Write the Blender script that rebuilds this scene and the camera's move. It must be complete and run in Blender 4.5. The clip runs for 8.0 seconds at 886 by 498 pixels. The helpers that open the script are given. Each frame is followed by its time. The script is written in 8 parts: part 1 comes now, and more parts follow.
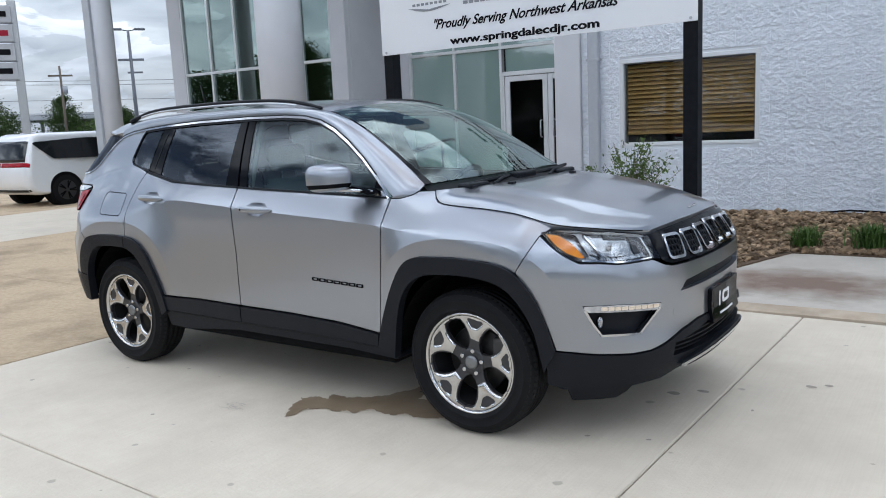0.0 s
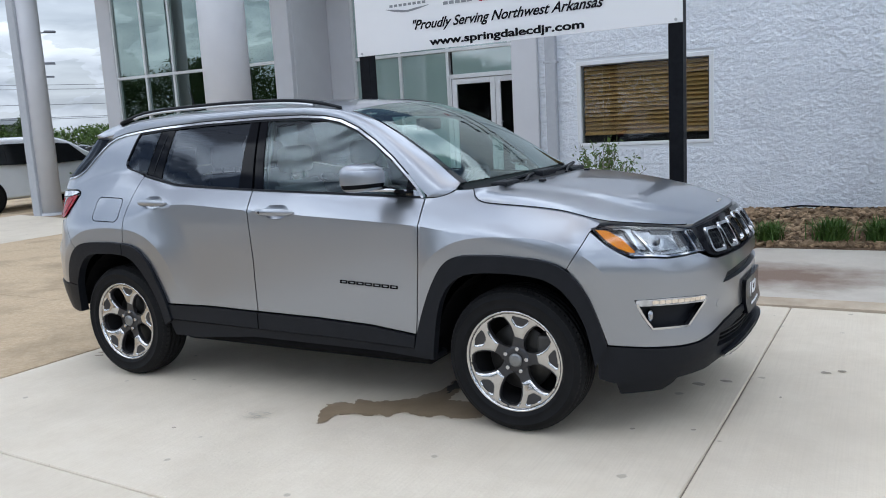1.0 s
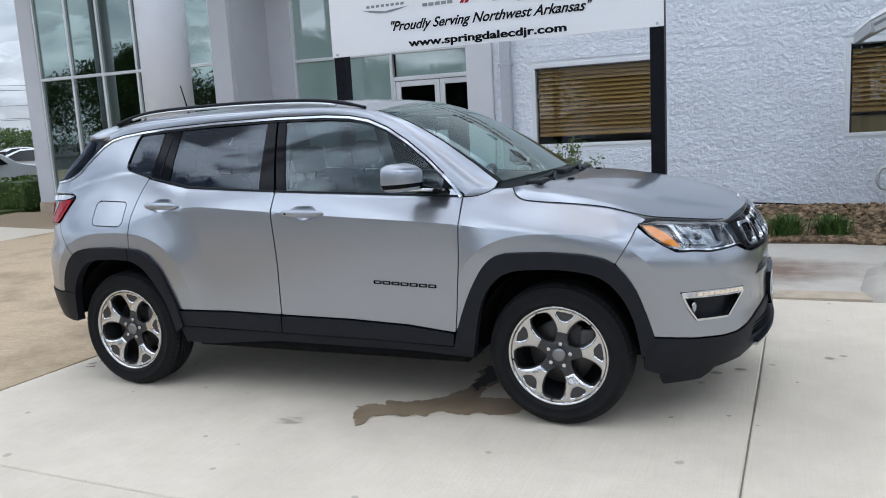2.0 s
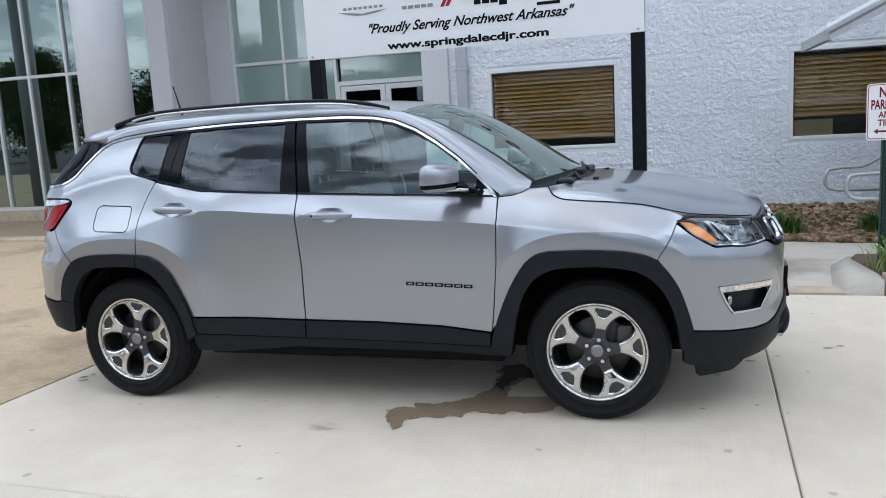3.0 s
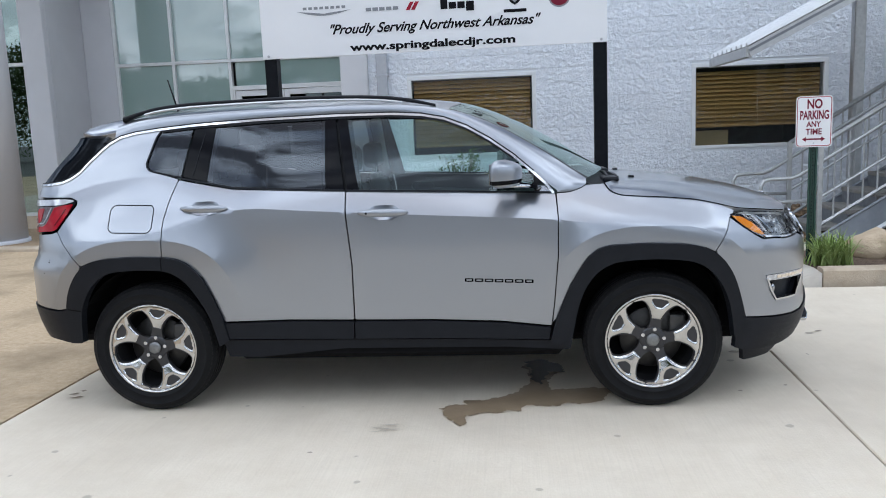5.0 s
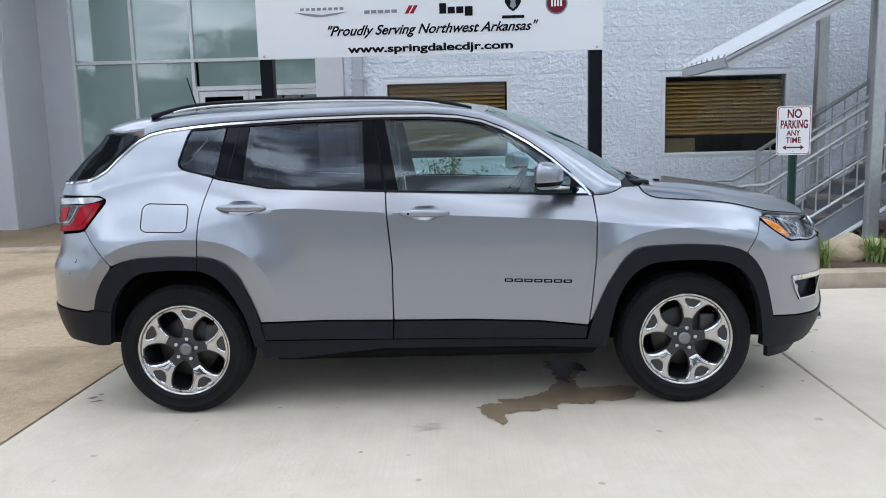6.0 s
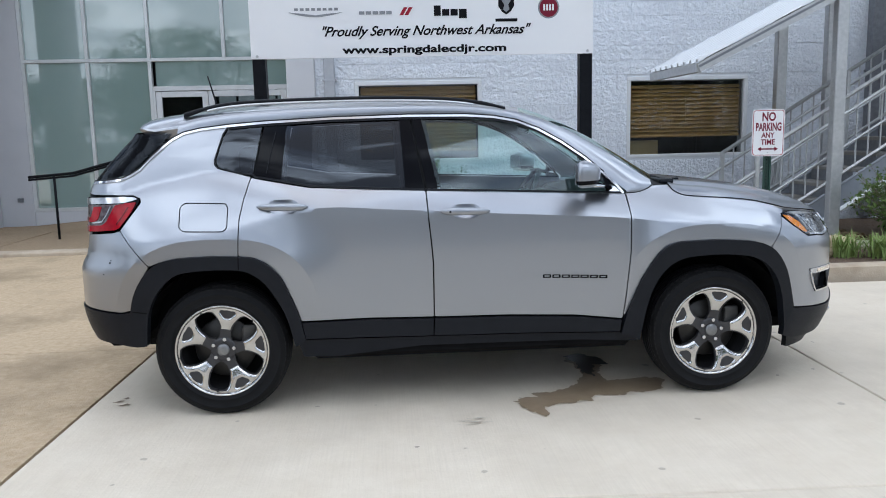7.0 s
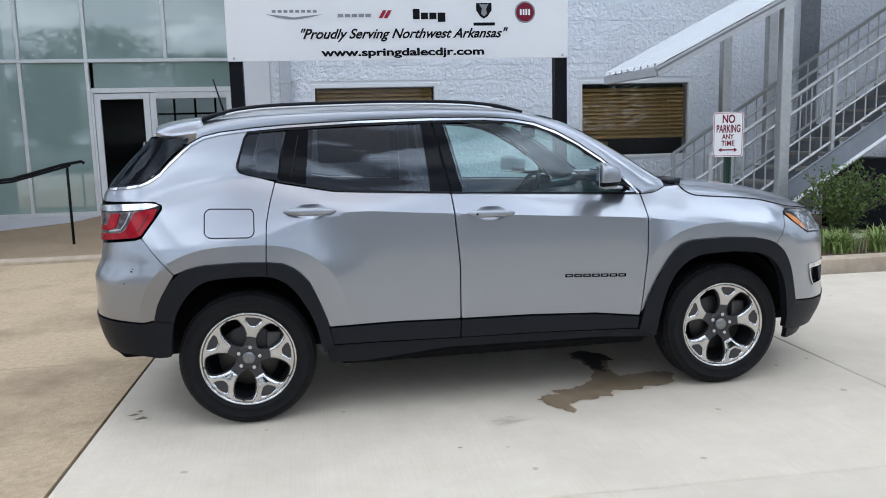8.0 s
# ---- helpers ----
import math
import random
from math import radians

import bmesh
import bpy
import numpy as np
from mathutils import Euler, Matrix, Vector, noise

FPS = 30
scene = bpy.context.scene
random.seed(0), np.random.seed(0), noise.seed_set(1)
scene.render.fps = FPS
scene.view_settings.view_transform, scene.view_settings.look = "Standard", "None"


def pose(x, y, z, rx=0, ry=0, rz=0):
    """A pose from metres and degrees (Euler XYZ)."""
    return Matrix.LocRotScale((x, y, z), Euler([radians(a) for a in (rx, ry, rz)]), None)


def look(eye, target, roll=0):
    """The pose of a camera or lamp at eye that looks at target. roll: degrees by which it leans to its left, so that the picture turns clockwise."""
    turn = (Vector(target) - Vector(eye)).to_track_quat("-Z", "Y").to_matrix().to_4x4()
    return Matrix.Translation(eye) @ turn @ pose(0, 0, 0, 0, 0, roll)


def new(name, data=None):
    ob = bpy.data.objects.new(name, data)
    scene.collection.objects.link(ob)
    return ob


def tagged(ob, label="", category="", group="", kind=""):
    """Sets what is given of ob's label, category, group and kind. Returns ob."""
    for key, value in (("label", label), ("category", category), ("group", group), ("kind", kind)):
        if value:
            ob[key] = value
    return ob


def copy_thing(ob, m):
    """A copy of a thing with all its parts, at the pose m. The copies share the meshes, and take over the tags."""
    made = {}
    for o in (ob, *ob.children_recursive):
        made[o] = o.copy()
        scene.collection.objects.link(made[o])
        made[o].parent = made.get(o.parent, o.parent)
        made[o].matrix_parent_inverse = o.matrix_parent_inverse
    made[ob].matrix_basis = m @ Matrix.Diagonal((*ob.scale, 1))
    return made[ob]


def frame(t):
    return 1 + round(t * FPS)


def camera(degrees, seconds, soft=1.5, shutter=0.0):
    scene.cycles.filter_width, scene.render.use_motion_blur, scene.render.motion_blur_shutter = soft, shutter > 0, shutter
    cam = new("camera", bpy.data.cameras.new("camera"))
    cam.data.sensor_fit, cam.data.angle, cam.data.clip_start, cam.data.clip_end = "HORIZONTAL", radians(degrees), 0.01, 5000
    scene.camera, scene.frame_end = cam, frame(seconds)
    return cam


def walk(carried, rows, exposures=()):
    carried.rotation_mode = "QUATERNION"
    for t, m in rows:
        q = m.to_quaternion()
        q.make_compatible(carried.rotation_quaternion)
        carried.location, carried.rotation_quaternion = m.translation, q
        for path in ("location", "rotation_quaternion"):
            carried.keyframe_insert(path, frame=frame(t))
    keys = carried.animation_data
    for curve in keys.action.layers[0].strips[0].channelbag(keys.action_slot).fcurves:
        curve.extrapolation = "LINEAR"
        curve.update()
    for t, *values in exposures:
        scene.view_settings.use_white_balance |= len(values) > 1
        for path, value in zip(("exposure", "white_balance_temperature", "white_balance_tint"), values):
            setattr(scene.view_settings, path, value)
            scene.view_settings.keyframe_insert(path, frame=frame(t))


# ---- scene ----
cam = camera(58.4, 8.0, 1.0)
PATH = [
    (0, (3.278, -3.889, 1.466), (2.155, -2.264, 1.152), -2.7),
    (0.5, (3.035, -4.017, 1.469), (1.993, -2.338, 1.157), -2.9),
    (1, (2.783, -4.16, 1.464), (1.828, -2.431, 1.151), -3.1),
    (1.5, (2.527, -4.313, 1.477), (1.667, -2.536, 1.161), -3.2),
    (3, (1.696, -4.637, 1.479), (1.129, -2.744, 1.167), -3.2),
    (3.5, (1.45, -4.701, 1.459), (0.983, -2.781, 1.149), -3.2),
    (4, (1.171, -4.731, 1.451), (0.805, -2.789, 1.142), -2.9),
    (4.5, (0.897, -4.808, 1.457), (0.626, -2.85, 1.151), -2.7),
    (6, (0.118, -4.93, 1.454), (0.09, -2.952, 1.161), -1.5),
    (6.5, (-0.17, -4.984, 1.461), (-0.118, -3.006, 1.17), -1.3),
    (7, (-0.443, -4.985, 1.45), (-0.302, -3.011, 1.16), -1.3),
    (7.5, (-0.709, -4.946, 1.461), (-0.472, -2.981, 1.171), -1.4),
    (8, (-1.001, -4.952, 1.471), (-0.66, -3.003, 1.181), -1.5),
]
walk(cam, [(t, look(eye, target, roll)) for t, eye, target, roll in PATH], exposures=[(0.0, 0.29), (1.5, 0.33), (3.2, 0.39), (5.0, 0.38), (8.0, 0.36)])

# ---- world, sun, exposure ----
SUN_ELEVATION, SUN_AZIMUTH = radians(78), radians(200)
world = bpy.data.worlds.new("sky")
scene.world = world
world.use_nodes = True
wn, wl = world.node_tree.nodes, world.node_tree.links
wn.clear()
w_out, w_bg = wn.new("ShaderNodeOutputWorld"), wn.new("ShaderNodeBackground")
w_sky = wn.new("ShaderNodeTexSky")
w_sky.sky_type, w_sky.sun_disc = "NISHITA", False
w_sky.sun_elevation, w_sky.sun_rotation = SUN_ELEVATION, SUN_AZIMUTH
w_sky.air_density, w_sky.dust_density = 1.0, 1.5
w_co, w_sep = wn.new("ShaderNodeTexCoord"), wn.new("ShaderNodeSeparateXYZ")
wl.new(w_co.outputs["Generated"], w_sep.inputs[0])


def w_math(op, a, b):
    n = wn.new("ShaderNodeMath")
    n.operation = op
    for i, v in enumerate((a, b)):
        if isinstance(v, (int, float)):
            n.inputs[i].default_value = v
        else:
            wl.new(v, n.inputs[i])
    return n.outputs[0]


w_h = w_math("ADD", w_math("MAXIMUM", w_sep.outputs[2], 0.0), 0.26)
w_flat = wn.new("ShaderNodeCombineXYZ")
wl.new(w_math("DIVIDE", w_sep.outputs[0], w_h), w_flat.inputs[0])
wl.new(w_math("DIVIDE", w_sep.outputs[1], w_h), w_flat.inputs[1])
w_noise = wn.new("ShaderNodeTexNoise")
w_noise.inputs["Scale"].default_value, w_noise.inputs["Detail"].default_value = 3.4, 7.0
w_noise.inputs["Roughness"].default_value, w_noise.inputs["Distortion"].default_value = 0.55, 0.35
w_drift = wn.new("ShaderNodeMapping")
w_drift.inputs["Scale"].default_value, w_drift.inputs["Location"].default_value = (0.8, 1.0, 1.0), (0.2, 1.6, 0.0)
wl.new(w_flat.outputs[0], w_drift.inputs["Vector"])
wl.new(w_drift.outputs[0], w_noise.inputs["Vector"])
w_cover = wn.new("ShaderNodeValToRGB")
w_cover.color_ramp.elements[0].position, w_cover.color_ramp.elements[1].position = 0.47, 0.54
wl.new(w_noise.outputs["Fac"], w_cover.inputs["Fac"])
w_tone_noise = wn.new("ShaderNodeTexNoise")
w_tone_noise.inputs["Scale"].default_value, w_tone_noise.inputs["Detail"].default_value = 4.0, 6.0
w_tone_noise.inputs["Distortion"].default_value = 0.5
wl.new(w_flat.outputs[0], w_tone_noise.inputs["Vector"])
w_tone = wn.new("ShaderNodeValToRGB")
w_tone.color_ramp.elements[0].position, w_tone.color_ramp.elements[1].position = 0.36, 0.60
w_tone.color_ramp.elements[0].color = (1.7, 2.5, 4.1, 1)
w_tone.color_ramp.elements[1].color = (14.1, 15.7, 17.7, 1)
# haze evens the clouds out towards the horizon
w_haze = w_math("MAXIMUM", w_math("SUBTRACT", 1.0, w_math("MULTIPLY", w_math("ABSOLUTE", w_sep.outputs[2], 0.0), 2.0)), 0.0)
w_even = w_math("ADD", w_math("MULTIPLY", w_tone_noise.outputs["Fac"], w_math("SUBTRACT", 1.0, w_math("MULTIPLY", w_haze, 0.8))), w_math("MULTIPLY", w_haze, 0.8 * 0.545))
wl.new(w_even, w_tone.inputs["Fac"])
w_mix = wn.new("ShaderNodeMix")
w_mix.data_type = "RGBA"
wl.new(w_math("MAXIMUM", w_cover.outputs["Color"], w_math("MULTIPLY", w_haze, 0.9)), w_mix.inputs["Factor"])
w_blue = wn.new("ShaderNodeVectorMath")
w_blue.operation = "SCALE"
w_blue.inputs["Scale"].default_value = 0.40
wl.new(w_sky.outputs[0], w_blue.inputs[0])
wl.new(w_blue.outputs[0], w_mix.inputs["A"])
# an overcast sky is brightest overhead and towards the veiled sun
w_lift = wn.new("ShaderNodeVectorMath")
w_lift.operation = "SCALE"
wl.new(w_tone.outputs["Color"], w_lift.inputs[0])
w_up = w_math("MULTIPLY", w_math("MAXIMUM", w_sep.outputs[2], 0.0), 0.98)
w_side = w_math("MULTIPLY", w_math("SUBTRACT", 1.0, w_sep.outputs[1]), 0.21)
wl.new(w_math("ADD", w_math("ADD", w_up, w_side), 0.17), w_lift.inputs["Scale"])
wl.new(w_lift.outputs[0], w_mix.inputs["B"])
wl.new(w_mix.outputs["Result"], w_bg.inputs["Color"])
w_bg.inputs["Strength"].default_value = 0.156
wl.new(w_bg.outputs[0], w_out.inputs["Surface"])

sun = new("sun", bpy.data.lights.new("sun", "SUN"))
sun.data.energy, sun.data.angle, sun.data.color = 0.5, radians(100), (1.0, 0.99, 0.975)
sun.matrix_world = look((0, 0, 30), (0 - 30 * math.sin(SUN_AZIMUTH) / math.tan(SUN_ELEVATION), 0 - 30 * math.cos(SUN_AZIMUTH) / math.tan(SUN_ELEVATION), 0))

# ---- materials ----
def material(name, base, rough=0.5, metal=0.0, other=None, scale=6.0, amount=0.5, detail=6.0, bump=0.0, bump_scale=60.0,
             stains=0.0, stain_scale=0.7, stain_color=None, coat=0.0, spec=0.5, stretch=(1, 1, 1), vary=0.0, spot=None, grain=0.55, broom=0.0, drips=0.0):
    """A principled material with two scales of variation: a fine grain between base and other, and broad stains."""
    m = bpy.data.materials.new(name)
    m.use_nodes = True
    n, l = m.node_tree.nodes, m.node_tree.links
    p = n["Principled BSDF"]
    p.inputs["Base Color"].default_value = (*base, 1)
    p.inputs["Roughness"].default_value = rough
    p.inputs["Metallic"].default_value = metal
    p.inputs["Coat Weight"].default_value = coat
    p.inputs["Coat Roughness"].default_value = 0.03
    p.inputs["Specular IOR Level"].default_value = spec
    geo = n.new("ShaderNodeNewGeometry")
    mapping = n.new("ShaderNodeMapping")
    mapping.inputs["Scale"].default_value = stretch
    l.new(geo.outputs["Position"], mapping.inputs["Vector"])

    def noise_of(sc, det, rough_=0.55):
        t = n.new("ShaderNodeTexNoise")
        t.inputs["Scale"].default_value, t.inputs["Detail"].default_value, t.inputs["Roughness"].default_value = sc, det, rough_
        l.new(mapping.outputs[0], t.inputs["Vector"])
        return t.outputs["Fac"]

    def mixed(fac, a, b):
        x = n.new("ShaderNodeMix")
        x.data_type = "RGBA"
        l.new(fac, x.inputs["Factor"])
        for key, v in (("A", a), ("B", b)):
            if isinstance(v, tuple):
                x.inputs[key].default_value = (*v, 1)
            else:
                l.new(v, x.inputs[key])
        return x.outputs["Result"]

    def ramp(fac, lo, hi, top=1.0):
        r = n.new("ShaderNodeMapRange")
        r.inputs["From Min"].default_value, r.inputs["From Max"].default_value, r.inputs["To Max"].default_value = lo, hi, top
        l.new(fac, r.inputs["Value"])
        return r.outputs["Result"]

    color = base
    if other:
        color = mixed(ramp(noise_of(scale, detail, grain), 0.5 - amount / 2, 0.5 + amount / 2), base, other)
    if stains:
        color = mixed(ramp(noise_of(stain_scale, 5.0, 0.6), 0.48, 0.72, stains), color, stain_color or tuple(c * 0.55 for c in base))
    if spot:
        # one large soft-edged stain with a ragged outline: centre, radii, strength, colour
        (cx, cy), (rx, ry), strength, tone = spot
        sm = n.new("ShaderNodeMapping")
        sm.vector_type = "TEXTURE"
        sm.inputs["Location"].default_value, sm.inputs["Scale"].default_value = (cx, cy, 0.03), (rx, ry, 1)
        l.new(geo.outputs["Position"], sm.inputs["Vector"])
        ln = n.new("ShaderNodeVectorMath")
        ln.operation = "LENGTH"
        l.new(sm.outputs[0], ln.inputs[0])
        wob = n.new("ShaderNodeMath")
        wob.operation = "MULTIPLY_ADD"
        l.new(noise_of(2.6, 6.0, 0.62), wob.inputs[0])
        wob.inputs[1].default_value = 1.5
        l.new(ln.outputs["Value"], wob.inputs[2])
        color = mixed(ramp(wob.outputs[0], 1.95, 1.05, strength), color, tone)
    if broom:
        # fine strokes of a broom drawn across the wet concrete
        bmap = n.new("ShaderNodeMapping")
        bmap.inputs["Scale"].default_value = (130, 2.2, 1)
        l.new(geo.outputs["Position"], bmap.inputs["Vector"])
        strokes = n.new("ShaderNodeTexNoise")
        strokes.inputs["Scale"].default_value, strokes.inputs["Detail"].default_value = 1.0, 3.0
        l.new(bmap.outputs[0], strokes.inputs["Vector"])
        color = mixed(ramp(strokes.outputs["Fac"], 0.42, 0.70, broom), color, tuple(c * 0.72 for c in base))
    if drips:
        # scattered small old drips with soft edges
        cells = n.new("ShaderNodeTexVoronoi")
        cells.voronoi_dimensions = "2D"
        cells.inputs["Scale"].default_value = 2.6
        l.new(mapping.outputs[0], cells.inputs["Vector"])
        size = n.new("ShaderNodeSeparateColor")
        l.new(cells.outputs["Color"], size.inputs[0])
        ragged = n.new("ShaderNodeMath")
        ragged.operation = "MULTIPLY_ADD"
        l.new(noise_of(30, 3.0), ragged.inputs[0])
        ragged.inputs[1].default_value = 0.07
        l.new(cells.outputs["Distance"], ragged.inputs[2])
        limit = n.new("ShaderNodeMath")
        limit.operation = "MULTIPLY_ADD"
        l.new(size.outputs[0], limit.inputs[0])
        limit.inputs[1].default_value, limit.inputs[2].default_value = 0.125, -0.022
        inner = n.new("ShaderNodeMath")
        inner.operation = "SUBTRACT"
        l.new(limit.outputs[0], inner.inputs[0])
        l.new(ragged.outputs[0], inner.inputs[1])
        color = mixed(ramp(inner.outputs[0], 0.0, 0.02, drips), color, tuple(c * 0.5 for c in base))
    if vary:
        info = n.new("ShaderNodeObjectInfo")
        hsv = n.new("ShaderNodeHueSaturation")
        l.new(ramp(info.outputs["Random"], 0, 1, 2 * vary), hsv.inputs["Value"])
        add = n.new("ShaderNodeMath")
        add.inputs[1].default_value = 1 - vary
        l.new(ramp(info.outputs["Random"], 0, 1, 2 * vary), add.inputs[0])
        l.new(add.outputs[0], hsv.inputs["Value"])
        if isinstance(color, tuple):
            hsv.inputs["Color"].default_value = (*color, 1)
        else:
            l.new(color, hsv.inputs["Color"])
        color = hsv.outputs["Color"]
    if not isinstance(color, tuple):
        l.new(color, p.inputs["Base Color"])
    if bump:
        b = n.new("ShaderNodeBump")
        b.inputs["Strength"].default_value, b.inputs["Distance"].default_value = 1.0, bump
        l.new(noise_of(bump_scale, 5.0, 0.6), b.inputs["Height"])
        l.new(b.outputs[0], p.inputs["Normal"])
    return m


def glass(name, tint, rough=0.0, face=0.08, sheen=(1, 1, 1), rise=4.6):
    """Thin pane: clear or tinted straight through, with mirror gloss, face at right angles and full at a grazing look."""
    m = bpy.data.materials.new(name)
    m.use_nodes = True
    n, l = m.node_tree.nodes, m.node_tree.links
    n.clear()
    out, mix = n.new("ShaderNodeOutputMaterial"), n.new("ShaderNodeMixShader")
    clear, gloss, fres = n.new("ShaderNodeBsdfTransparent"), n.new("ShaderNodeBsdfGlossy"), n.new("ShaderNodeLayerWeight")
    clear.inputs["Color"].default_value = (*tint, 1)
    gloss.inputs["Color"].default_value = (*sheen, 1)
    gloss.inputs["Roughness"].default_value, fres.inputs["Blend"].default_value = rough, 0.5
    power, scale = n.new("ShaderNodeMath"), n.new("ShaderNodeMath")
    power.operation, scale.operation = "POWER", "MULTIPLY_ADD"
    l.new(fres.outputs["Facing"], power.inputs[0])
    power.inputs[1].default_value, scale.inputs[1].default_value, scale.inputs[2].default_value = rise, 1 - face, face
    l.new(power.outputs[0], scale.inputs[0])
    l.new(scale.outputs[0], mix.inputs[0])
    l.new(clear.outputs[0], mix.inputs[1])
    l.new(gloss.outputs[0], mix.inputs[2])
    l.new(mix.outputs[0], out.inputs["Surface"])
    return m


M_SLAB = material("light broom-finished concrete", (0.602, 0.523, 0.416), 0.85, other=(0.686, 0.615, 0.508), scale=3.5, amount=0.42, detail=15, grain=0.78,
                  bump=0.0022, bump_scale=60, stains=0.5, stain_scale=0.55, stain_color=(0.44, 0.385, 0.31), vary=0.03, broom=0.14, drips=0.6)
M_TAN = material("tan exposed aggregate concrete", (0.45, 0.325, 0.195), 0.9, other=(0.60, 0.47, 0.325), scale=22, amount=0.36, detail=10, grain=0.72, bump=0.007, bump_scale=90,
                 stains=0.9, stain_scale=0.9, stain_color=(0.25, 0.185, 0.115), vary=0.03)
M_WALK = material("weathered walk concrete", (0.47, 0.43, 0.37), 0.88, other=(0.55, 0.51, 0.45), scale=4, amount=0.45, detail=12, grain=0.74, bump=0.004, bump_scale=80,
                  stains=0.35, stain_scale=0.8, stain_color=(0.36, 0.30, 0.25), spot=((2.1, 3.02), (0.95, 0.62), 0.95, (0.19, 0.125, 0.092)))
M_KERB = material("tan stained kerb concrete", (0.42, 0.33, 0.24), 0.9, other=(0.52, 0.44, 0.34), scale=9, bump=0.004, bump_scale=60, stains=0.4, stain_scale=2.5)
M_RAMP = material("brown pebble concrete", (0.24, 0.165, 0.10), 0.92, other=(0.40, 0.30, 0.20), scale=45, amount=0.3, bump=0.006, bump_scale=110, stains=0.3, stain_scale=0.8)
M_ASPHALT = material("worn asphalt", (0.085, 0.084, 0.08), 0.92, other=(0.125, 0.122, 0.118), scale=30, bump=0.004, bump_scale=150, stains=0.3, stain_scale=0.2)
M_GRASS = material("mown grass", (0.07, 0.115, 0.03), 0.95, other=(0.11, 0.15, 0.05), scale=12, bump=0.03, bump_scale=25)
M_BLOCK = material("painted split-face block", (0.69, 0.735, 0.80), 0.8, other=(0.80, 0.835, 0.885), scale=14, amount=0.5, bump=0.05, bump_scale=17,
                   stains=0.22, stain_scale=0.9, stain_color=(0.60, 0.63, 0.69), vary=0.03)
M_MORTAR = material("painted mortar", (0.66, 0.69, 0.73), 0.9, other=(0.66, 0.69, 0.72), scale=20, bump=0.002, bump_scale=120)
M_STUCCO = material("smooth pale grey stucco", (0.53, 0.54, 0.57), 0.75, other=(0.57, 0.58, 0.61), scale=2.0, bump=0.0015, bump_scale=160, stains=0.12, stain_scale=0.6)
M_WHITE_METAL = material("white painted metal", (0.72, 0.74, 0.76), 0.35, other=(0.66, 0.68, 0.70), scale=14, amount=0.8, bump=0.0004, bump_scale=200)
M_GALV = material("galvanised steel", (0.40, 0.41, 0.42), 0.38, metal=0.6, other=(0.52, 0.53, 0.535), scale=22, bump=0.0006, bump_scale=150)
M_STRINGER = material("grey painted stair steel", (0.20, 0.22, 0.25), 0.5, other=(0.25, 0.27, 0.30), scale=12, bump=0.0006, bump_scale=120, stains=0.3, stain_scale=1.5)
M_DARK_GREY = material("dark grey painted metal", (0.14, 0.15, 0.17), 0.6, spec=0.25, other=(0.21, 0.22, 0.24), scale=18, bump=0.0006, bump_scale=160)
M_GREY_METAL = material("mid grey painted downspout", (0.36, 0.38, 0.42), 0.5, other=(0.41, 0.43, 0.46), scale=15, bump=0.0006, bump_scale=150)
M_BLACK_POST = material("black painted steel", (0.006, 0.0068, 0.009), 0.45, spec=0.08, other=(0.011, 0.012, 0.015), scale=18, bump=0.0006, bump_scale=130)
M_GREEN_POST = material("dark green enamel steel", (0.012, 0.045, 0.035), 0.45, other=(0.02, 0.06, 0.045), scale=30, bump=0.0006)
M_SIGN_WHITE = material("white sign face", (0.80, 0.80, 0.81), 0.4, other=(0.77, 0.77, 0.785), scale=3, amount=0.8, bump=0.0008, bump_scale=4)
M_SIGN_RED = material("sign red", (0.32, 0.014, 0.032), 0.6, spec=0.2)
M_INK = material("black print", (0.008, 0.008, 0.010), 0.7, spec=0.08)
M_PRINT_GREY = material("grey print", (0.23, 0.24, 0.26), 0.5)
M_MAROON = material("dark red print", (0.17, 0.010, 0.028), 0.55, spec=0.2)
M_BLIND = material("brown wooden blind slat", (0.48, 0.275, 0.095), 0.6, spec=0.2, other=(0.55, 0.335, 0.13), scale=8, amount=0.7, stretch=(0.4, 4, 8), vary=0.10)
M_CARD = material("tan cardboard", (0.55, 0.40, 0.20), 0.8, other=(0.60, 0.45, 0.25), scale=10)
# near-black base colour stands in for the lack of light indoors
M_ROOM = material("room wall coloured dark as unlit", (0.06, 0.06, 0.063), 0.9, other=(0.08, 0.08, 0.084), scale=2)
M_ROOM_GREY = material("grey lobby wall", (0.34, 0.36, 0.36), 0.9, other=(0.40, 0.42, 0.42), scale=1.2)
M_PANE_GREEN = material("pale green filmed glass", (0.235, 0.335, 0.32), 0.03, other=(0.275, 0.375, 0.36), scale=0.8, amount=0.8, spec=0.8, coat=1.0)
M_PANE_GREEN.node_tree.nodes["Principled BSDF"].inputs["Coat IOR"].default_value = 2.1
M_PANE_DARK = glass("dark office glass", (0.30, 0.36, 0.35), face=0.26, sheen=(0.80, 0.95, 0.90))
M_MULLION = material("silver anodised mullion", (0.62, 0.64, 0.65), 0.35, metal=0.4, other=(0.68, 0.70, 0.71), scale=12)

# ---- mesh helpers ----
def mesh_of(name, verts, faces, smooth=False):
    me = bpy.data.meshes.new(name)
    me.from_pydata([tuple(v) for v in verts], [], faces)
    if smooth:
        me.polygons.foreach_set("use_smooth", [True] * len(me.polygons))
    me.update()
    return me


def link_mesh(name, me, mat, parent=None, label="", m=None):
    if mat and not me.materials:
        me.materials.append(mat)
    ob = new(name, me)
    if m is not None:
        ob.matrix_basis = m
    if parent:
        ob.parent = parent
    if label:
        ob["label"] = label
    return ob


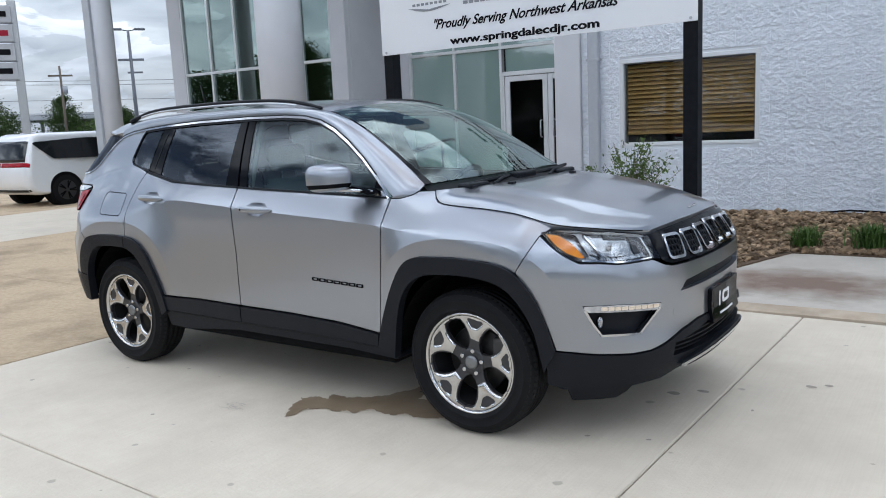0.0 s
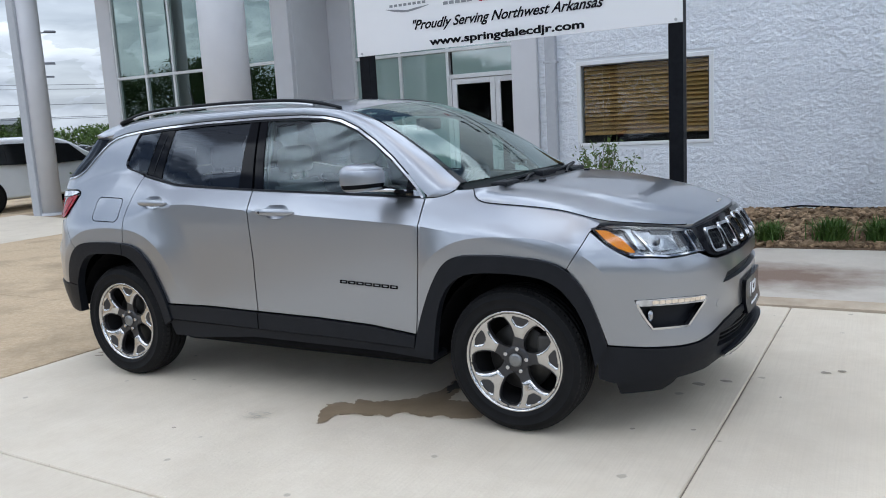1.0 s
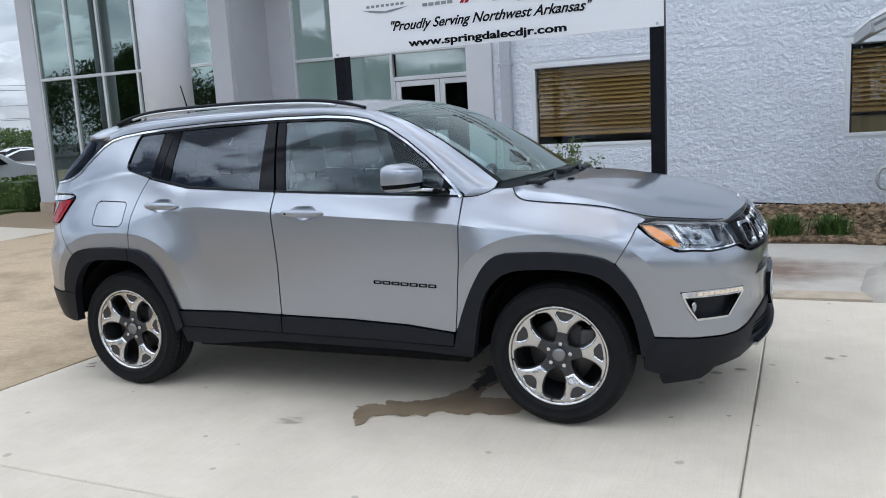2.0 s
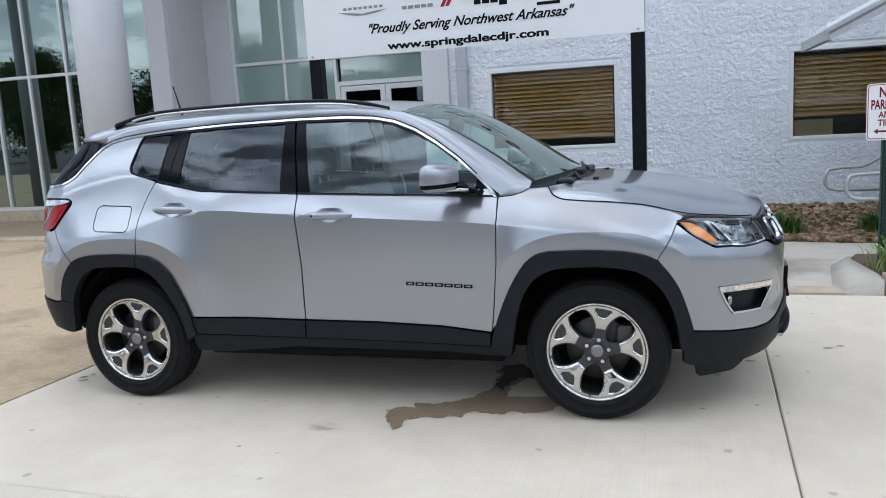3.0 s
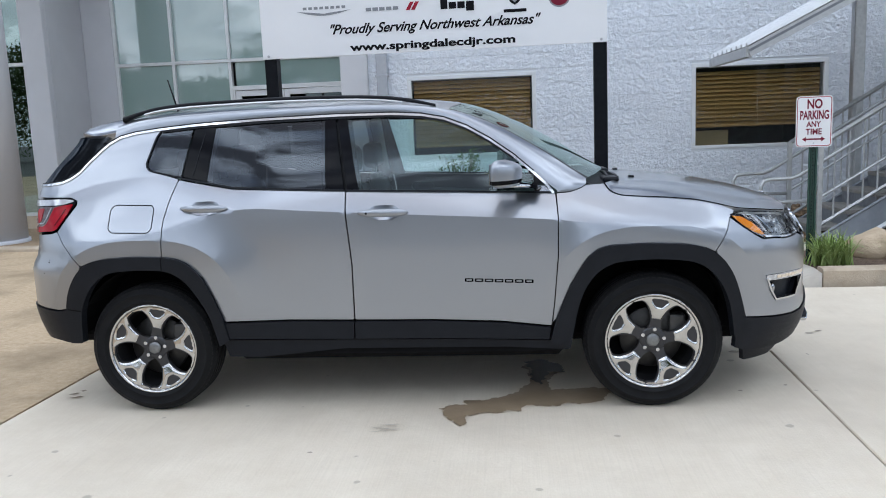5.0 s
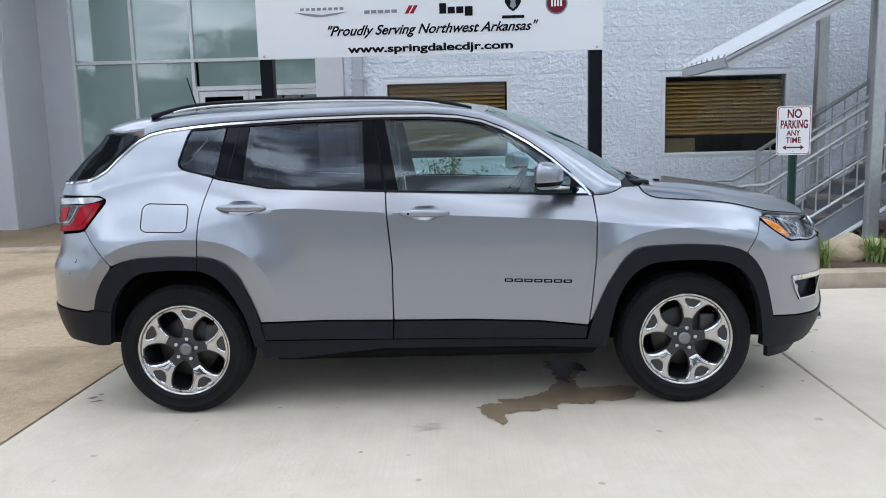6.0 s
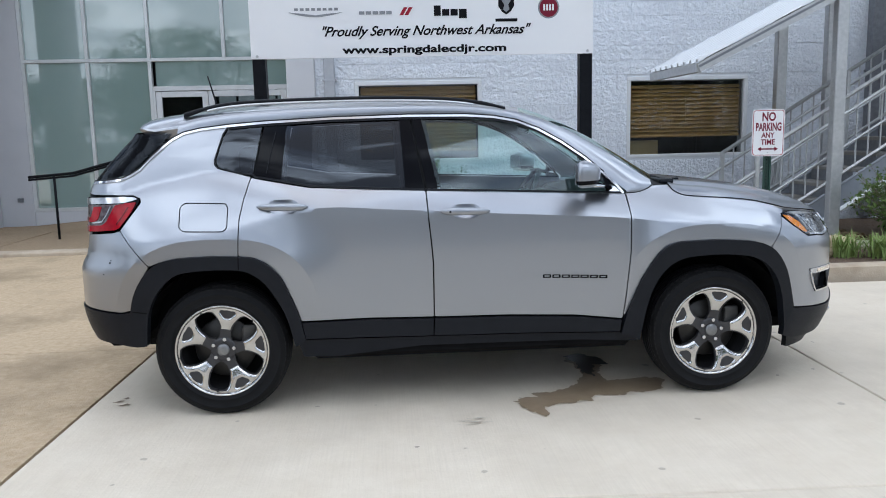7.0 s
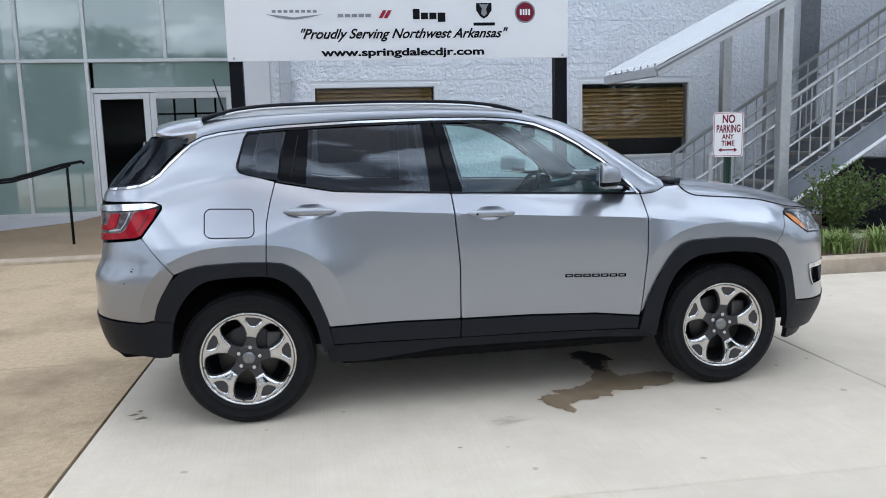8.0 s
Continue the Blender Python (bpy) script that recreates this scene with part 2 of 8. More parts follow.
def part(name, bm, mat, parent=None, label="", smooth=False, m=None):
    """Links a bmesh as one mesh object, under a thing or a part."""
    bmesh.ops.recalc_face_normals(bm, faces=bm.faces)
    me = bpy.data.meshes.new(name)
    bm.to_mesh(me)
    bm.free()
    if smooth:
        me.polygons.foreach_set("use_smooth", [True] * len(me.polygons))
    return link_mesh(name, me, mat, parent, label, m)


def empty(name, at=(0, 0, 0), rz=0.0):
    ob = new(name)
    ob.matrix_basis = pose(*at, 0, 0, rz)
    ob.empty_display_size = 0.2
    return ob


def box(bm, lo, hi, bevel=0.0, segments=1):
    """A box, its edges rounded by bevel, added to bm."""
    geo = bmesh.ops.create_cube(bm, size=1.0)
    vs = geo["verts"]
    c, d = [(a + b) / 2 for a, b in zip(lo, hi)], [b - a for a, b in zip(lo, hi)]
    for v in vs:
        v.co = Vector((c[0] + v.co.x * d[0], c[1] + v.co.y * d[1], c[2] + v.co.z * d[2]))
    if bevel:
        es = list({e for v in vs for e in v.link_edges})
        bmesh.ops.bevel(bm, geom=es, offset=bevel, segments=segments, affect="EDGES", profile=0.5)
    return bm


def boxed(lo, hi, bevel=0.0, segments=1):
    return box(bmesh.new(), lo, hi, bevel, segments)


def tube(bm, points, r, sides=10, closed_ends=True, r_end=None):
    """A pipe of radius r along points, added to bm."""
    pts = [Vector(p) for p in points]
    rings = []
    up = None
    for i, p in enumerate(pts):
        d = (pts[min(i + 1, len(pts) - 1)] - pts[max(i - 1, 0)]).normalized()
        if up is None:
            up = Vector((0, 0, 1)) if abs(d.z) < 0.9 else Vector((1, 0, 0))
        a = d.cross(up).normalized()
        b = a.cross(d).normalized()
        up = b
        rr = r if r_end is None else r + (r_end - r) * i / (len(pts) - 1)
        rings.append([bm.verts.new(p + a * math.cos(2 * math.pi * k / sides) * rr + b * math.sin(2 * math.pi * k / sides) * rr) for k in range(sides)])
    for r0, r1 in zip(rings, rings[1:]):
        for k in range(sides):
            f = bm.faces.new((r0[k], r0[(k + 1) % sides], r1[(k + 1) % sides], r1[k]))
            f.smooth = sides > 6
    if closed_ends:
        bm.faces.new(rings[0][::-1])
        bm.faces.new(rings[-1])
    return bm


def prism(bm, outline, y0, y1, axis="y"):
    """A solid: an outline (x, z) drawn out from y0 to y1 (axis z: an outline (x, y) from z0 to z1)."""
    put = (lambda p, d: (p[0], d, p[1])) if axis == "y" else (lambda p, d: (p[0], p[1], d)) if axis == "z" else (lambda p, d: (d, p[0], p[1]))
    a, b = [bm.verts.new(put(p, y0)) for p in outline], [bm.verts.new(put(p, y1)) for p in outline]
    n = len(outline)
    bm.faces.new(a)
    bm.faces.new(b[::-1])
    for i in range(n):
        bm.faces.new((a[i], b[i], b[(i + 1) % n], a[(i + 1) % n]))
    return bm


def structure(ob, label, category=""):
    return tagged(ob, label, category, kind="structure")


# ---- ground ----
def sheet(name, outline, z, thick, mat, label, bevel=0.0):
    bm = prism(bmesh.new(), outline, z - thick, z, "z")
    ob = part(name, bm, mat)
    return structure(ob, label, name)


bm = bmesh.new()
far = [bm.verts.new((900 * math.cos(a), 900 * math.sin(a), -0.06)) for a in [2 * math.pi * k / 48 for k in range(48)]]
bm.faces.new(far)
structure(part("ground", bm, M_ASPHALT), "worn grey asphalt lot stretching to the horizon", "ground")

# light slabs on a grid that leans a little against the car
GRID = pose(2.205, 0.25, 0, 0, 0, -1.9)
pavement = structure(empty("pavement"), "pale broom-finished concrete slabs with saw-cut joints", "pavement")
XS, YS = [-4.27, 0.0, 4.2, 8.4, 12.6], [-10.7, -6.5, -2.36, 1.74]
for i in range(4):
    for j in range(3):
        g = 0.004
        lo, hi = (XS[i] + g, YS[j] + g, -0.15), (XS[i + 1] - g, YS[j + 1] - g, 0.0)
        link = boxed(lo, hi, 0.006)
        part("slab", link, M_SLAB, pavement, m=GRID)
part("joint_bed", boxed((XS[0], YS[0], -0.17), (XS[-1], YS[-1], -0.012)), material("dark joint filler", (0.20, 0.175, 0.14), 0.95, other=(0.27, 0.235, 0.19), scale=30), pavement, m=GRID)

drive = structure(empty("road"), "tan exposed aggregate concrete driveway, stained", "driveway")
for k, (y0, y1) in enumerate(((-15, -7.5), (-7.5, 0.55), (0.55, 5.42))):
    xl = -9.0
    bm = prism(bmesh.new(), [(xl, y0 + 0.004), (-2.085 + 0.034 * y0, y0 + 0.004), (-2.085 + 0.034 * y1, y1 - 0.004), (xl, y1 - 0.004)], -0.15, 0.0, "z")
    part("slab", bm, M_TAN, drive)
part("slab", prism(bmesh.new(), [(-13.4, -15), (-9.008, -15), (-9.008, 5.6), (-13.4, 6.4)], -0.15, 0.0, "z"), M_SLAB, drive, "pale concrete strip")
part("slab", prism(bmesh.new(), [(-2.03, 2.0), (1.6, 2.0), (1.6, 2.03), (-2.03, 5.42)], -0.15, -0.002, "z"), M_SLAB, drive)
part("slab", prism(bmesh.new(), [(-13.4, 6.41), (-9.0, 5.61), (-9.0, 5.425), (-5.9, 5.425), (-5.9, 8.3), (-13.4, 8.3)], -0.15, -0.004, "z"), M_RAMP, drive, "brown pebble concrete band")
sheet("lot", [(-36.0, -15.0), (-13.42, -15.0), (-13.42, 13.0), (-36.0, 13.0)], -0.056, 0.1, M_TAN, "tan concrete lot beside the driveway")
sheet("lawn", [(-14.55, 7.9), (-13.43, 7.0), (-13.43, 14), (-14.55, 14.0)], 0.05, 0.15, M_GRASS, "narrow strip of mown grass beside the driveway")

# walk, kerbs, planter and entrance ramp
sheet("walk", [(-1.9, 2.16), (2.9, 2.16), (3.24, 3.25), (8.5, 3.6), (8.5, 4.2), (3.67, 4.28), (2.88, 4.43), (1.73, 4.42), (1.44, 3.5), (-1.355, 3.5), (-1.365, 4.12), (-1.9, 4.12)], 0.03, 0.2, M_WALK, "grey concrete walk with a broad rust-brown stain")
bm = prism(bmesh.new(), [(1.98, -0.1), (2.0, 0.012), (2.155, 0.034), (2.165, -0.1)], -2.0, 2.95, "x")
structure(part("kerb", bm, M_KERB), "low tan concrete kerb strip flush with the drive", "kerb")
# raised kerb with its flared end
v = [(2.93, 2.0, 0.02), (3.22, 2.02, 0.128), (3.23, 2.17, 0.132), (3.13, 2.9, 0.118), (3.24, 3.28, 0.10), (2.98, 2.95, 0.045), (2.86, 2.2, 0.03)]
v += [(x, y, -0.1) for x, y, z in v]
n = 7
bm = bmesh.new()
bv = [bm.verts.new(p) for p in v]
bm.faces.new(bv[:7])
for i in range(7):
    bm.faces.new((bv[i], bv[i + 7], bv[(i + 1) % 7 + 7], bv[(i + 1) % 7]))
bmesh.ops.bevel(bm, geom=[e for e in bm.edges if min(v.co.z for v in e.verts) > -0.05], offset=0.022, segments=2, affect="EDGES")
structure(part("kerb_flare", bm, M_WALK, smooth=True), "flared concrete end of a raised kerb", "kerb")
for k in range(5):
    x0, x1 = 3.235 + 2.4 * k, 3.229 + 2.4 * (k + 1)
    bm = prism(bmesh.new(), [(2.02, -0.1), (2.035, 0.12), (2.055, 0.138), (2.16, 0.142), (2.175, 0.13), (2.175, -0.1)], x0, x1, "x")
    structure(part("kerb_stone", bm, M_KERB), "tan stained raised concrete kerb", "kerb")
M_SOIL = material("brown mulch soil", (0.085, 0.055, 0.035), 0.95, other=(0.15, 0.10, 0.07), scale=22, amount=0.4, bump=0.02, bump_scale=40)
M_STONEBED = material("river stone bed earth", (0.10, 0.065, 0.04), 0.95, other=(0.17, 0.115, 0.075), scale=18, bump=0.02, bump_scale=30)
sheet("planter_bed", [(3.24, 2.176), (15, 2.176), (15, 3.9), (8.5, 3.62), (3.26, 3.27), (3.12, 2.9)], 0.095, 0.2, M_SOIL, "dark mulched planting bed behind the kerb")
sheet("stone_bed_ground", [(-1.36, 3.501), (1.439, 3.501), (1.729, 4.421), (2.88, 4.431), (3.67, 4.281), (8.5, 4.201), (15, 4.201), (15, 6.36), (-1.36, 6.36)], 0.045, 0.2, M_STONEBED, "brown earth under the river stones along the wall")
# entrance ramp of brown pebble concrete, rising to the doors
vs = [(-5.9, 5.43, 0.0), (-1.75, 5.43, 0.06), (-1.75, 9.56, 0.21), (-4.4, 9.56, 0.21), (-5.0, 9.56, 0.10), (-6.65, 9.56, -0.03), (-7.2, 9.5, -0.03), (-7.2, 8.3, -0.03), (-5.9, 8.3, -0.02)]
bm = bmesh.new()
top = [bm.verts.new(p) for p in vs]
low = [bm.verts.new((x, y, -0.2)) for x, y, z in vs]
bm.faces.new(top)
for i in range(len(vs)):
    bm.faces.new((top[i], low[i], low[(i + 1) % len(vs)], top[(i + 1) % len(vs)]))
bmesh.ops.triangulate(bm, faces=[f for f in bm.faces if len(f.verts) > 4])
structure(part("entrance_ramp", bm, M_RAMP), "brown exposed pebble concrete ramp up to the doors", "ramp")
structure(part("kerb_edge", prism(bmesh.new(), [(5.40, -0.1), (5.405, 0.035), (5.42, 0.05), (5.55, 0.065), (5.55, -0.1)], -9.0, -1.75, "x"), M_KERB), "tan concrete edge of the entrance ramp", "kerb")

# ---- the building ----
WALL_Y = 6.36
W1, W2 = (-0.82, 0.965, 1.045, 2.18), (3.06, 4.845, 1.03, 2.18)


def wall_with_holes(name, x0, x1, z0, z1, holes, y_front, thick, mat):
    """An upright wall along x with openings right through it."""
    bm = bmesh.new()
    xs = sorted({x0, x1, *[h[0] for h in holes], *[h[1] for h in holes]})
    zs = sorted({z0, z1, *[h[2] for h in holes], *[h[3] for h in holes]})
    solid = {(i, k): not any(h[0] <= xs[i] < h[1] and h[2] <= zs[k] < h[3] for h in holes) for i in range(len(xs) - 1) for k in range(len(zs) - 1)}
    at = {}

    def v(x, y, z):
        if (x, y, z) not in at:
            at[(x, y, z)] = bm.verts.new((x, y, z))
        return at[(x, y, z)]

    ya, yb = y_front, y_front + thick
    for (i, k), full in solid.items():
        if not full:
            continue
        a, b, c, d = xs[i], xs[i + 1], zs[k], zs[k + 1]
        bm.faces.new((v(a, ya, c), v(b, ya, c), v(b, ya, d), v(a, ya, d)))
        bm.faces.new((v(a, yb, d), v(b, yb, d), v(b, yb, c), v(a, yb, c)))
        for di, dk, quad in ((-1, 0, ((a, c), (a, d))), (1, 0, ((b, d), (b, c))), (0, -1, ((b, c), (a, c))), (0, 1, ((a, d), (b, d)))):
            if not solid.get((i + di, k + dk), False):
                (p, q), (r, s) = quad
                bm.faces.new((v(p, ya, q), v(r, ya, s), v(r, yb, s), v(p, yb, q)))
    return part(name, bm, mat)


wall_block = structure(wall_with_holes("wall_north", -1.36, 15.0, -0.1, 7.3, [W1, W2], WALL_Y, 0.3, M_MORTAR), "pale blue-white painted split-face concrete block wall", "wall")
TOP = 8.2
for name, lo, hi in (("wall_pier", (-1.75, 6.30, -0.1), (-1.36, 9.7, TOP)), ("wall_return", (-7.5, 8.42, -0.1), (-7.23, 9.6, TOP)),
                     ("wall_corner", (-7.23, 9.56, -0.1), (-6.66, 9.9, TOP)), ("wall_corner_west", (-12.75, 8.4, -0.1), (-12.3, 9.2, TOP)),
                     ("wall_front_pier", (-7.66, 8.30, -0.1), (-7.23, 8.42, TOP))):
    structure(part(name, boxed(lo, hi, 0.012), M_STUCCO), "smooth pale grey stucco wall by the entrance", "wall")
structure(part("ceiling", boxed((-12.7, 8.4, 5.4), (-1.4, 16.0, 5.6)), M_ROOM_GREY), "plain flat roof deck over the rooms", "ceiling")
structure(part("ceiling_offices", boxed((-1.36, 6.36, 4.8), (15.0, 11.0, 5.0)), M_ROOM_GREY), "plain flat roof deck over the offices", "ceiling")


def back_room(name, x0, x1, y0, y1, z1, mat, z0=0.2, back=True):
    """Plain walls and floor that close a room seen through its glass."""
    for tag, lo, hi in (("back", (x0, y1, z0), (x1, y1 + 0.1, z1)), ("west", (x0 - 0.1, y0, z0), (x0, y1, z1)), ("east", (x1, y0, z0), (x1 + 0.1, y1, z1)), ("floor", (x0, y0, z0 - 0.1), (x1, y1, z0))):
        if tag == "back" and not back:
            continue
        structure(part(f"{name}_{tag}", boxed(lo, hi), mat), "plain interior wall behind the glass, coloured dark as if unlit", "wall")


# the rooms' dimness is put into their wall and floor colour
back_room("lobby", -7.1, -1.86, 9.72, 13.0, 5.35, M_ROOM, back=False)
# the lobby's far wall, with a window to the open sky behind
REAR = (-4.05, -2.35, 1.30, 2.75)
structure(wall_with_holes("lobby_back", -7.1, -1.86, 0.2, 5.35, [REAR], 13.0, 0.1, M_ROOM), "plain interior wall behind the glass, coloured dark as if unlit", "wall")
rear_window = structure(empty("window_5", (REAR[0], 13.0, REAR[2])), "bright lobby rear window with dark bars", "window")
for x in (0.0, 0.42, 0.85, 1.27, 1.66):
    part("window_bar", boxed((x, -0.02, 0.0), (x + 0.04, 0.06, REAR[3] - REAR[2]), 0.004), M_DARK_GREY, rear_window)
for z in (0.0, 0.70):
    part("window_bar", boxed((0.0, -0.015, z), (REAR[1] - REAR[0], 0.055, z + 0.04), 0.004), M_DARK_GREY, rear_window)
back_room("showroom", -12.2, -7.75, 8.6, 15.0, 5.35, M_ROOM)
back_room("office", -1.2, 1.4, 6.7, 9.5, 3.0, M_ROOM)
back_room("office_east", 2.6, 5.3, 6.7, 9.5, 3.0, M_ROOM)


def glazed_wall(name, label, xs_low, xs_high, zs, y, mat, skip=None):
    """A storefront: mullions, rails and panes."""
    w = structure(empty(name, (xs_low[0], y, zs[0])), label, "window")
    m = Matrix.Translation((-xs_low[0], -y, -zs[0]))

    def put(n, bm, material_, lab=""):
        bmesh.ops.transform(bm, matrix=m, verts=bm.verts)
        return part(n, bm, material_, w, lab)

    for z in zs:
        put("rail", boxed((xs_low[0] - 0.03, y - 0.05, z - 0.03), (xs_low[-1] + 0.03, y + 0.05, z + 0.03), 0.004), M_MULLION)
    for xs, z0, z1 in ((xs_low, zs[0], zs[1]), (xs_high, zs[1], zs[2])):
        for x in xs:
            put("mullion", boxed((x - 0.03, y - 0.055, z0 + 0.03), (x + 0.03, y + 0.045, z1 - 0.03), 0.004), M_MULLION)
        for a, b in zip(xs, xs[1:]):
            if skip and skip(a, b, z0):
                continue
            p = put("pane", boxed((a + 0.03, y - 0.006, z0 + 0.03), (b - 0.03, y + 0.006, z1 - 0.03)), mat)
            p.visible_shadow = False
    return w


door_gap = lambda a, b, z0: z0 < 1 and a > -4.6
entrance = glazed_wall("window_1", "tall green-tinted entrance storefront glass in silver frames", [-6.63, -5.55, -4.49, -1.79], [-6.63, -5.55, -4.49, -3.2, -1.79], [0.25, 2.83, 5.3], 9.62, M_PANE_GREEN, door_gap)
showroom = glazed_wall("window_2", "tall dark showroom glass with silver mullions", [-12.29, -11.38, -10.53, -9.62, -8.55, -7.65], [-12.29, -11.38, -10.53, -9.62, -8.55, -7.65], [0.24, 2.83, 5.3], 8.47, M_PANE_DARK)
structure(part("plinth", boxed((-12.75, 8.36, -0.1), (-7.66, 8.62, 0.21), 0.01), M_KERB), "tan concrete plinth under the showroom glass", "wall")
structure(part("plinth_entrance", boxed((-6.66, 9.57, -0.1), (-1.75, 9.9, 0.22), 0.01), M_STUCCO), "pale plinth under the entrance glass", "wall")
part("transom_pane", boxed((-4.40, 9.614, 2.37), (-1.82, 9.626, 2.80)), M_PANE_GREEN, entrance, m=Matrix.Translation((6.63, -9.62, -0.25))).visible_shadow = False
part("door_head", boxed((-4.46, 9.57, 2.29), (-1.82, 9.67, 2.37), 0.004), M_WHITE_METAL, entrance, m=Matrix.Translation((6.63, -9.62, -0.25)))


def entrance_door(x0, x1, hinge_left):
    d = structure(empty("door_1", (x0, 9.62, 0.24)), "white aluminium entrance door with dark glass", "door")
    w, h, s = x1 - x0, 2.04, 0.10
    for lo, hi in (((0, -0.03, 0), (s, 0.03, h)), ((w - s, -0.03, 0), (w, 0.03, h)), ((s, -0.03, h - s), (w - s, 0.03, h)), ((s, -0.03, 0), (w - s, 0.03, 0.18))):
        part("stile" if hi[2] - lo[2] > 1 else "cross_rail", boxed(lo, hi, 0.005), M_WHITE_METAL, d)
    part("pane", boxed((s, -0.006, 0.18), (w - s, 0.006, h - s)), glass("door glass", (0.42, 0.46, 0.46), face=0.008), d).visible_shadow = False
    hx = w - 0.13 if hinge_left else 0.13
    part("pull_handle", tube(bmesh.new(), [(hx, -0.035, 0.88), (hx, -0.09, 0.90), (hx, -0.09, 1.18), (hx, -0.035, 1.20)], 0.014, 8), M_GALV, d, "steel pull handle", smooth=True)
    return d


entrance_door(-4.42, -3.52, True)
entrance_door(-3.51, -2.14, False)
part("door_jamb", boxed((-4.46, 9.57, 0.25), (-4.425, 9.67, 2.29), 0.003), M_WHITE_METAL, entrance, m=Matrix.Translation((6.63, -9.62, -0.25)))
part("side_pane", boxed((-2.08, 9.614, 0.28), (-1.82, 9.626, 2.29)), M_PANE_GREEN, entrance, m=Matrix.Translation((6.63, -9.62, -0.25))).visible_shadow = False
part("door_jamb", boxed((-2.135, 9.57, 0.25), (-2.08, 9.67, 2.29), 0.003), M_WHITE_METAL, entrance, m=Matrix.Translation((6.63, -9.62, -0.25)))


def office_window(name, W, blind_low, label):
    x0, x1, z0, z1 = W
    w = structure(empty(name, (x0, WALL_Y, z0)), label, "window")
    m = Matrix.Translation((-x0, -WALL_Y, -z0))

    def put(n, bm, mat, lab=""):
        bmesh.ops.transform(bm, matrix=m, verts=bm.verts)
        return part(n, bm, mat, w, lab)

    f = 0.055
    yf = WALL_Y - 0.012
    for lo, hi in (((x0, yf, z1 - f), (x1, yf + 0.10, z1)), ((x0, yf, z0), (x1, yf + 0.10, z0 + f * 0.8)), ((x0, yf, z0 + f * 0.8), (x0 + f, yf + 0.10, z1 - f)), ((x1 - f, yf, z0 + f * 0.8), (x1, yf + 0.10, z1 - f))):
        put("frame_bar", boxed(lo, hi, 0.004), M_WHITE_METAL)
    put("sealing_bar", boxed((x0 + f, yf + 0.03, z1 - f - 0.012), (x1 - f, yf + 0.09, z1 - f), 0.001), M_DARK_GREY)
    pane = put("pane", boxed((x0 + f, yf + 0.045, z0 + f * 0.8), (x1 - f, yf + 0.055, z1 - f)), glass("office window glass", (0.80, 0.82, 0.82), face=0.038))
    pane.visible_shadow = False
    blind = tagged(empty("window_blind", (x0 + 0.08, WALL_Y + 0.085, blind_low)), "brown wooden slatted blind, lowered most of the way", "blind")
    n = int((z1 - f - blind_low) / 0.0565)
    slat = prism(bmesh.new(), [(-0.024, -0.022), (0.0, 0.004), (0.024, 0.026), (0.024, 0.022), (0.0, 0.0), (-0.024, -0.026)], 0.0, x1 - x0 - 0.16, "x")
    first = part("slat", slat, M_BLIND, blind)
    first.matrix_basis = Matrix.Translation((0, 0, 0.02))
    for k in range(1, n):
        link_mesh("slat", first.data, None, blind, m=pose(0, 0, 0.02 + 0.0565 * k, random.uniform(-4, 4), 0, 0))
    part("bottom_rail", boxed((0, -0.022, -0.025), (x1 - x0 - 0.16, 0.022, 0.0), 0.004), M_BLIND, blind)
    for k in (0.16, 0.5, 0.84):
        part("ladder_cord", tube(bmesh.new(), [((x1 - x0 - 0.16) * k, -0.024, 0), ((x1 - x0 - 0.16) * k, -0.024, n * 0.0565)], 0.0025, 5), M_CARD, blind)
    return w


office_window("window_3", W1, 1.215, "white-framed office window with a brown slatted blind")
office_window("window_4", W2, 1.34, "white-framed office window with a brown blind half lowered")
tagged(part("cardboard_box", boxed((3.16, 6.62, 1.0), (3.62, 6.85, 1.27), 0.004), M_CARD), "tan cardboard box standing inside the window", "box")
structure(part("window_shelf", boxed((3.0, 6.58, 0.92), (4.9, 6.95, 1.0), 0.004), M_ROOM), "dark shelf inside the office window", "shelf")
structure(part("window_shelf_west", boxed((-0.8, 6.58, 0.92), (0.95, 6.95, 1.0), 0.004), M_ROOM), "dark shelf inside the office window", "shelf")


def downspout(name, x0, x1, y0, y1, z0, z1, mat, label):
    d = tagged(empty(name, (x0, y0, z0)), label, "downspout")
    part("pipe", boxed((0, 0, 0), (x1 - x0, y1 - y0, z1 - z0), 0.012, 2), mat, d)
    for z in (0.5, 2.1, 3.7):
        part("strap", boxed((-0.02, -0.004, z), (x1 - x0 + 0.02, y1 - y0, z + 0.03), 0.002), mat, d)
    return d


downspout("downspout", -1.235, -1.085, 6.255, 6.352, 0.09, 4.75, M_GREY_METAL, "mid grey square downspout on the block wall")
downspout("downspout", 6.60, 6.84, 6.20, 6.352, 0.09, 4.75, M_DARK_GREY, "dark grey square downspout on the block wall")
structure(part("ground_box", boxed((5.95, 4.35, 0.085), (6.7, 4.75, 1.0), 0.02, 2), M_BLACK_POST), "black utility cabinet beneath the stairs", "cabinet")


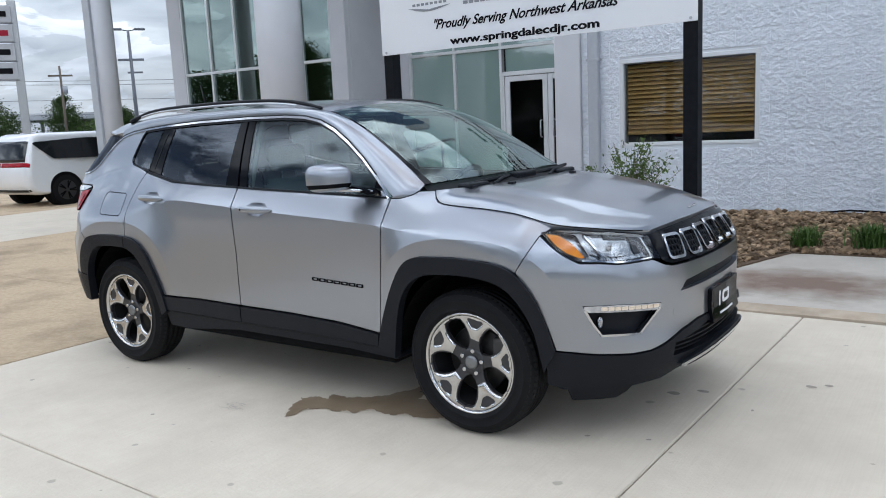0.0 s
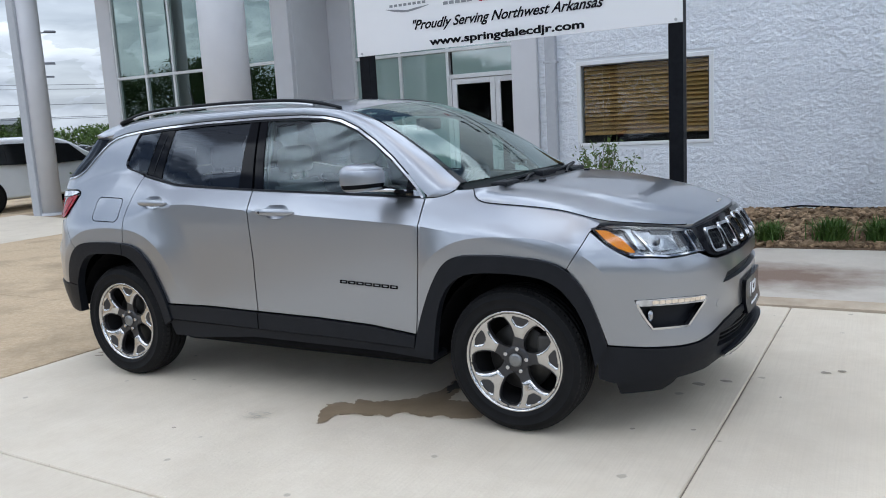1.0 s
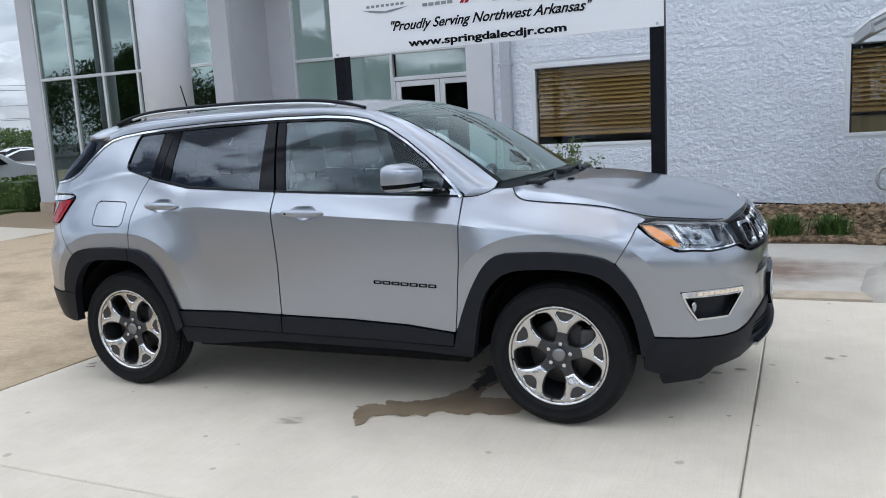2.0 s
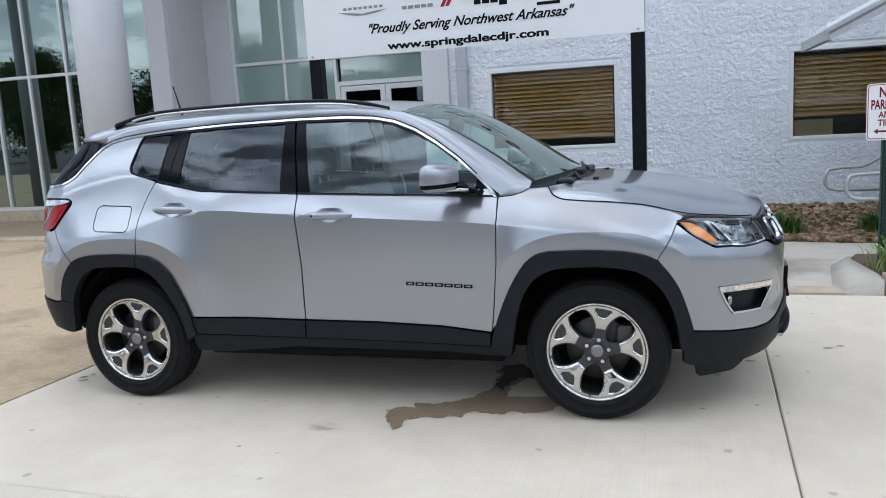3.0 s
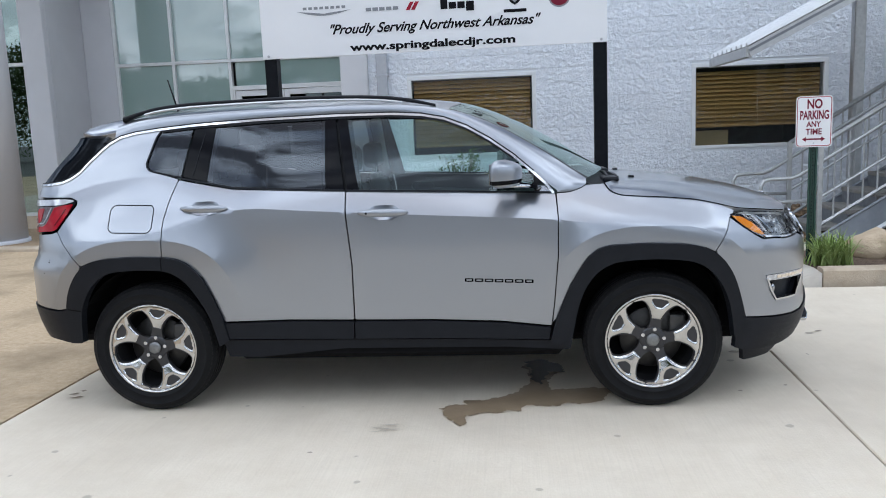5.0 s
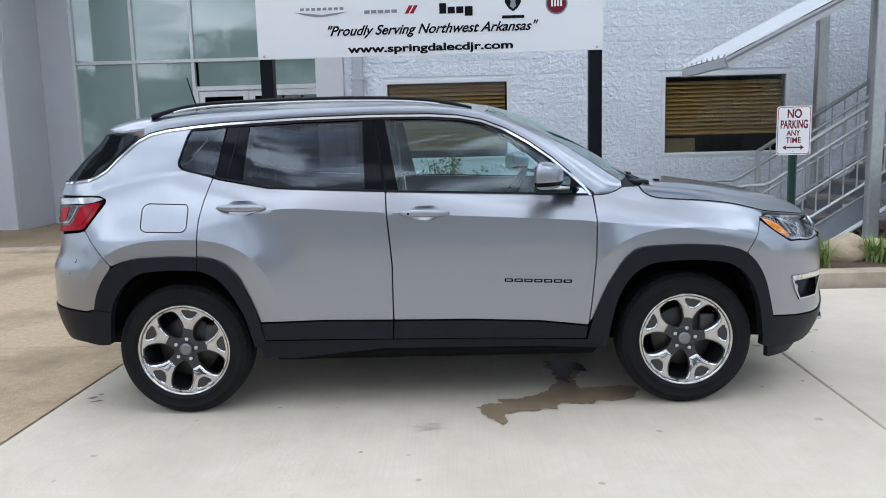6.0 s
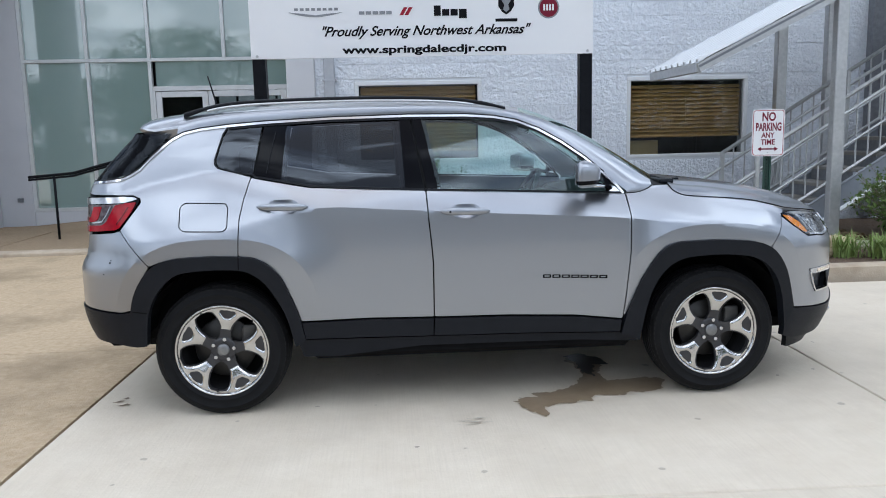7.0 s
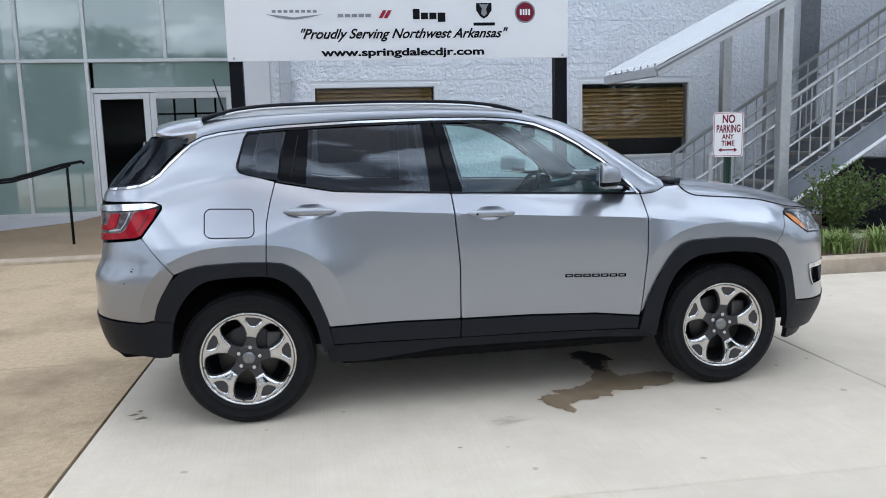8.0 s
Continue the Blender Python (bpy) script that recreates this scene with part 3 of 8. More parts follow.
# round columns of the entrance
def column(x, y, r, label, blade=False):
    c = tagged(empty("column", (x, y, -0.05)), label, "column")
    bm = bmesh.new()
    tube(bm, [(0, 0, 0), (0, 0, 5.9)], r, 40)
    part("shaft", bm, M_STUCCO, c)
    bm = bmesh.new()
    tube(bm, [(0, 0, 0), (0, 0, 0.10)], r + 0.03, 40)
    part("base_ring", bm, M_STUCCO, c)
    if blade:
        part("side_fin", boxed((-0.26, -0.27, 0), (-0.03, -0.19, 5.9), 0.01), M_GREY_METAL, c, "grey flat fin beside the shaft")
    return c


column(-7.22, 6.50, 0.40, "round pale grey stucco column before the showroom")
column(-12.44, 6.50, 0.21, "round pale grey column with a darker flat fin", True)
structure(part("beam", boxed((-13.1, 6.05, 5.85), (-6.7, 6.95, 6.6), 0.02), M_STUCCO), "plain stucco beam carried by the columns", "beam")
structure(part("ceiling_porch", boxed((-13.05, 6.95, 5.9), (-6.75, 8.42, 6.5)), M_STUCCO), "plain stucco soffit between the columns and the showroom", "ceiling")

# black handrail of the ramp
rail = tagged(empty("handrail", (-4.3, 7.2, 0.1)), "thin black steel handrail along the entrance ramp", "handrail")
part("top_bar", tube(bmesh.new(), [(-1.4, 0, 0.834), (-0.75, 0, 0.88), (-0.05, 0, 1.06), (0.2, 0, 1.10), (0.24, 0, 1.07)], 0.022, 8), M_BLACK_POST, rail, smooth=True)
part("low_bar", tube(bmesh.new(), [(-1.4, 0, 0.794), (-0.75, 0, 0.84), (-0.05, 0, 1.02), (0.05, 0, 1.05)], 0.016, 8), M_BLACK_POST, rail, smooth=True)
for x, z in ((0.0, 1.05), (-1.03, 0.84)):
    part("post", tube(bmesh.new(), [(x, 0, -0.1), (x, 0, z)], 0.020, 8), M_BLACK_POST, rail, smooth=True)
tagged(part("wall_outlet", boxed((-6.93, 9.535, 0.40), (-6.83, 9.562, 0.47), 0.004), M_DARK_GREY), "small dark weatherproof outlet on the stucco wall", "outlet")
structure(part("wall_above_entrance", boxed((-6.66, 9.58, 5.34), (-1.75, 9.9, 8.2), 0.01), M_STUCCO), "smooth pale grey stucco above the entrance glass", "wall")
structure(part("wall_above_showroom", boxed((-12.3, 8.42, 5.34), (-7.66, 8.7, 8.2), 0.01), M_STUCCO), "smooth pale grey stucco above the showroom glass", "wall")

# ---- the car: its surface ----
def table(*pairs):
    """A smooth curve through (x, y) pairs that never overshoots."""
    xs, ys = [p[0] for p in pairs], [p[1] for p in pairs]
    n = len(xs)
    d = [(ys[i + 1] - ys[i]) / (xs[i + 1] - xs[i]) for i in range(n - 1)]
    t = [d[0]] + [0.0 if d[i - 1] * d[i] <= 0 else 2 * d[i - 1] * d[i] / (d[i - 1] + d[i]) for i in range(1, n - 1)] + [d[-1]]

    def f(x):
        if x <= xs[0]:
            return ys[0]
        if x >= xs[-1]:
            return ys[-1]
        i = 0
        while x > xs[i + 1]:
            i += 1
        h = xs[i + 1] - xs[i]
        u = (x - xs[i]) / h
        return ys[i] * (1 + 2 * u) * (1 - u) ** 2 + t[i] * h * u * (1 - u) ** 2 + ys[i + 1] * u * u * (3 - 2 * u) + t[i + 1] * h * u * u * (u - 1)

    return f


def blend(u):
    u = min(1.0, max(0.0, u))
    return u * u * (3 - 2 * u)


HUB_X, HUB_Z, SIDE = 1.318, 0.347, 0.908
FLARE = 0.075
belt_z = table((-2.2, 1.13), (-1.86, 1.175), (-1.6, 1.235), (-1.31, 1.275), (-1.1, 1.235), (-0.84, 1.185), (-0.24, 1.155), (0.81, 1.108), (0.95, 1.128), (1.1, 1.137), (1.25, 1.125), (1.4, 1.095), (1.55, 1.055), (1.7, 1.018), (1.9, 0.99))
belt_y = table((-1.86, 0.765), (-1.6, 0.752), (-1.3, 0.748), (-1.1, 0.775), (-0.9, 0.806), (-0.6, 0.828), (-0.2, 0.832), (0.4, 0.822), (0.85, 0.80), (1.1, 0.768), (1.4, 0.785), (1.7, 0.828))
roof_y = table((-1.9, 0.58), (-1.5, 0.60), (-0.9, 0.632), (0.3, 0.628), (1.0, 0.60))
low_y = table((0.15, 0.85), (0.30, 0.888), (0.42, 0.901), (0.55, 0.9065), (0.70, 0.9085), (0.82, 0.9085), (0.93, 0.906), (1.05, 0.901), (1.17, 0.892), (1.3, 0.875))
nose_in = table((0.2, 0.09), (0.30, 0.045), (0.38, 0.012), (0.46, 0.0), (0.56, 0.012), (0.70, 0.008), (0.80, 0.012), (0.86, 0.04), (0.92, 0.075), (0.98, 0.125), (1.03, 0.2))
tail_in = table((0.25, 0.14), (0.38, 0.06), (0.5, 0.015), (0.6, 0.0), (0.78, 0.0), (0.86, 0.035), (0.95, 0.05), (1.15, 0.065), (1.22, 0.09), (1.30, 0.15), (1.48, 0.32), (1.54, 0.37))


crease_z = table((-2.2, 0.92), (-1.7, 0.93), (-1.3, 0.965), (-1.15, 0.998), (-1.0, 1.043), (-0.86, 1.076), (-0.72, 1.084), (-0.43, 1.066), (0.116, 1.030), (0.805, 0.986), (1.0, 0.965), (1.3, 0.945), (1.6, 0.915), (1.9, 0.86))


def half_width(x, z):
    zb, b = belt_z(x), belt_y(x)
    zc = crease_z(x)
    # the shoulder crease is crisp along the doors and dies away over both wheels
    k = 0.50 + 0.40 * blend((x + 1.0) / 0.25) * blend((1.10 - x) / 0.30)
    if z <= zc:
        y = low_y(z)
    elif z <= zb:
        a = low_y(zc)
        u = (z - zc) / (zb - zc)
        y = a + (b - a) * (k * u + (1 - k) * u * u)
    else:
        u = (z - zb) / max(0.05, 1.56 - zb)
        y = b + (roof_y(x) - b) * (0.72 * u + 0.28 * u * u)
    for hx in (HUB_X, -HUB_X):
        d = (abs(x - hx) ** 2.8 + abs(0.9 * (z - HUB_Z)) ** 2.8) ** (1 / 2.8) - 0.46
        y += 0.030 * max(0.0, 1 - max(0.0, d - FLARE) / 0.20) ** 1.8 * blend((zb + 0.02 - z) / 0.22) * blend((z - 0.40) / 0.45) * (blend((x - 0.74) / 0.30) if hx > 0 else 1.0)
    return y


def plan_curve(points):
    """Points (x, y) run along by arc length: returns f(s) -> x, y, inward normal."""
    xs = [p[0] for p in points]
    ys = [p[1] for p in points]
    ss = [0.0]
    for i in range(len(points) - 1):
        ss.append(ss[-1] + math.hypot(xs[i + 1] - xs[i], ys[i + 1] - ys[i]))
    fx, fy = table(*zip(ss, xs)), table(*zip(ss, ys))

    def f(s):
        e = 0.004
        dx, dy = fx(s + e) - fx(s - e), fy(s + e) - fy(s - e)
        k = math.hypot(dx, dy) or 1.0
        return fx(s), fy(s), dx / k, dy / k

    return f, ss[-1]


NOSE, NOSE_LEN = plan_curve([(1.5, 0.908), (1.60, 0.905), (1.72, 0.886), (1.873, 0.828), (2.0, 0.75), (2.10, 0.652), (2.165, 0.545), (2.215, 0.40), (2.243, 0.2), (2.25, 0.0)])
TAIL, TAIL_LEN = plan_curve([(-1.6, 0.908), (-1.69, 0.905), (-1.80, 0.89), (-1.92, 0.845), (-2.02, 0.76), (-2.08, 0.65), (-2.12, 0.45), (-2.145, 0.2), (-2.15, 0.0)])
S_NOSE, S_TAIL = 1.5 + NOSE_LEN, -1.6 - TAIL_LEN


def skin(s, z, lift=0.0):
    """The right-hand body surface: s runs along the car's plan (equal to x on the flank), z up; lift: metres outwards."""
    if s > S_NOSE or s < S_TAIL:
        x, y, z = skin(2 * (S_NOSE if s > 0 else S_TAIL) - s, z, lift)
        return x, -y, z
    if -1.6 <= s <= 1.5:
        return s, -(half_width(s, z) + lift), z
    if s > 1.5:
        x, y, dx, dy = NOSE(s - 1.5)
        w, inset = blend((s - 1.6) / 0.62), nose_in(z)
    else:
        x, y, dx, dy = TAIL(-1.6 - s)
        w, inset = blend((-1.62 - s) / 0.55), tail_in(z)
    # inward normal of the outline, at the side with y > 0
    nx, ny = (dy, -dx) if s > 1.5 else (-dy, dx)
    d = (1 - w) * (SIDE - half_width(min(max(x, -1.9), 1.75), z)) + w * inset - lift
    return x + nx * d, -(y + ny * d), z


def arch_edge(hx):
    """The edge where a wheel arch's flat flare meets the flank above it, as (s, z)."""
    r, line = 0.46 + FLARE, []
    for a in [radians(q) for q in range(12, 169, 3)]:
        c, n = math.cos(a), math.sin(a)
        line.append((hx + r * math.copysign(abs(c) ** (1 / 1.4), c), HUB_Z + r / 0.9 * n ** (1 / 1.4)))
    return [p for p in line if p[1] > 0.60]


CREASES = [[(-0.82 + 0.02 * k, crease_z(-0.82 + 0.02 * k)) for k in range(92)], arch_edge(HUB_X), arch_edge(-HUB_X)]

# ---- the car: panels cut from its surface ----
from mathutils.geometry import delaunay_2d_cdt


def inside(p, poly):
    x, y = p
    hit = False
    for (x0, y0), (x1, y1) in zip(poly, poly[1:] + poly[:1]):
        if (y0 > y) != (y1 > y) and x < (x1 - x0) * (y - y0) / (y1 - y0) + x0:
            hit = not hit
    return hit


def area(poly):
    return sum(a[0] * b[1] - b[0] * a[1] for a, b in zip(poly, poly[1:] + poly[:1])) / 2


def rounded(poly, r, n=4):
    """Corners of an outline rounded off, r at most, less where its edges are short."""
    out = []
    k = len(poly)
    for i in range(k):
        a, b, c = (Vector(poly[j % k]) for j in (i - 1, i, i + 1))
        d0, d1 = a - b, c - b
        if d0.length < 1e-6 or d1.length < 1e-6:
            continue
        cut = min(r, d0.length * 0.45, d1.length * 0.45)
        p, q = b + d0.normalized() * cut, b + d1.normalized() * cut
        for t in (j / n for j in range(n + 1)):
            out.append(tuple(p * (1 - t) ** 2 + b * 2 * t * (1 - t) + q * t * t))
    return out


def shrunk(poly, g):
    """An outline drawn in by g."""
    sgn = 1 if area(poly) > 0 else -1
    out, k = [], len(poly)
    for i in range(k):
        a, b, c = (Vector(poly[j % k]) for j in (i - 1, i, i + 1))
        e0, e1 = (b - a).normalized(), (c - b).normalized()
        n0, n1 = Vector((-e0.y, e0.x)) * sgn, Vector((-e1.y, e1.x)) * sgn
        m = (n0 + n1)
        m = m / max(0.5, m.length_squared / 2) if m.length > 1e-6 else n0
        out.append(tuple(b + m * g))
    return out


def resampled(poly, step):
    out = []
    for a, b in zip(poly, poly[1:] + poly[:1]):
        a, b = Vector(a), Vector(b)
        k = max(1, math.ceil((b - a).length / step))
        out += [tuple(a + (b - a) * i / k) for i in range(k)]
    return out


def patch(outline, lift=0.0, step=0.035, gap=0.0035, depth=0.02, holes=(), round_=0.012, surface=None, creases=()):
    """Vertices and faces of a panel: an outline (s, z) laid on the car's surface, with edges turned inwards by depth."""
    surface = surface or skin
    outline = [p for i, p in enumerate(outline) if math.dist(p, outline[i - 1]) > 1e-4]
    poly = list(outline) if area(outline) > 0 else list(outline)[::-1]
    if round_:
        poly = rounded(poly, round_)
    poly = resampled(shrunk(poly, gap), step)
    rims = [resampled(rounded(h if area(h) > 0 else h[::-1], round_ or 0.005), step) for h in holes]
    pts, edges = [], []
    for ring in [poly] + rims:
        base = len(pts)
        pts += ring
        edges += [(base + i, base + (i + 1) % len(ring)) for i in range(len(ring))]
    sharp = []
    wall = np.array(pts)
    for line in creases:
        last = None
        for p in line:
            if inside(p, poly) and not any(inside(p, h) for h in rims) and np.min(np.hypot(*(wall - p).T)) > 0.006:
                pts.append(p)
                if last is not None:
                    edges.append((last, len(pts) - 1))
                    sharp.append((last, len(pts) - 1))
                last = len(pts) - 1
            else:
                last = None
    s0, s1 = min(p[0] for p in poly), max(p[0] for p in poly)
    z0, z1 = min(p[1] for p in poly), max(p[1] for p in poly)
    rim = np.array(pts)
    ns, nz = int((s1 - s0) / step) + 1, int((z1 - z0) / step) + 1
    for i in range(1, ns):
        for k in range(1, nz):
            p = (s0 + i * (s1 - s0) / ns, z0 + k * (z1 - z0) / nz)
            if inside(p, poly) and not any(inside(p, h) for h in rims) and np.min(np.hypot(*(rim - p).T)) > step * 0.45:
                pts.append(p)
    vs, _, fs, source, *_ = delaunay_2d_cdt([Vector(p) for p in pts], edges, [], 0, 1e-7)
    vs = [tuple(v) for v in vs]
    now = {old: i for i, olds in enumerate(source) for old in olds}
    patch.sharp = [(now[a], now[b]) for a, b in sharp if a in now and b in now]
    keep = []
    for f in fs:
        c = (sum(vs[i][0] for i in f) / 3, sum(vs[i][1] for i in f) / 3)
        if inside(c, poly) and not any(inside(c, h) for h in rims):
            tri = [vs[i] for i in f]
            keep.append(tuple(f) if area(tri) > 0 else tuple(f)[::-1])
    verts = [surface(*v, lift) for v in vs]
    if depth:
        count = {}
        for f in keep:
            for a, b in zip(f, f[1:] + f[:1]):
                count[(a, b)] = 1
        rim_edges = [e for e in count if (e[1], e[0]) not in count]
        front, back = {}, {}
        for a, b in rim_edges:
            for i in (a, b):
                if i not in front:
                    front[i] = len(verts)
                    verts.append(verts[i])
                    back[i] = len(verts)
                    verts.append(surface(*vs[i], lift - depth))
            keep.append((front[b], front[a], back[a], back[b]))
    return verts, keep


def mirrored(verts, faces):
    return [(x, -y, z) for x, y, z in verts], [f[::-1] for f in faces]


def panel(name, outline, mat, parent, label="", sides=2, smooth=True, **kw):
    """One body panel a side, right and left."""
    v, f = patch(outline, **kw)
    edges = {frozenset(e) for e in patch.sharp}
    obs = [link_mesh(name, mesh_of(name, v, f, smooth), mat, parent, label)]
    if sides == 2:
        obs.append(link_mesh(name, mesh_of(name, *mirrored(v, f), smooth), mat, parent, label))
    for ob in obs if edges else ():
        for e in ob.data.edges:
            if frozenset(e.vertices) in edges:
                e.use_edge_sharp = True
    return obs


def band(line, width):
    """An outline: a line and its copy set off by width to the line's right."""
    off, k = [], len(line)
    for i in range(k):
        a, b = Vector(line[max(i - 1, 0)]), Vector(line[min(i + 1, k - 1)])
        d = (b - a).normalized()
        off.append((line[i][0] + d.y * width, line[i][1] - d.x * width))
    return list(line) + off[::-1]


def grid_faces(rows, cols):
    return [(r * cols + c, r * cols + c + 1, (r + 1) * cols + c + 1, (r + 1) * cols + c) for r in range(rows - 1) for c in range(cols - 1)]


def paint_material(name, base, rough, metal):
    m = material(name, base, rough, metal, other=tuple(c * 1.06 for c in base), scale=900, amount=0.8, detail=2, coat=0.8)
    return m


M_PAINT = paint_material("billet silver metallic paint", (0.308, 0.326, 0.360), 0.29, 0.88)
M_CLAD = material("black grained plastic", (0.0085, 0.0098, 0.0130), 0.44, other=(0.0115, 0.0130, 0.0170), scale=12, spec=0.16, bump=0.0005, bump_scale=700)
M_GLOSS_BLACK = material("gloss black trim", (0.004, 0.0044, 0.0062), 0.06, spec=0.08)
M_CHROME = material("chrome", (0.50, 0.51, 0.53), 0.10, metal=1.0, other=(0.60, 0.61, 0.63), scale=15)
M_SATIN = material("satin silver trim", (0.47, 0.48, 0.50), 0.32, metal=0.95, other=(0.52, 0.53, 0.55), scale=60)
M_MACHINED = material("polished alloy", (0.60, 0.595, 0.585), 0.07, metal=1.0, other=(0.52, 0.515, 0.51), scale=30)
M_WHEEL_GREY = material("graphite wheel paint", (0.030, 0.030, 0.034), 0.40, metal=0.3, coat=0.3)
M_TYRE = material("tyre rubber", (0.0068, 0.0070, 0.0080), 0.62, other=(0.011, 0.0112, 0.0122), scale=14, spec=0.13, bump=0.0008, bump_scale=240)
M_UNDER = material("dark underbody", (0.006, 0.006, 0.0065), 0.95, other=(0.010, 0.010, 0.011), scale=8, spec=0.05)
M_GLASS_CLEAR = glass("light tinted car glass", (0.66, 0.82, 0.80), face=0.07, sheen=(0.85, 0.95, 1.0))
M_GLASS_DARK = glass("privacy car glass", (0.22, 0.235, 0.245), face=0.055, sheen=(0.80, 0.88, 1.0))
M_GLASS_REAR = glass("black rear glass", (0.05, 0.053, 0.06), face=0.03, sheen=(0.40, 0.44, 0.50))
M_GLASS_SHIELD = glass("windscreen glass", (0.60, 0.77, 0.72), face=0.09, sheen=(0.86, 0.98, 0.95), rise=4.0)
M_LENS = glass("clear lamp lens", (0.90, 0.92, 0.93), face=0.06)
M_AMBER = material("amber lens", (0.82, 0.27, 0.003), 0.25, spec=0.15, other=(0.68, 0.18, 0.001), scale=28, amount=0.4)
M_RED_LENS = material("red lamp lens", (0.40, 0.004, 0.014), 0.10, spec=0.16, other=(0.20, 0.002, 0.008), scale=11, amount=0.3)
M_RED_DEEP = material("deep red lamp rib", (0.11, 0.001, 0.005), 0.15, spec=0.35)
M_SMOKE = material("smoked lamp lens", (0.035, 0.022, 0.026), 0.08, spec=0.4, other=(0.13, 0.10, 0.11), scale=22, amount=0.25)
M_CLEAR_BAND = material("clear reversing-lamp lens", (0.34, 0.35, 0.37), 0.10, metal=0.6, other=(0.62, 0.63, 0.65), scale=26, amount=0.35, coat=1.0)
M_BEAD = material("warm lamp bead", (0.70, 0.62, 0.50), 0.15, coat=1.0, other=(0.45, 0.42, 0.38), scale=60)
M_BEAD.node_tree.nodes["Principled BSDF"].inputs["Emission Color"].default_value = (1.0, 0.62, 0.28, 1)
M_BEAD.node_tree.nodes["Principled BSDF"].inputs["Emission Strength"].default_value = 0.10
M_REFLECTOR = material("lamp reflector", (0.20, 0.205, 0.215), 0.16, metal=1.0, other=(0.50, 0.51, 0.53), scale=24, amount=0.3, bump=0.006, bump_scale=24)
M_SEAT = material("light grey seat cloth", (0.075, 0.08, 0.084), 0.85, other=(0.10, 0.107, 0.11), scale=60, bump=0.001, bump_scale=300)
M_CABIN = material("black cabin plastic", (0.018, 0.019, 0.021), 0.7, spec=0.15)
M_LINER = material("grey headliner cloth", (0.33, 0.33, 0.32), 0.95, bump=0.0008, bump_scale=400)

car = tagged(empty("car"), "silver compact SUV with black plastic wheel-arch cladding and alloy wheels", "car")

# outlines along the flank, as (s, z)
DOOR_FRONT = [(0.845, 1.110), (0.852, 1.0), (0.848, 0.80), (0.825, 0.56), (0.797, 0.375)]
DOOR_MID = [(-0.23, 1.155), (-0.222, 1.01), (-0.21, 0.88), (-0.203, 0.78), (-0.205, 0.60), (-0.21, 0.385)]
DOOR_REAR = [(-1.14, 1.243), (-1.172, 1.13), (-1.19, 1.04), (-1.20, 0.85)]
ARCH_F = [(0.80, 0.362), (0.832, 0.48), (0.905, 0.66), (0.99, 0.795), (1.04, 0.835), (1.10, 0.852), (1.29, 0.858), (1.47, 0.848), (1.56, 0.828), (1.62, 0.79), (1.695, 0.68), (1.735, 0.575), (1.768, 0.462)]
ARCH_F_IN = [(0.90, 0.32), (0.94, 0.53), (0.975, 0.63), (1.03, 0.71), (1.09, 0.752), (1.16, 0.772), (1.32, 0.78), (1.48, 0.765), (1.56, 0.732), (1.62, 0.67), (1.68, 0.54), (1.715, 0.36)]
ARCH_R = [(-1.768, 0.40), (-1.75, 0.60), (-1.685, 0.75), (-1.64, 0.80), (-1.585, 0.835), (-1.5, 0.852), (-1.33, 0.857), (-1.2, 0.852), (-1.12, 0.84), (-1.06, 0.81), (-0.99, 0.735), (-0.945, 0.63), (-0.91, 0.53), (-0.88, 0.395)]
ARCH_R_IN = [(-1.69, 0.394), (-1.67, 0.55), (-1.64, 0.63), (-1.585, 0.71), (-1.53, 0.757), (-1.46, 0.78), (-1.32, 0.787), (-1.2, 0.782), (-1.12, 0.75), (-1.07, 0.705), (-1.0, 0.59), (-0.965, 0.50), (-0.935, 0.36)]
CHROME_TOP = [(-2.13, 1.237), (-1.95, 1.244), (-1.86, 1.252), (-1.80, 1.268), (-1.74, 1.30), (-1.64, 1.385), (-1.56, 1.45), (-1.50, 1.482), (-1.41, 1.502), (-1.26, 1.518), (-1.08, 1.531), (-0.72, 1.546), (-0.3, 1.552), (0.0, 1.548), (0.16, 1.536), (0.28, 1.512), (0.40, 1.464), (0.52, 1.394), (0.64, 1.308), (0.74, 1.22), (0.80, 1.163), (0.84, 1.112)]


def fine(points, per=4):
    """A list of points drawn finer, along smooth curves."""
    n = len(points)
    cols = [table(*[(i, p[k]) for i, p in enumerate(points)]) for k in range(len(points[0]))]
    return [tuple(c(i / per) for c in cols) for i in range((n - 1) * per + 1)]


# doors, with their glass, trims and handles
belt = [(-1.14, 1.243), (-1.1, 1.233), (-0.84, 1.185), (-0.5, 1.167), (-0.23, 1.155)]
CUP_F, CUP_R = ([(s0 + 0.075, z0 + 0.036), (s0 + 0.19, z0 + 0.038), (s0 + 0.228, z0 + 0.004), (s0 + 0.19, z0 - 0.036), (s0 + 0.085, z0 - 0.034), (s0 + 0.045, z0 + 0.002)] for s0, z0 in ((-0.163, 1.043), (-1.103, 1.091)))
front_door = panel("front_door", [(-0.23, 1.155), (0.3, 1.132), (0.845, 1.110)][::-1] + DOOR_MID[:4] + [(-0.205, 0.49), (0.2, 0.485), (0.55, 0.47), (0.81, 0.44)] + DOOR_FRONT[3:0:-1], M_PAINT, car, holes=[rounded(CUP_F, 0.04)], step=0.015, creases=CREASES)
rear_door = panel("rear_door", belt[::-1] + DOOR_REAR + ARCH_R[8:13] + [(-0.90, 0.492), (-0.55, 0.497), (-0.205, 0.49)] + DOOR_MID[3:0:-1], M_PAINT, car, holes=[rounded(CUP_R, 0.04)], step=0.015, creases=CREASES)
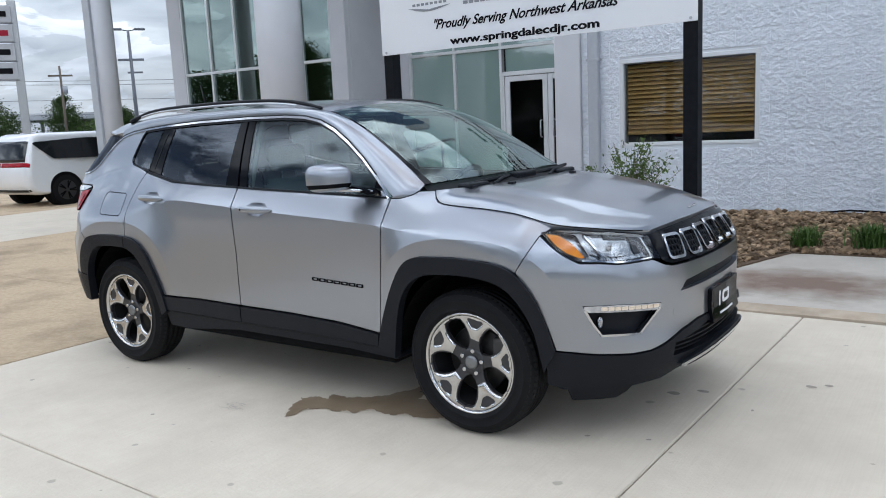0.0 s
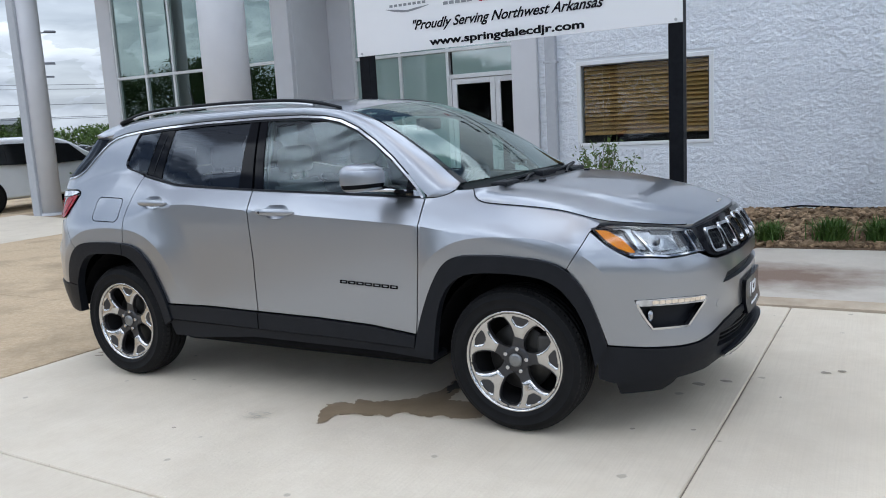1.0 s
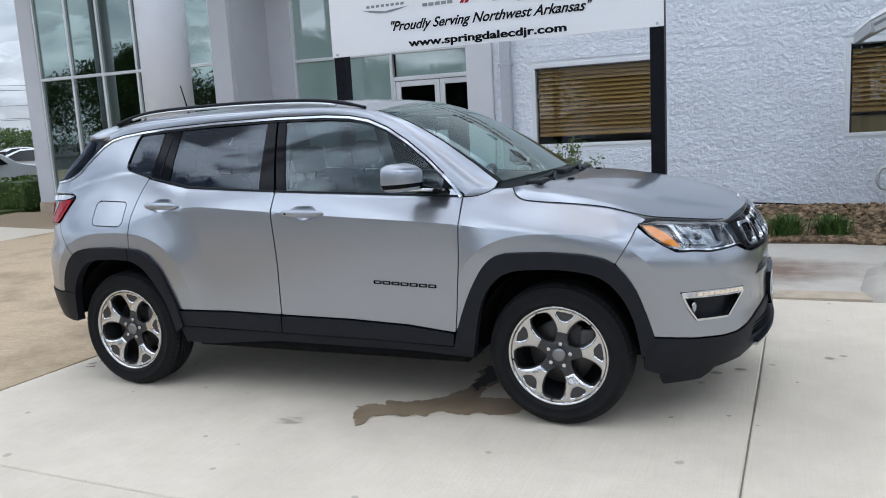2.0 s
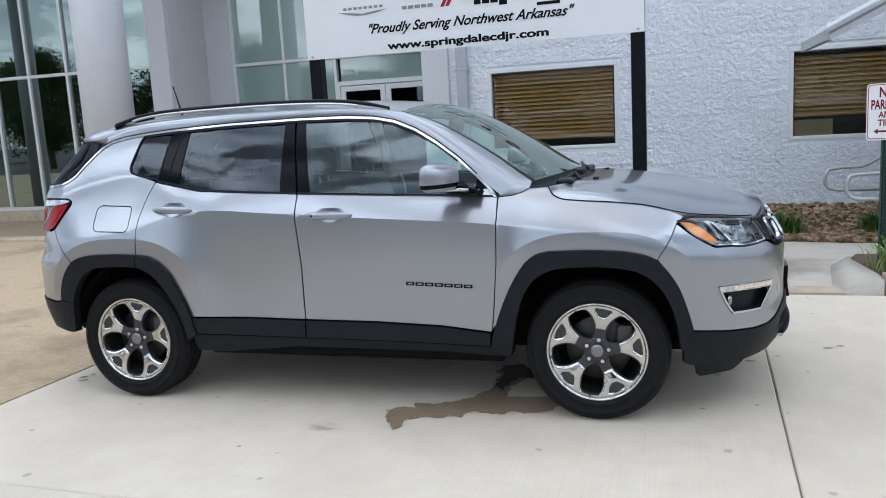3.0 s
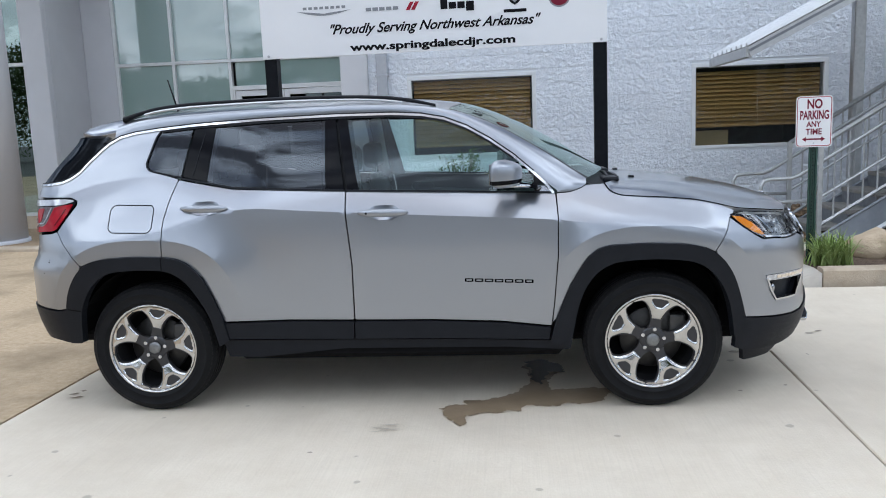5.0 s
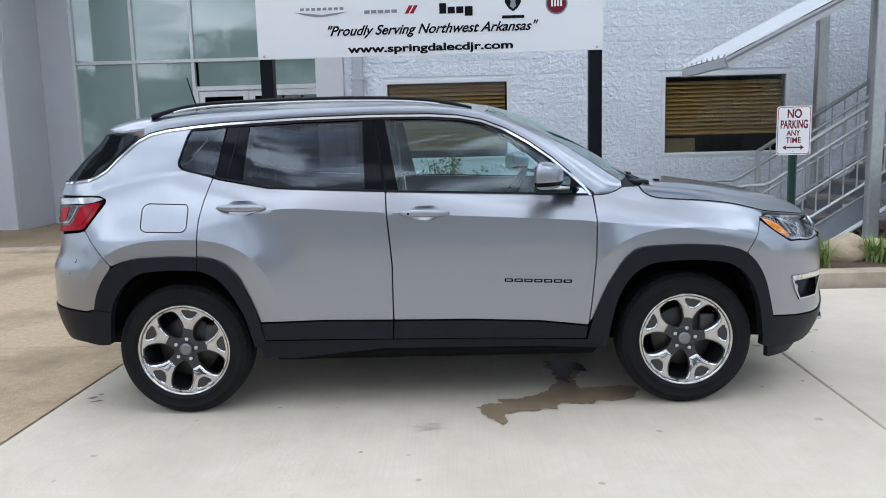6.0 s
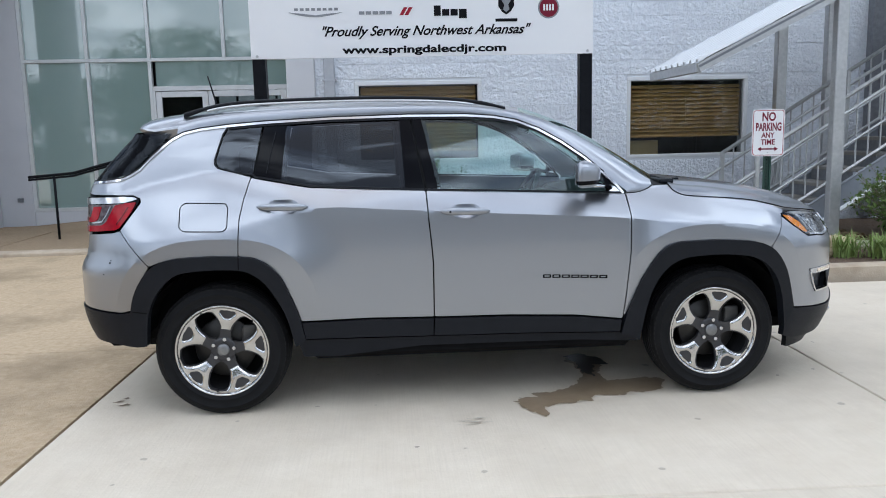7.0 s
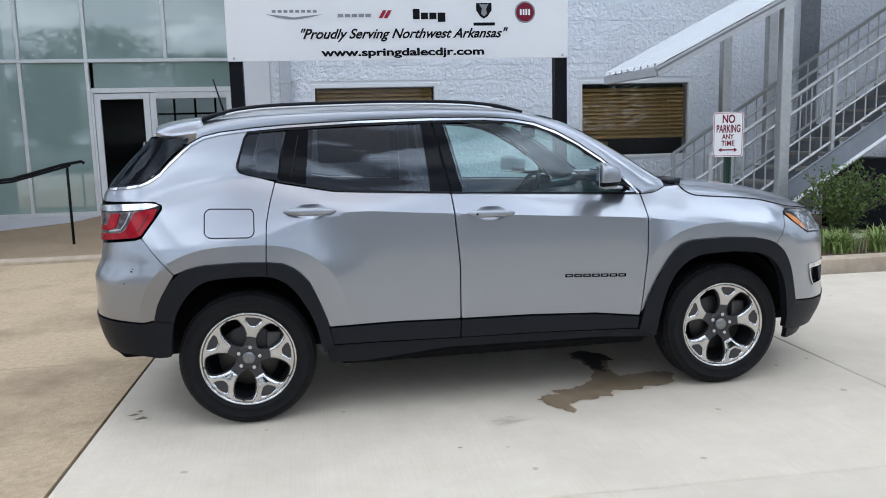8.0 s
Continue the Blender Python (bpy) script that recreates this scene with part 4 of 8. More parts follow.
for side in (0, 1):
    sg = (1, -1)[side]

    def one(name, outline, mat, parent, label="", **kw):
        v, f = patch(outline, **kw)
        v, f = (v, f) if side == 0 else mirrored(v, f)
        return link_mesh(name, mesh_of(name, v, f, True), mat, parent, label)

    fd, rd = front_door[side], rear_door[side]
    one("cladding", [(-0.205, 0.487), (0.2, 0.482), (0.55, 0.467), (0.806, 0.437), (0.797, 0.368), (0.3, 0.382), (-0.21, 0.388)], M_CLAD, fd, "black door cladding", lift=0.010, round_=0.006)
    one("cladding", [(-0.90, 0.489), (-0.55, 0.494), (-0.205, 0.487), (-0.21, 0.388), (-0.6, 0.394), (-0.882, 0.396)], M_CLAD, rd, "black door cladding", lift=0.010, round_=0.006)
    one("window", [(-0.165, 1.152), (0.3, 1.134), (0.735, 1.114), (0.735, 1.19), (0.62, 1.293), (0.5, 1.377), (0.38, 1.446), (0.26, 1.492), (0.14, 1.514), (0.0, 1.524), (-0.24, 1.526)], M_GLASS_CLEAR, fd, "lightly tinted side window", lift=-0.008, depth=0.0, gap=0.0)
    one("window", [(-0.335, 1.168), (-0.60, 1.178), (-0.84, 1.196), (-0.985, 1.225), (-0.958, 1.508), (-0.7, 1.520), (-0.355, 1.526)], M_GLASS_DARK, rd, "dark privacy glass", lift=-0.008, depth=0.0, gap=0.0)
    one("pillar_trim", [(-0.225, 1.158), (-0.16, 1.155), (-0.235, 1.53), (-0.292, 1.53)], M_GLOSS_BLACK, fd, lift=-0.003, round_=0.003)
    one("pillar_trim", [(-0.34, 1.166), (-0.235, 1.158), (-0.298, 1.53), (-0.36, 1.529)], M_GLOSS_BLACK, rd, lift=-0.003, round_=0.003)
    one("pillar_backing", [(-0.36, 1.15), (-0.14, 1.14), (-0.22, 1.54), (-0.38, 1.54)], M_CABIN, fd, lift=-0.022, depth=0.0, gap=0.0)
    one("pillar_backing", [(-0.96, 1.21), (-1.16, 1.26), (-1.06, 1.52), (-0.93, 1.52)], M_CABIN, rd, lift=-0.022, depth=0.0, gap=0.0)
    one("corner_trim", [(-0.98, 1.222), (-1.06, 1.238), (-1.122, 1.252), (-1.076, 1.505), (-0.952, 1.512)], M_GLOSS_BLACK, rd, lift=-0.004, round_=0.003)
    one("mirror_trim", [(0.73, 1.152), (0.79, 1.152), (0.765, 1.182), (0.735, 1.205)], M_GLOSS_BLACK, fd, lift=-0.002, round_=0.003)
    one("mirror_trim", [(0.735, 1.117), (0.828, 1.113), (0.792, 1.149), (0.735, 1.149)], M_CHROME, fd, "chrome mirror foot", lift=0.003, round_=0.004)
    one("pane_divider", band([(-1.062, 1.262), (-1.012, 1.480)], 0.004), M_CLAD, rd, lift=-0.001, depth=0.004, gap=0, round_=0)
    one("belt_strip", band([(-0.235, 1.166), (0.3, 1.144), (0.838, 1.120)], 0.016), M_CLAD, fd, lift=0.004, round_=0.003)
    one("belt_strip", band([(-1.128, 1.256), (-1.0, 1.232), (-0.84, 1.201), (-0.5, 1.180), (-0.235, 1.167)], 0.016), M_CLAD, rd, lift=0.004, round_=0.003)

    for door, s0, s1, z0, keyed in ((fd, -0.163, 0.100, 1.043, True), (rd, -1.103, -0.840, 1.091, False)):
        cup = rounded(CUP_F if keyed else CUP_R, 0.04)
        cs, cz = sum(p[0] for p in cup) / len(cup), sum(p[1] for p in cup) / len(cup)
        bowl = lambda a, b, lift: skin(a, b, lift - 0.022 * (1 - min(1.0, math.hypot((a - cs) / 0.085, (b - cz) / 0.037)) ** 2))
        one("handle_cup", cup, M_PAINT, door, surface=bowl, depth=0.0, round_=0, gap=-0.001, step=0.012)
        bm = bmesh.new()
        n, k = 15, 12
        rings = []
        for i in range(n):
            u = i / (n - 1)
            s = s0 + (s1 - s0) * u
            fat = (1 - abs(2 * u - 1) ** 3.2) ** 0.5 if 0 < u < 1 else 0.15
            x, y, z = skin(s, z0 + (1 - u) * 0.004, 0.026 - 0.021 * abs(2 * u - 1) ** 4)
            rings.append([bm.verts.new((x, sg * (y + 0.013 * fat * math.cos(a)), z + 0.0195 * fat * math.sin(a))) for a in [2 * math.pi * j / k for j in range(k)]])
        for a, b in zip(rings, rings[1:]):
            for j in range(k):
                bm.faces.new((a[j], a[(j + 1) % k], b[(j + 1) % k], b[j]))
        bm.faces.new(rings[0])
        bm.faces.new(rings[-1][::-1])
        handle = part("door_handle", bm, M_PAINT, door, "silver painted pull handle", smooth=True)
        if keyed:
            x, y, z = skin(s0 + 0.052, z0 + 0.003, 0.034)
            part("key_lock", tube(bmesh.new(), [(x, sg * (y + 0.006), z), (x, sg * (y - 0.004), z)], 0.006, 10), M_CLAD, handle)

for s, z, r in ((-1.86, 0.83, 0.006), (-1.90, 0.77, 0.0045), (-1.855, 0.842, 0.004)):
    panel("paint_chip", [(s + r * math.cos(a), z + r * 0.8 * math.sin(a)) for a in [2 * math.pi * k / 7 for k in range(7)]], M_CLAD, car, sides=1, lift=0.0006, depth=0.0, gap=0, round_=0)

# fenders, quarters, sills, arch cladding
FENDER = [(0.848, 1.106)] + DOOR_FRONT[1:4] + [(0.812, 0.455), (0.832, 0.48)] + ARCH_F[2:9] + [(1.605, 0.806), (1.70, 0.962), (1.75, 0.992), (1.68, 1.020), (1.55, 1.047), (1.40, 1.065), (1.27, 1.075), (1.17, 1.085), (1.135, 1.096), (1.112, 1.112), (1.092, 1.145), (1.0, 1.142), (0.97, 1.126), (0.91, 1.110)]
panel("front_fender", FENDER, M_PAINT, car, round_=0.004, gap=0.002, step=0.015, creases=CREASES)
QUARTER = DOOR_REAR[::-1] + [(-1.22, 1.266), (-1.28, 1.282), (-1.308, 1.291), (-1.322, 1.308), (-1.325, 1.335), (-1.285, 1.47), (-1.262, 1.512)] + [p for p in CHROME_TOP[::-1] if p[0] < -1.3] + [(-2.13, 1.17), (-1.76, 1.165), (-1.71, 1.148), (-1.705, 1.128), (-1.805, 0.992), (-1.645, 0.812), (-1.585, 0.835), (-1.5, 0.852), (-1.33, 0.857)]
FLAP = rounded([(-1.26, 1.117), (-1.47, 1.125), (-1.495, 1.105), (-1.495, 1.0), (-1.47, 0.98), (-1.27, 0.975), (-1.248, 0.995), (-1.247, 1.097)], 0.02)
quarter = panel("rear_quarter", QUARTER, M_PAINT, car, round_=0.006, gap=0.0018, step=0.016, holes=[FLAP], creases=CREASES)
for ob, (v, f) in zip(quarter, [patch(FLAP, gap=0.0055, round_=0)] * 2):
    if ob is quarter[1]:
        v, f = mirrored(v, f)
    link_mesh("fuel_flap", mesh_of("fuel_flap", v, f, True), M_PAINT, ob)
panel("quarter_window", [(-1.130, 1.255), (-1.22, 1.273), (-1.275, 1.286), (-1.303, 1.295), (-1.318, 1.310), (-1.321, 1.335), (-1.283, 1.468), (-1.262, 1.50), (-1.083, 1.506)], M_GLASS_DARK, car, "dark privacy glass", lift=-0.006, depth=0.0, gap=0.0)
panel("window_surround", band([(-1.118, 1.246), (-1.22, 1.262), (-1.285, 1.277), (-1.317, 1.288), (-1.334, 1.308), (-1.337, 1.335), (-1.296, 1.47), (-1.27, 1.512)], 0.014), M_CLAD, car, lift=0.002, round_=0.003)
panel("window_chrome", band(CHROME_TOP, 0.0125), M_CHROME, car, "bright chrome window strip", lift=0.006, gap=0.0, round_=0.003, step=0.05)
panel("roof_gasket", band([(s, z + 0.006) for s, z in CHROME_TOP if s < 0.80], 0.006), M_CLAD, car, lift=0.007, gap=0.0, round_=0.002, step=0.05)
panel("window_gasket", band([(s, z - 0.0125) for s, z in CHROME_TOP if -1.3 < s < 0.65], 0.012), M_CLAD, car, lift=0.001, gap=0.0, round_=0.002, step=0.05)
panel("sill", [(-0.93, 0.392), (-0.882, 0.392), (-0.21, 0.385), (0.3, 0.379), (0.797, 0.364), (0.90, 0.34), (0.90, 0.305), (0.58, 0.325), (-0.27, 0.33), (-0.72, 0.288), (-0.90, 0.292)], M_CLAD, car, lift=-0.012, depth=0.12)
arch = panel("wheel_arch_trim", fine(ARCH_F, 3) + fine(ARCH_F_IN, 3)[::-1], M_CLAD, car, "black plastic wheel-arch flare", lift=0.020, depth=0.05, gap=0.0, round_=0.006)
panel("wheel_arch_trim", fine(ARCH_R, 3) + fine(ARCH_R_IN, 3)[::-1], M_CLAD, car, "black plastic wheel-arch flare", lift=0.020, depth=0.05, gap=0.0, round_=0.006)

for s, z0, z1, lean in ((-1.20, 0.785, 0.853, 0.002), (-1.742, 0.585, 0.575, 0.07)):
    panel("cladding_seam", [(s, z0), (s + 0.005, z0), (s + 0.005 + lean, z1), (s + lean, z1)] if lean < 0.01 else [(s, z0), (s, z0 - 0.006), (s + lean, z1 - 0.006), (s + lean, z1)], M_UNDER, car, lift=0.0212, depth=0.003, gap=0, round_=0)

# front: bumper, grille, lamps
FOG = [(1.885, 0.664), (2.05, 0.662), (2.253, 0.652), (2.252, 0.626), (2.14, 0.520), (1.965, 0.522), (1.922, 0.582)]
SLIT = [(2.374, 0.684), (2.415, 0.727), (2.6, 0.742), (S_NOSE, 0.746), (S_NOSE, 0.69), (2.6, 0.69)]
BUMPER_LOW = [(1.772, 0.462), (1.95, 0.447), (2.10, 0.442), (2.19, 0.448), (2.26, 0.468), (2.38, 0.512), (2.52, 0.535), (S_NOSE, 0.535)]
BUMPER = BUMPER_LOW + [(S_NOSE, 0.808), (2.5, 0.806), (2.33, 0.803), (2.275, 0.815), (2.222, 0.840), (2.10, 0.834), (2.04, 0.833), (1.96, 0.843), (1.876, 0.845), (1.82, 0.875), (1.767, 0.91), (1.702, 0.962), (1.607, 0.809)] + ARCH_F[9:12]
outline = BUMPER[BUMPER.index((S_NOSE, 0.808)):] + BUMPER_LOW
full = outline + [(2 * S_NOSE - s, z) for s, z in reversed(outline)]
mir = lambda poly: [(2 * S_NOSE - s, z) for s, z in reversed(poly)]
slit_full = SLIT[:3] + [(2 * S_NOSE - s, z) for s, z in reversed(SLIT[:3])] + [(2 * S_NOSE - 2.6, 0.69), (2.6, 0.69)]
bumper = panel("front_bumper", full, M_PAINT, car, sides=1, holes=[FOG, mir(FOG), slit_full], depth=0.03, round_=0.005, gap=0.0012, creases=CREASES[1:2])[0]
panel("slit_insert", slit_full, M_CLAD, bumper, sides=1, lift=-0.025, depth=0.0, gap=-0.004)
panel("tow_cover", [(2.347 + 0.022 * math.cos(a), 0.593 + 0.022 * math.sin(a)) for a in [2 * math.pi * k / 16 for k in range(16)]], M_PAINT, bumper, sides=1, lift=0.0015, depth=0.003, round_=0, gap=0)

mesh_hole = [(2.315, 0.398), (2.325, 0.460), (2.6, 0.500), (S_NOSE, 0.502), (2 * S_NOSE - 2.6, 0.500), (2 * S_NOSE - 2.325, 0.460), (2 * S_NOSE - 2.315, 0.398), (S_NOSE, 0.405)]
low_half = [(S_NOSE, 0.532), (2.52, 0.532), (2.38, 0.508), (2.26, 0.464), (2.19, 0.444), (2.10, 0.438), (1.95, 0.443), (1.772, 0.459), (1.722, 0.47), (1.725, 0.30), (1.80, 0.275), (2.06, 0.272), (2.28, 0.292), (2.37, 0.322), (2.6, 0.345), (S_NOSE, 0.352)]
low_full = low_half + [(2 * S_NOSE - s, z) for s, z in reversed(low_half)]
lower = panel("lower_bumper", low_full, M_CLAD, car, "black plastic lower bumper", sides=1, holes=[mesh_hole], lift=0.006, depth=0.04, round_=0.008)[0]
panel("lower_mesh_backing", mesh_hole, M_UNDER, lower, sides=1, lift=-0.03, depth=0.0, gap=-0.004)
for k in range(5):
    z = 0.412 + 0.02 * k
    panel("mesh_bar", [(2.33, z), (2 * S_NOSE - 2.33, z), (2 * S_NOSE - 2.33, z + 0.006), (2.33, z + 0.006)], M_CLAD, lower, sides=1, lift=-0.012, depth=0.006, gap=0, round_=0, step=0.06)
panel("skid_trim", band([(2.355, 0.357), (2.42, 0.366), (2.6, 0.380), (S_NOSE, 0.386), (2 * S_NOSE - 2.6, 0.380), (2 * S_NOSE - 2.42, 0.366), (2 * S_NOSE - 2.355, 0.357)], 0.018), M_CHROME, lower, "chrome lip strip", sides=1, lift=0.034, depth=0.03, gap=0, round_=0.003)
panel("skid_plate", [(2.36, 0.36), (2.6, 0.395), (S_NOSE, 0.40), (2 * S_NOSE - 2.6, 0.395), (2 * S_NOSE - 2.36, 0.36), (2 * S_NOSE - 2.42, 0.335), (S_NOSE, 0.352), (2.42, 0.335)], M_CLAD, lower, sides=1, lift=0.028, depth=0.03, gap=0)
panel("air_dam", [(1.80, 0.285), (2.0, 0.28), (2.16, 0.282), (2.12, 0.235), (2.06, 0.205), (1.83, 0.205)], M_CLAD, lower, lift=-0.03, depth=0.03)

GRILLE = [(2.235, 0.944), (2.27, 0.836), (2.285, 0.822), (2.33, 0.811), (2.5, 0.813), (S_NOSE, 0.815)]
g_half = [(S_NOSE, 0.972), (2.6, 0.966), (2.4, 0.955)] + GRILLE
g_full = g_half + [(2 * S_NOSE - s, z) for s, z in reversed(g_half)]
SLOTS = []
for k in range(-3, 4):
    c, lean = S_NOSE - 0.158 * k, 0.012 * (k / 3)
    zt = 0.945 - 0.006 * abs(k) * 0.9
    SLOTS.append([(c - 0.058 + lean, zt), (c - 0.052 - lean * 0.5, 0.838), (c + 0.052 - lean * 0.5, 0.838), (c + 0.058 + lean, zt)])
grille = panel("grille", g_full, M_GLOSS_BLACK, car, "gloss black seven-slot grille", sides=1, holes=[shrunk(s, -0.004) for s in SLOTS], lift=0.0, depth=0.03, round_=0.008)[0]
panel("grille_backing", [(2.30, 0.832), (2 * S_NOSE - 2.30, 0.832), (2 * S_NOSE - 2.29, 0.95), (2.29, 0.95)], M_UNDER, grille, sides=1, lift=-0.028, depth=0.0)
for sl in SLOTS:
    ring = rounded(sl, 0.02)
    panel("slot_ring", shrunk(ring, -0.0075), M_CHROME, grille, "chrome slot surround", sides=1, holes=[shrunk(ring, 0.004)], lift=0.010, depth=0.022, gap=0, round_=0, step=0.03)
    zs = [p[1] for p in sl]
    s0, s1 = min(p[0] for p in sl) + 0.006, max(p[0] for p in sl) - 0.006
    v, f = [], []
    for i in range(4):
        z = min(zs) + 0.016 + 0.024 * i
        pv, pf = patch([(s0 + 0.004, z), (s1 - 0.004, z), (s1 - 0.004, z + 0.006), (s0 + 0.004, z + 0.006)], lift=-0.008, depth=0.006, gap=0, round_=0, step=0.06)
        f += [tuple(j + len(v) for j in q) for q in pf]
        v += pv
    for i in range(4):
        s = s0 + (s1 - s0) * (i + 0.9) / 4.8
        pv, pf = patch([(s, min(zs) + 0.005), (s + 0.006, min(zs) + 0.005), (s + 0.006, max(zs) - 0.006), (s, max(zs) - 0.006)], lift=-0.006, depth=0.006, gap=0, round_=0, step=0.06)
        f += [tuple(j + len(v) for j in q) for q in pf]
        v += pv
    link_mesh("slot_mesh", mesh_of("slot_mesh", v, f), M_CLAD, grille)

HEAD = [(1.700, 0.978), (1.768, 0.912), (1.82, 0.876), (1.876, 0.850), (1.96, 0.847), (2.04, 0.837), (2.10, 0.837), (2.224, 0.843), (2.268, 0.838), (2.238, 0.944), (2.10, 0.962), (1.977, 0.972), (1.80, 0.988)]
for side in (0, 1):
    def half_panel(name, outline, mat, parent, label="", **kw):
        v, f = patch(outline, **kw)
        v, f = (v, f) if side == 0 else mirrored(v, f)
        return link_mesh(name, mesh_of(name, v, f, True), mat, parent, label)

    lamp = half_panel("headlight", HEAD, M_REFLECTOR, car, "clear headlight with amber side marker", lift=-0.045, depth=0.02, gap=0.002)
    half_panel("lens", HEAD, M_LENS, lamp, lift=0.004, depth=0.0, gap=0.003).visible_shadow = False
    half_panel("lamp_rim", HEAD, M_GLOSS_BLACK, lamp, lift=0.002, depth=0.045, gap=0.001, holes=[shrunk(HEAD, 0.006)])
    half_panel("chrome_lip", band([(1.89, 0.862), (1.96, 0.858), (2.04, 0.848), (2.10, 0.848), (2.215, 0.853), (2.185, 0.935)][::-1], -0.007), M_CHROME, lamp, lift=0.005, depth=0.01, gap=0, round_=0)
    half_panel("side_marker", [(1.714, 0.972), (1.775, 0.918), (1.826, 0.884), (1.885, 0.861), (1.908, 0.866), (1.850, 0.928), (1.785, 0.964)], M_AMBER, lamp, "amber turn marker", lift=-0.012, depth=0.01)
    half_panel("reflector_bowl", [(1.925, 0.870), (2.04, 0.858), (2.13, 0.862), (2.125, 0.945), (1.98, 0.958), (1.86, 0.962)], M_REFLECTOR, lamp, lift=-0.03, depth=0.02, round_=0.03)
    half_panel("inner_bowl", [(2.150, 0.862), (2.215, 0.866), (2.190, 0.940), (2.14, 0.948)], M_WHEEL_GREY, lamp, lift=-0.035, depth=0.02, round_=0.02)
    half_panel("reflector_rib", band([(1.905, 0.958), (1.955, 0.905), (1.985, 0.868)], 0.007), M_CHROME, lamp, lift=-0.018, depth=0.02, gap=0, round_=0)
    half_panel("reflector_shade", [(1.99, 0.953), (2.12, 0.943), (2.118, 0.928), (2.0, 0.936)], M_WHEEL_GREY, lamp, lift=-0.022, depth=0.01, gap=0, round_=0.003)
    half_panel("turn_insert", [(1.80, 0.968), (1.862, 0.955), (1.915, 0.875), (1.93, 0.872), (1.895, 0.952), (1.90, 0.966)], M_CLEAR_BAND, lamp, lift=-0.015, depth=0.01)
    bm = bmesh.new()
    cx, cy, cz = skin(2.02, 0.905, -0.02)
    bmesh.ops.create_uvsphere(bm, u_segments=16, v_segments=8, radius=0.02, matrix=Matrix.Translation((cx, cy * (1, -1)[side], cz)) @ Matrix.Diagonal((0.6, 0.9, 1, 1)))
    part("bulb_cover", bm, M_REFLECTOR, lamp, smooth=True)

    fog = half_panel("fog_lamp_bay", FOG, M_CLAD, bumper, "black fog-lamp pocket with chrome surround", lift=-0.04, depth=0.0, gap=-0.006)
    half_panel("bay_wall", shrunk(FOG, -0.001), M_CLAD, fog, lift=-0.002, depth=0.04, gap=0, holes=[shrunk(FOG, 0.004)])
    half_panel("running_light", [(1.888, 0.662), (2.05, 0.661), (2.250, 0.651), (2.244, 0.622), (2.05, 0.630), (1.899, 0.634)], M_CLEAR_BAND, fog, "lit daytime running light", lift=0.006, depth=0.02, gap=0)
    for k in range(9):
        s = 1.965 + 0.030 * k
        half_panel("lamp_bead", [(s, 0.656 - 0.0008 * k), (s + 0.027, 0.656 - 0.0008 * k), (s + 0.027, 0.640 - 0.0008 * k), (s, 0.640 - 0.0008 * k)], M_BEAD, fog, lift=0.009, depth=0.004, gap=0, round_=0.004)
    half_panel("chrome_surround", band([(2.245, 0.627), (2.14, 0.522), (1.966, 0.524), (1.925, 0.580), (1.893, 0.640)], 0.010), M_CHROME, fog, lift=0.007, depth=0.02, gap=0, round_=0)
    bm = bmesh.new()
    cx, cy, cz = skin(1.965, 0.583, -0.025)
    bmesh.ops.create_uvsphere(bm, u_segments=16, v_segments=8, radius=0.03, matrix=Matrix.Translation((cx, cy * (1, -1)[side], cz)) @ Matrix.Diagonal((0.5, 0.6, 1.0, 1)))
    part("fog_bulb", bm, M_REFLECTOR, fog, smooth=True)

# plate holder on the nose
plate = link_mesh("plate_holder", mesh_of("plate_holder", *patch([(2.635, 0.645), (2.635, 0.482), (2 * S_NOSE - 2.635, 0.482), (2 * S_NOSE - 2.635, 0.645)], lift=0.020, depth=0.035, gap=0)), M_GLOSS_BLACK, car, "black dealer plate with blank white bars")
panel("plate_mark", [(2.74, 0.615), (2.755, 0.615), (2.755, 0.545), (2.74, 0.545)], M_SIGN_WHITE, plate, sides=1, lift=0.022, depth=0.002, gap=0, round_=0)
panel("plate_mark", [(2.79, 0.61), (2.90, 0.61), (2.90, 0.55), (2.79, 0.55)], M_SIGN_WHITE, plate, sides=1, lift=0.022, depth=0.002, gap=0, round_=0.02, holes=[[(2.81, 0.595), (2.88, 0.595), (2.88, 0.565), (2.81, 0.565)]])
panel("plate_mark", [(2.74, 0.515), (2.95, 0.515), (2.95, 0.506), (2.74, 0.506)], M_SIGN_WHITE, plate, sides=1, lift=0.022, depth=0.002, gap=0, round_=0)

# rear: bumper, hatch, lamps
T = S_TAIL
rb = [(T, 0.595), (-2.19, 0.590), (-1.98, 0.582), (-1.81, 0.572), (-1.742, 0.588), (-1.69, 0.745), (-1.646, 0.811), (-1.806, 0.992), (-1.85, 0.980), (-2.2, 0.955), (-2.24, 0.86), (T, 0.86)]
panel("rear_bumper", rb + [(2 * T - s, z) for s, z in reversed(rb)], M_PAINT, car, sides=1, depth=0.03, gap=0.0015, creases=CREASES[2:])
rl = [(T, 0.591), (-2.19, 0.586), (-1.98, 0.578), (-1.81, 0.568), (-1.742, 0.584), (-1.69, 0.55), (-1.70, 0.385), (-1.757, 0.382), (-1.86, 0.395), (-2.1, 0.40), (T, 0.41)]
panel("rear_lower_bumper", rl + [(2 * T - s, z) for s, z in reversed(rl)], M_CLAD, car, "black plastic rear valance", sides=1, lift=0.008, depth=0.05)
ht = [(T, 0.865), (-2.25, 0.865), (-2.235, 0.955), (-2.25, 1.16), (-2.135, 1.175), (-2.135, 1.232), (T, 1.22)]
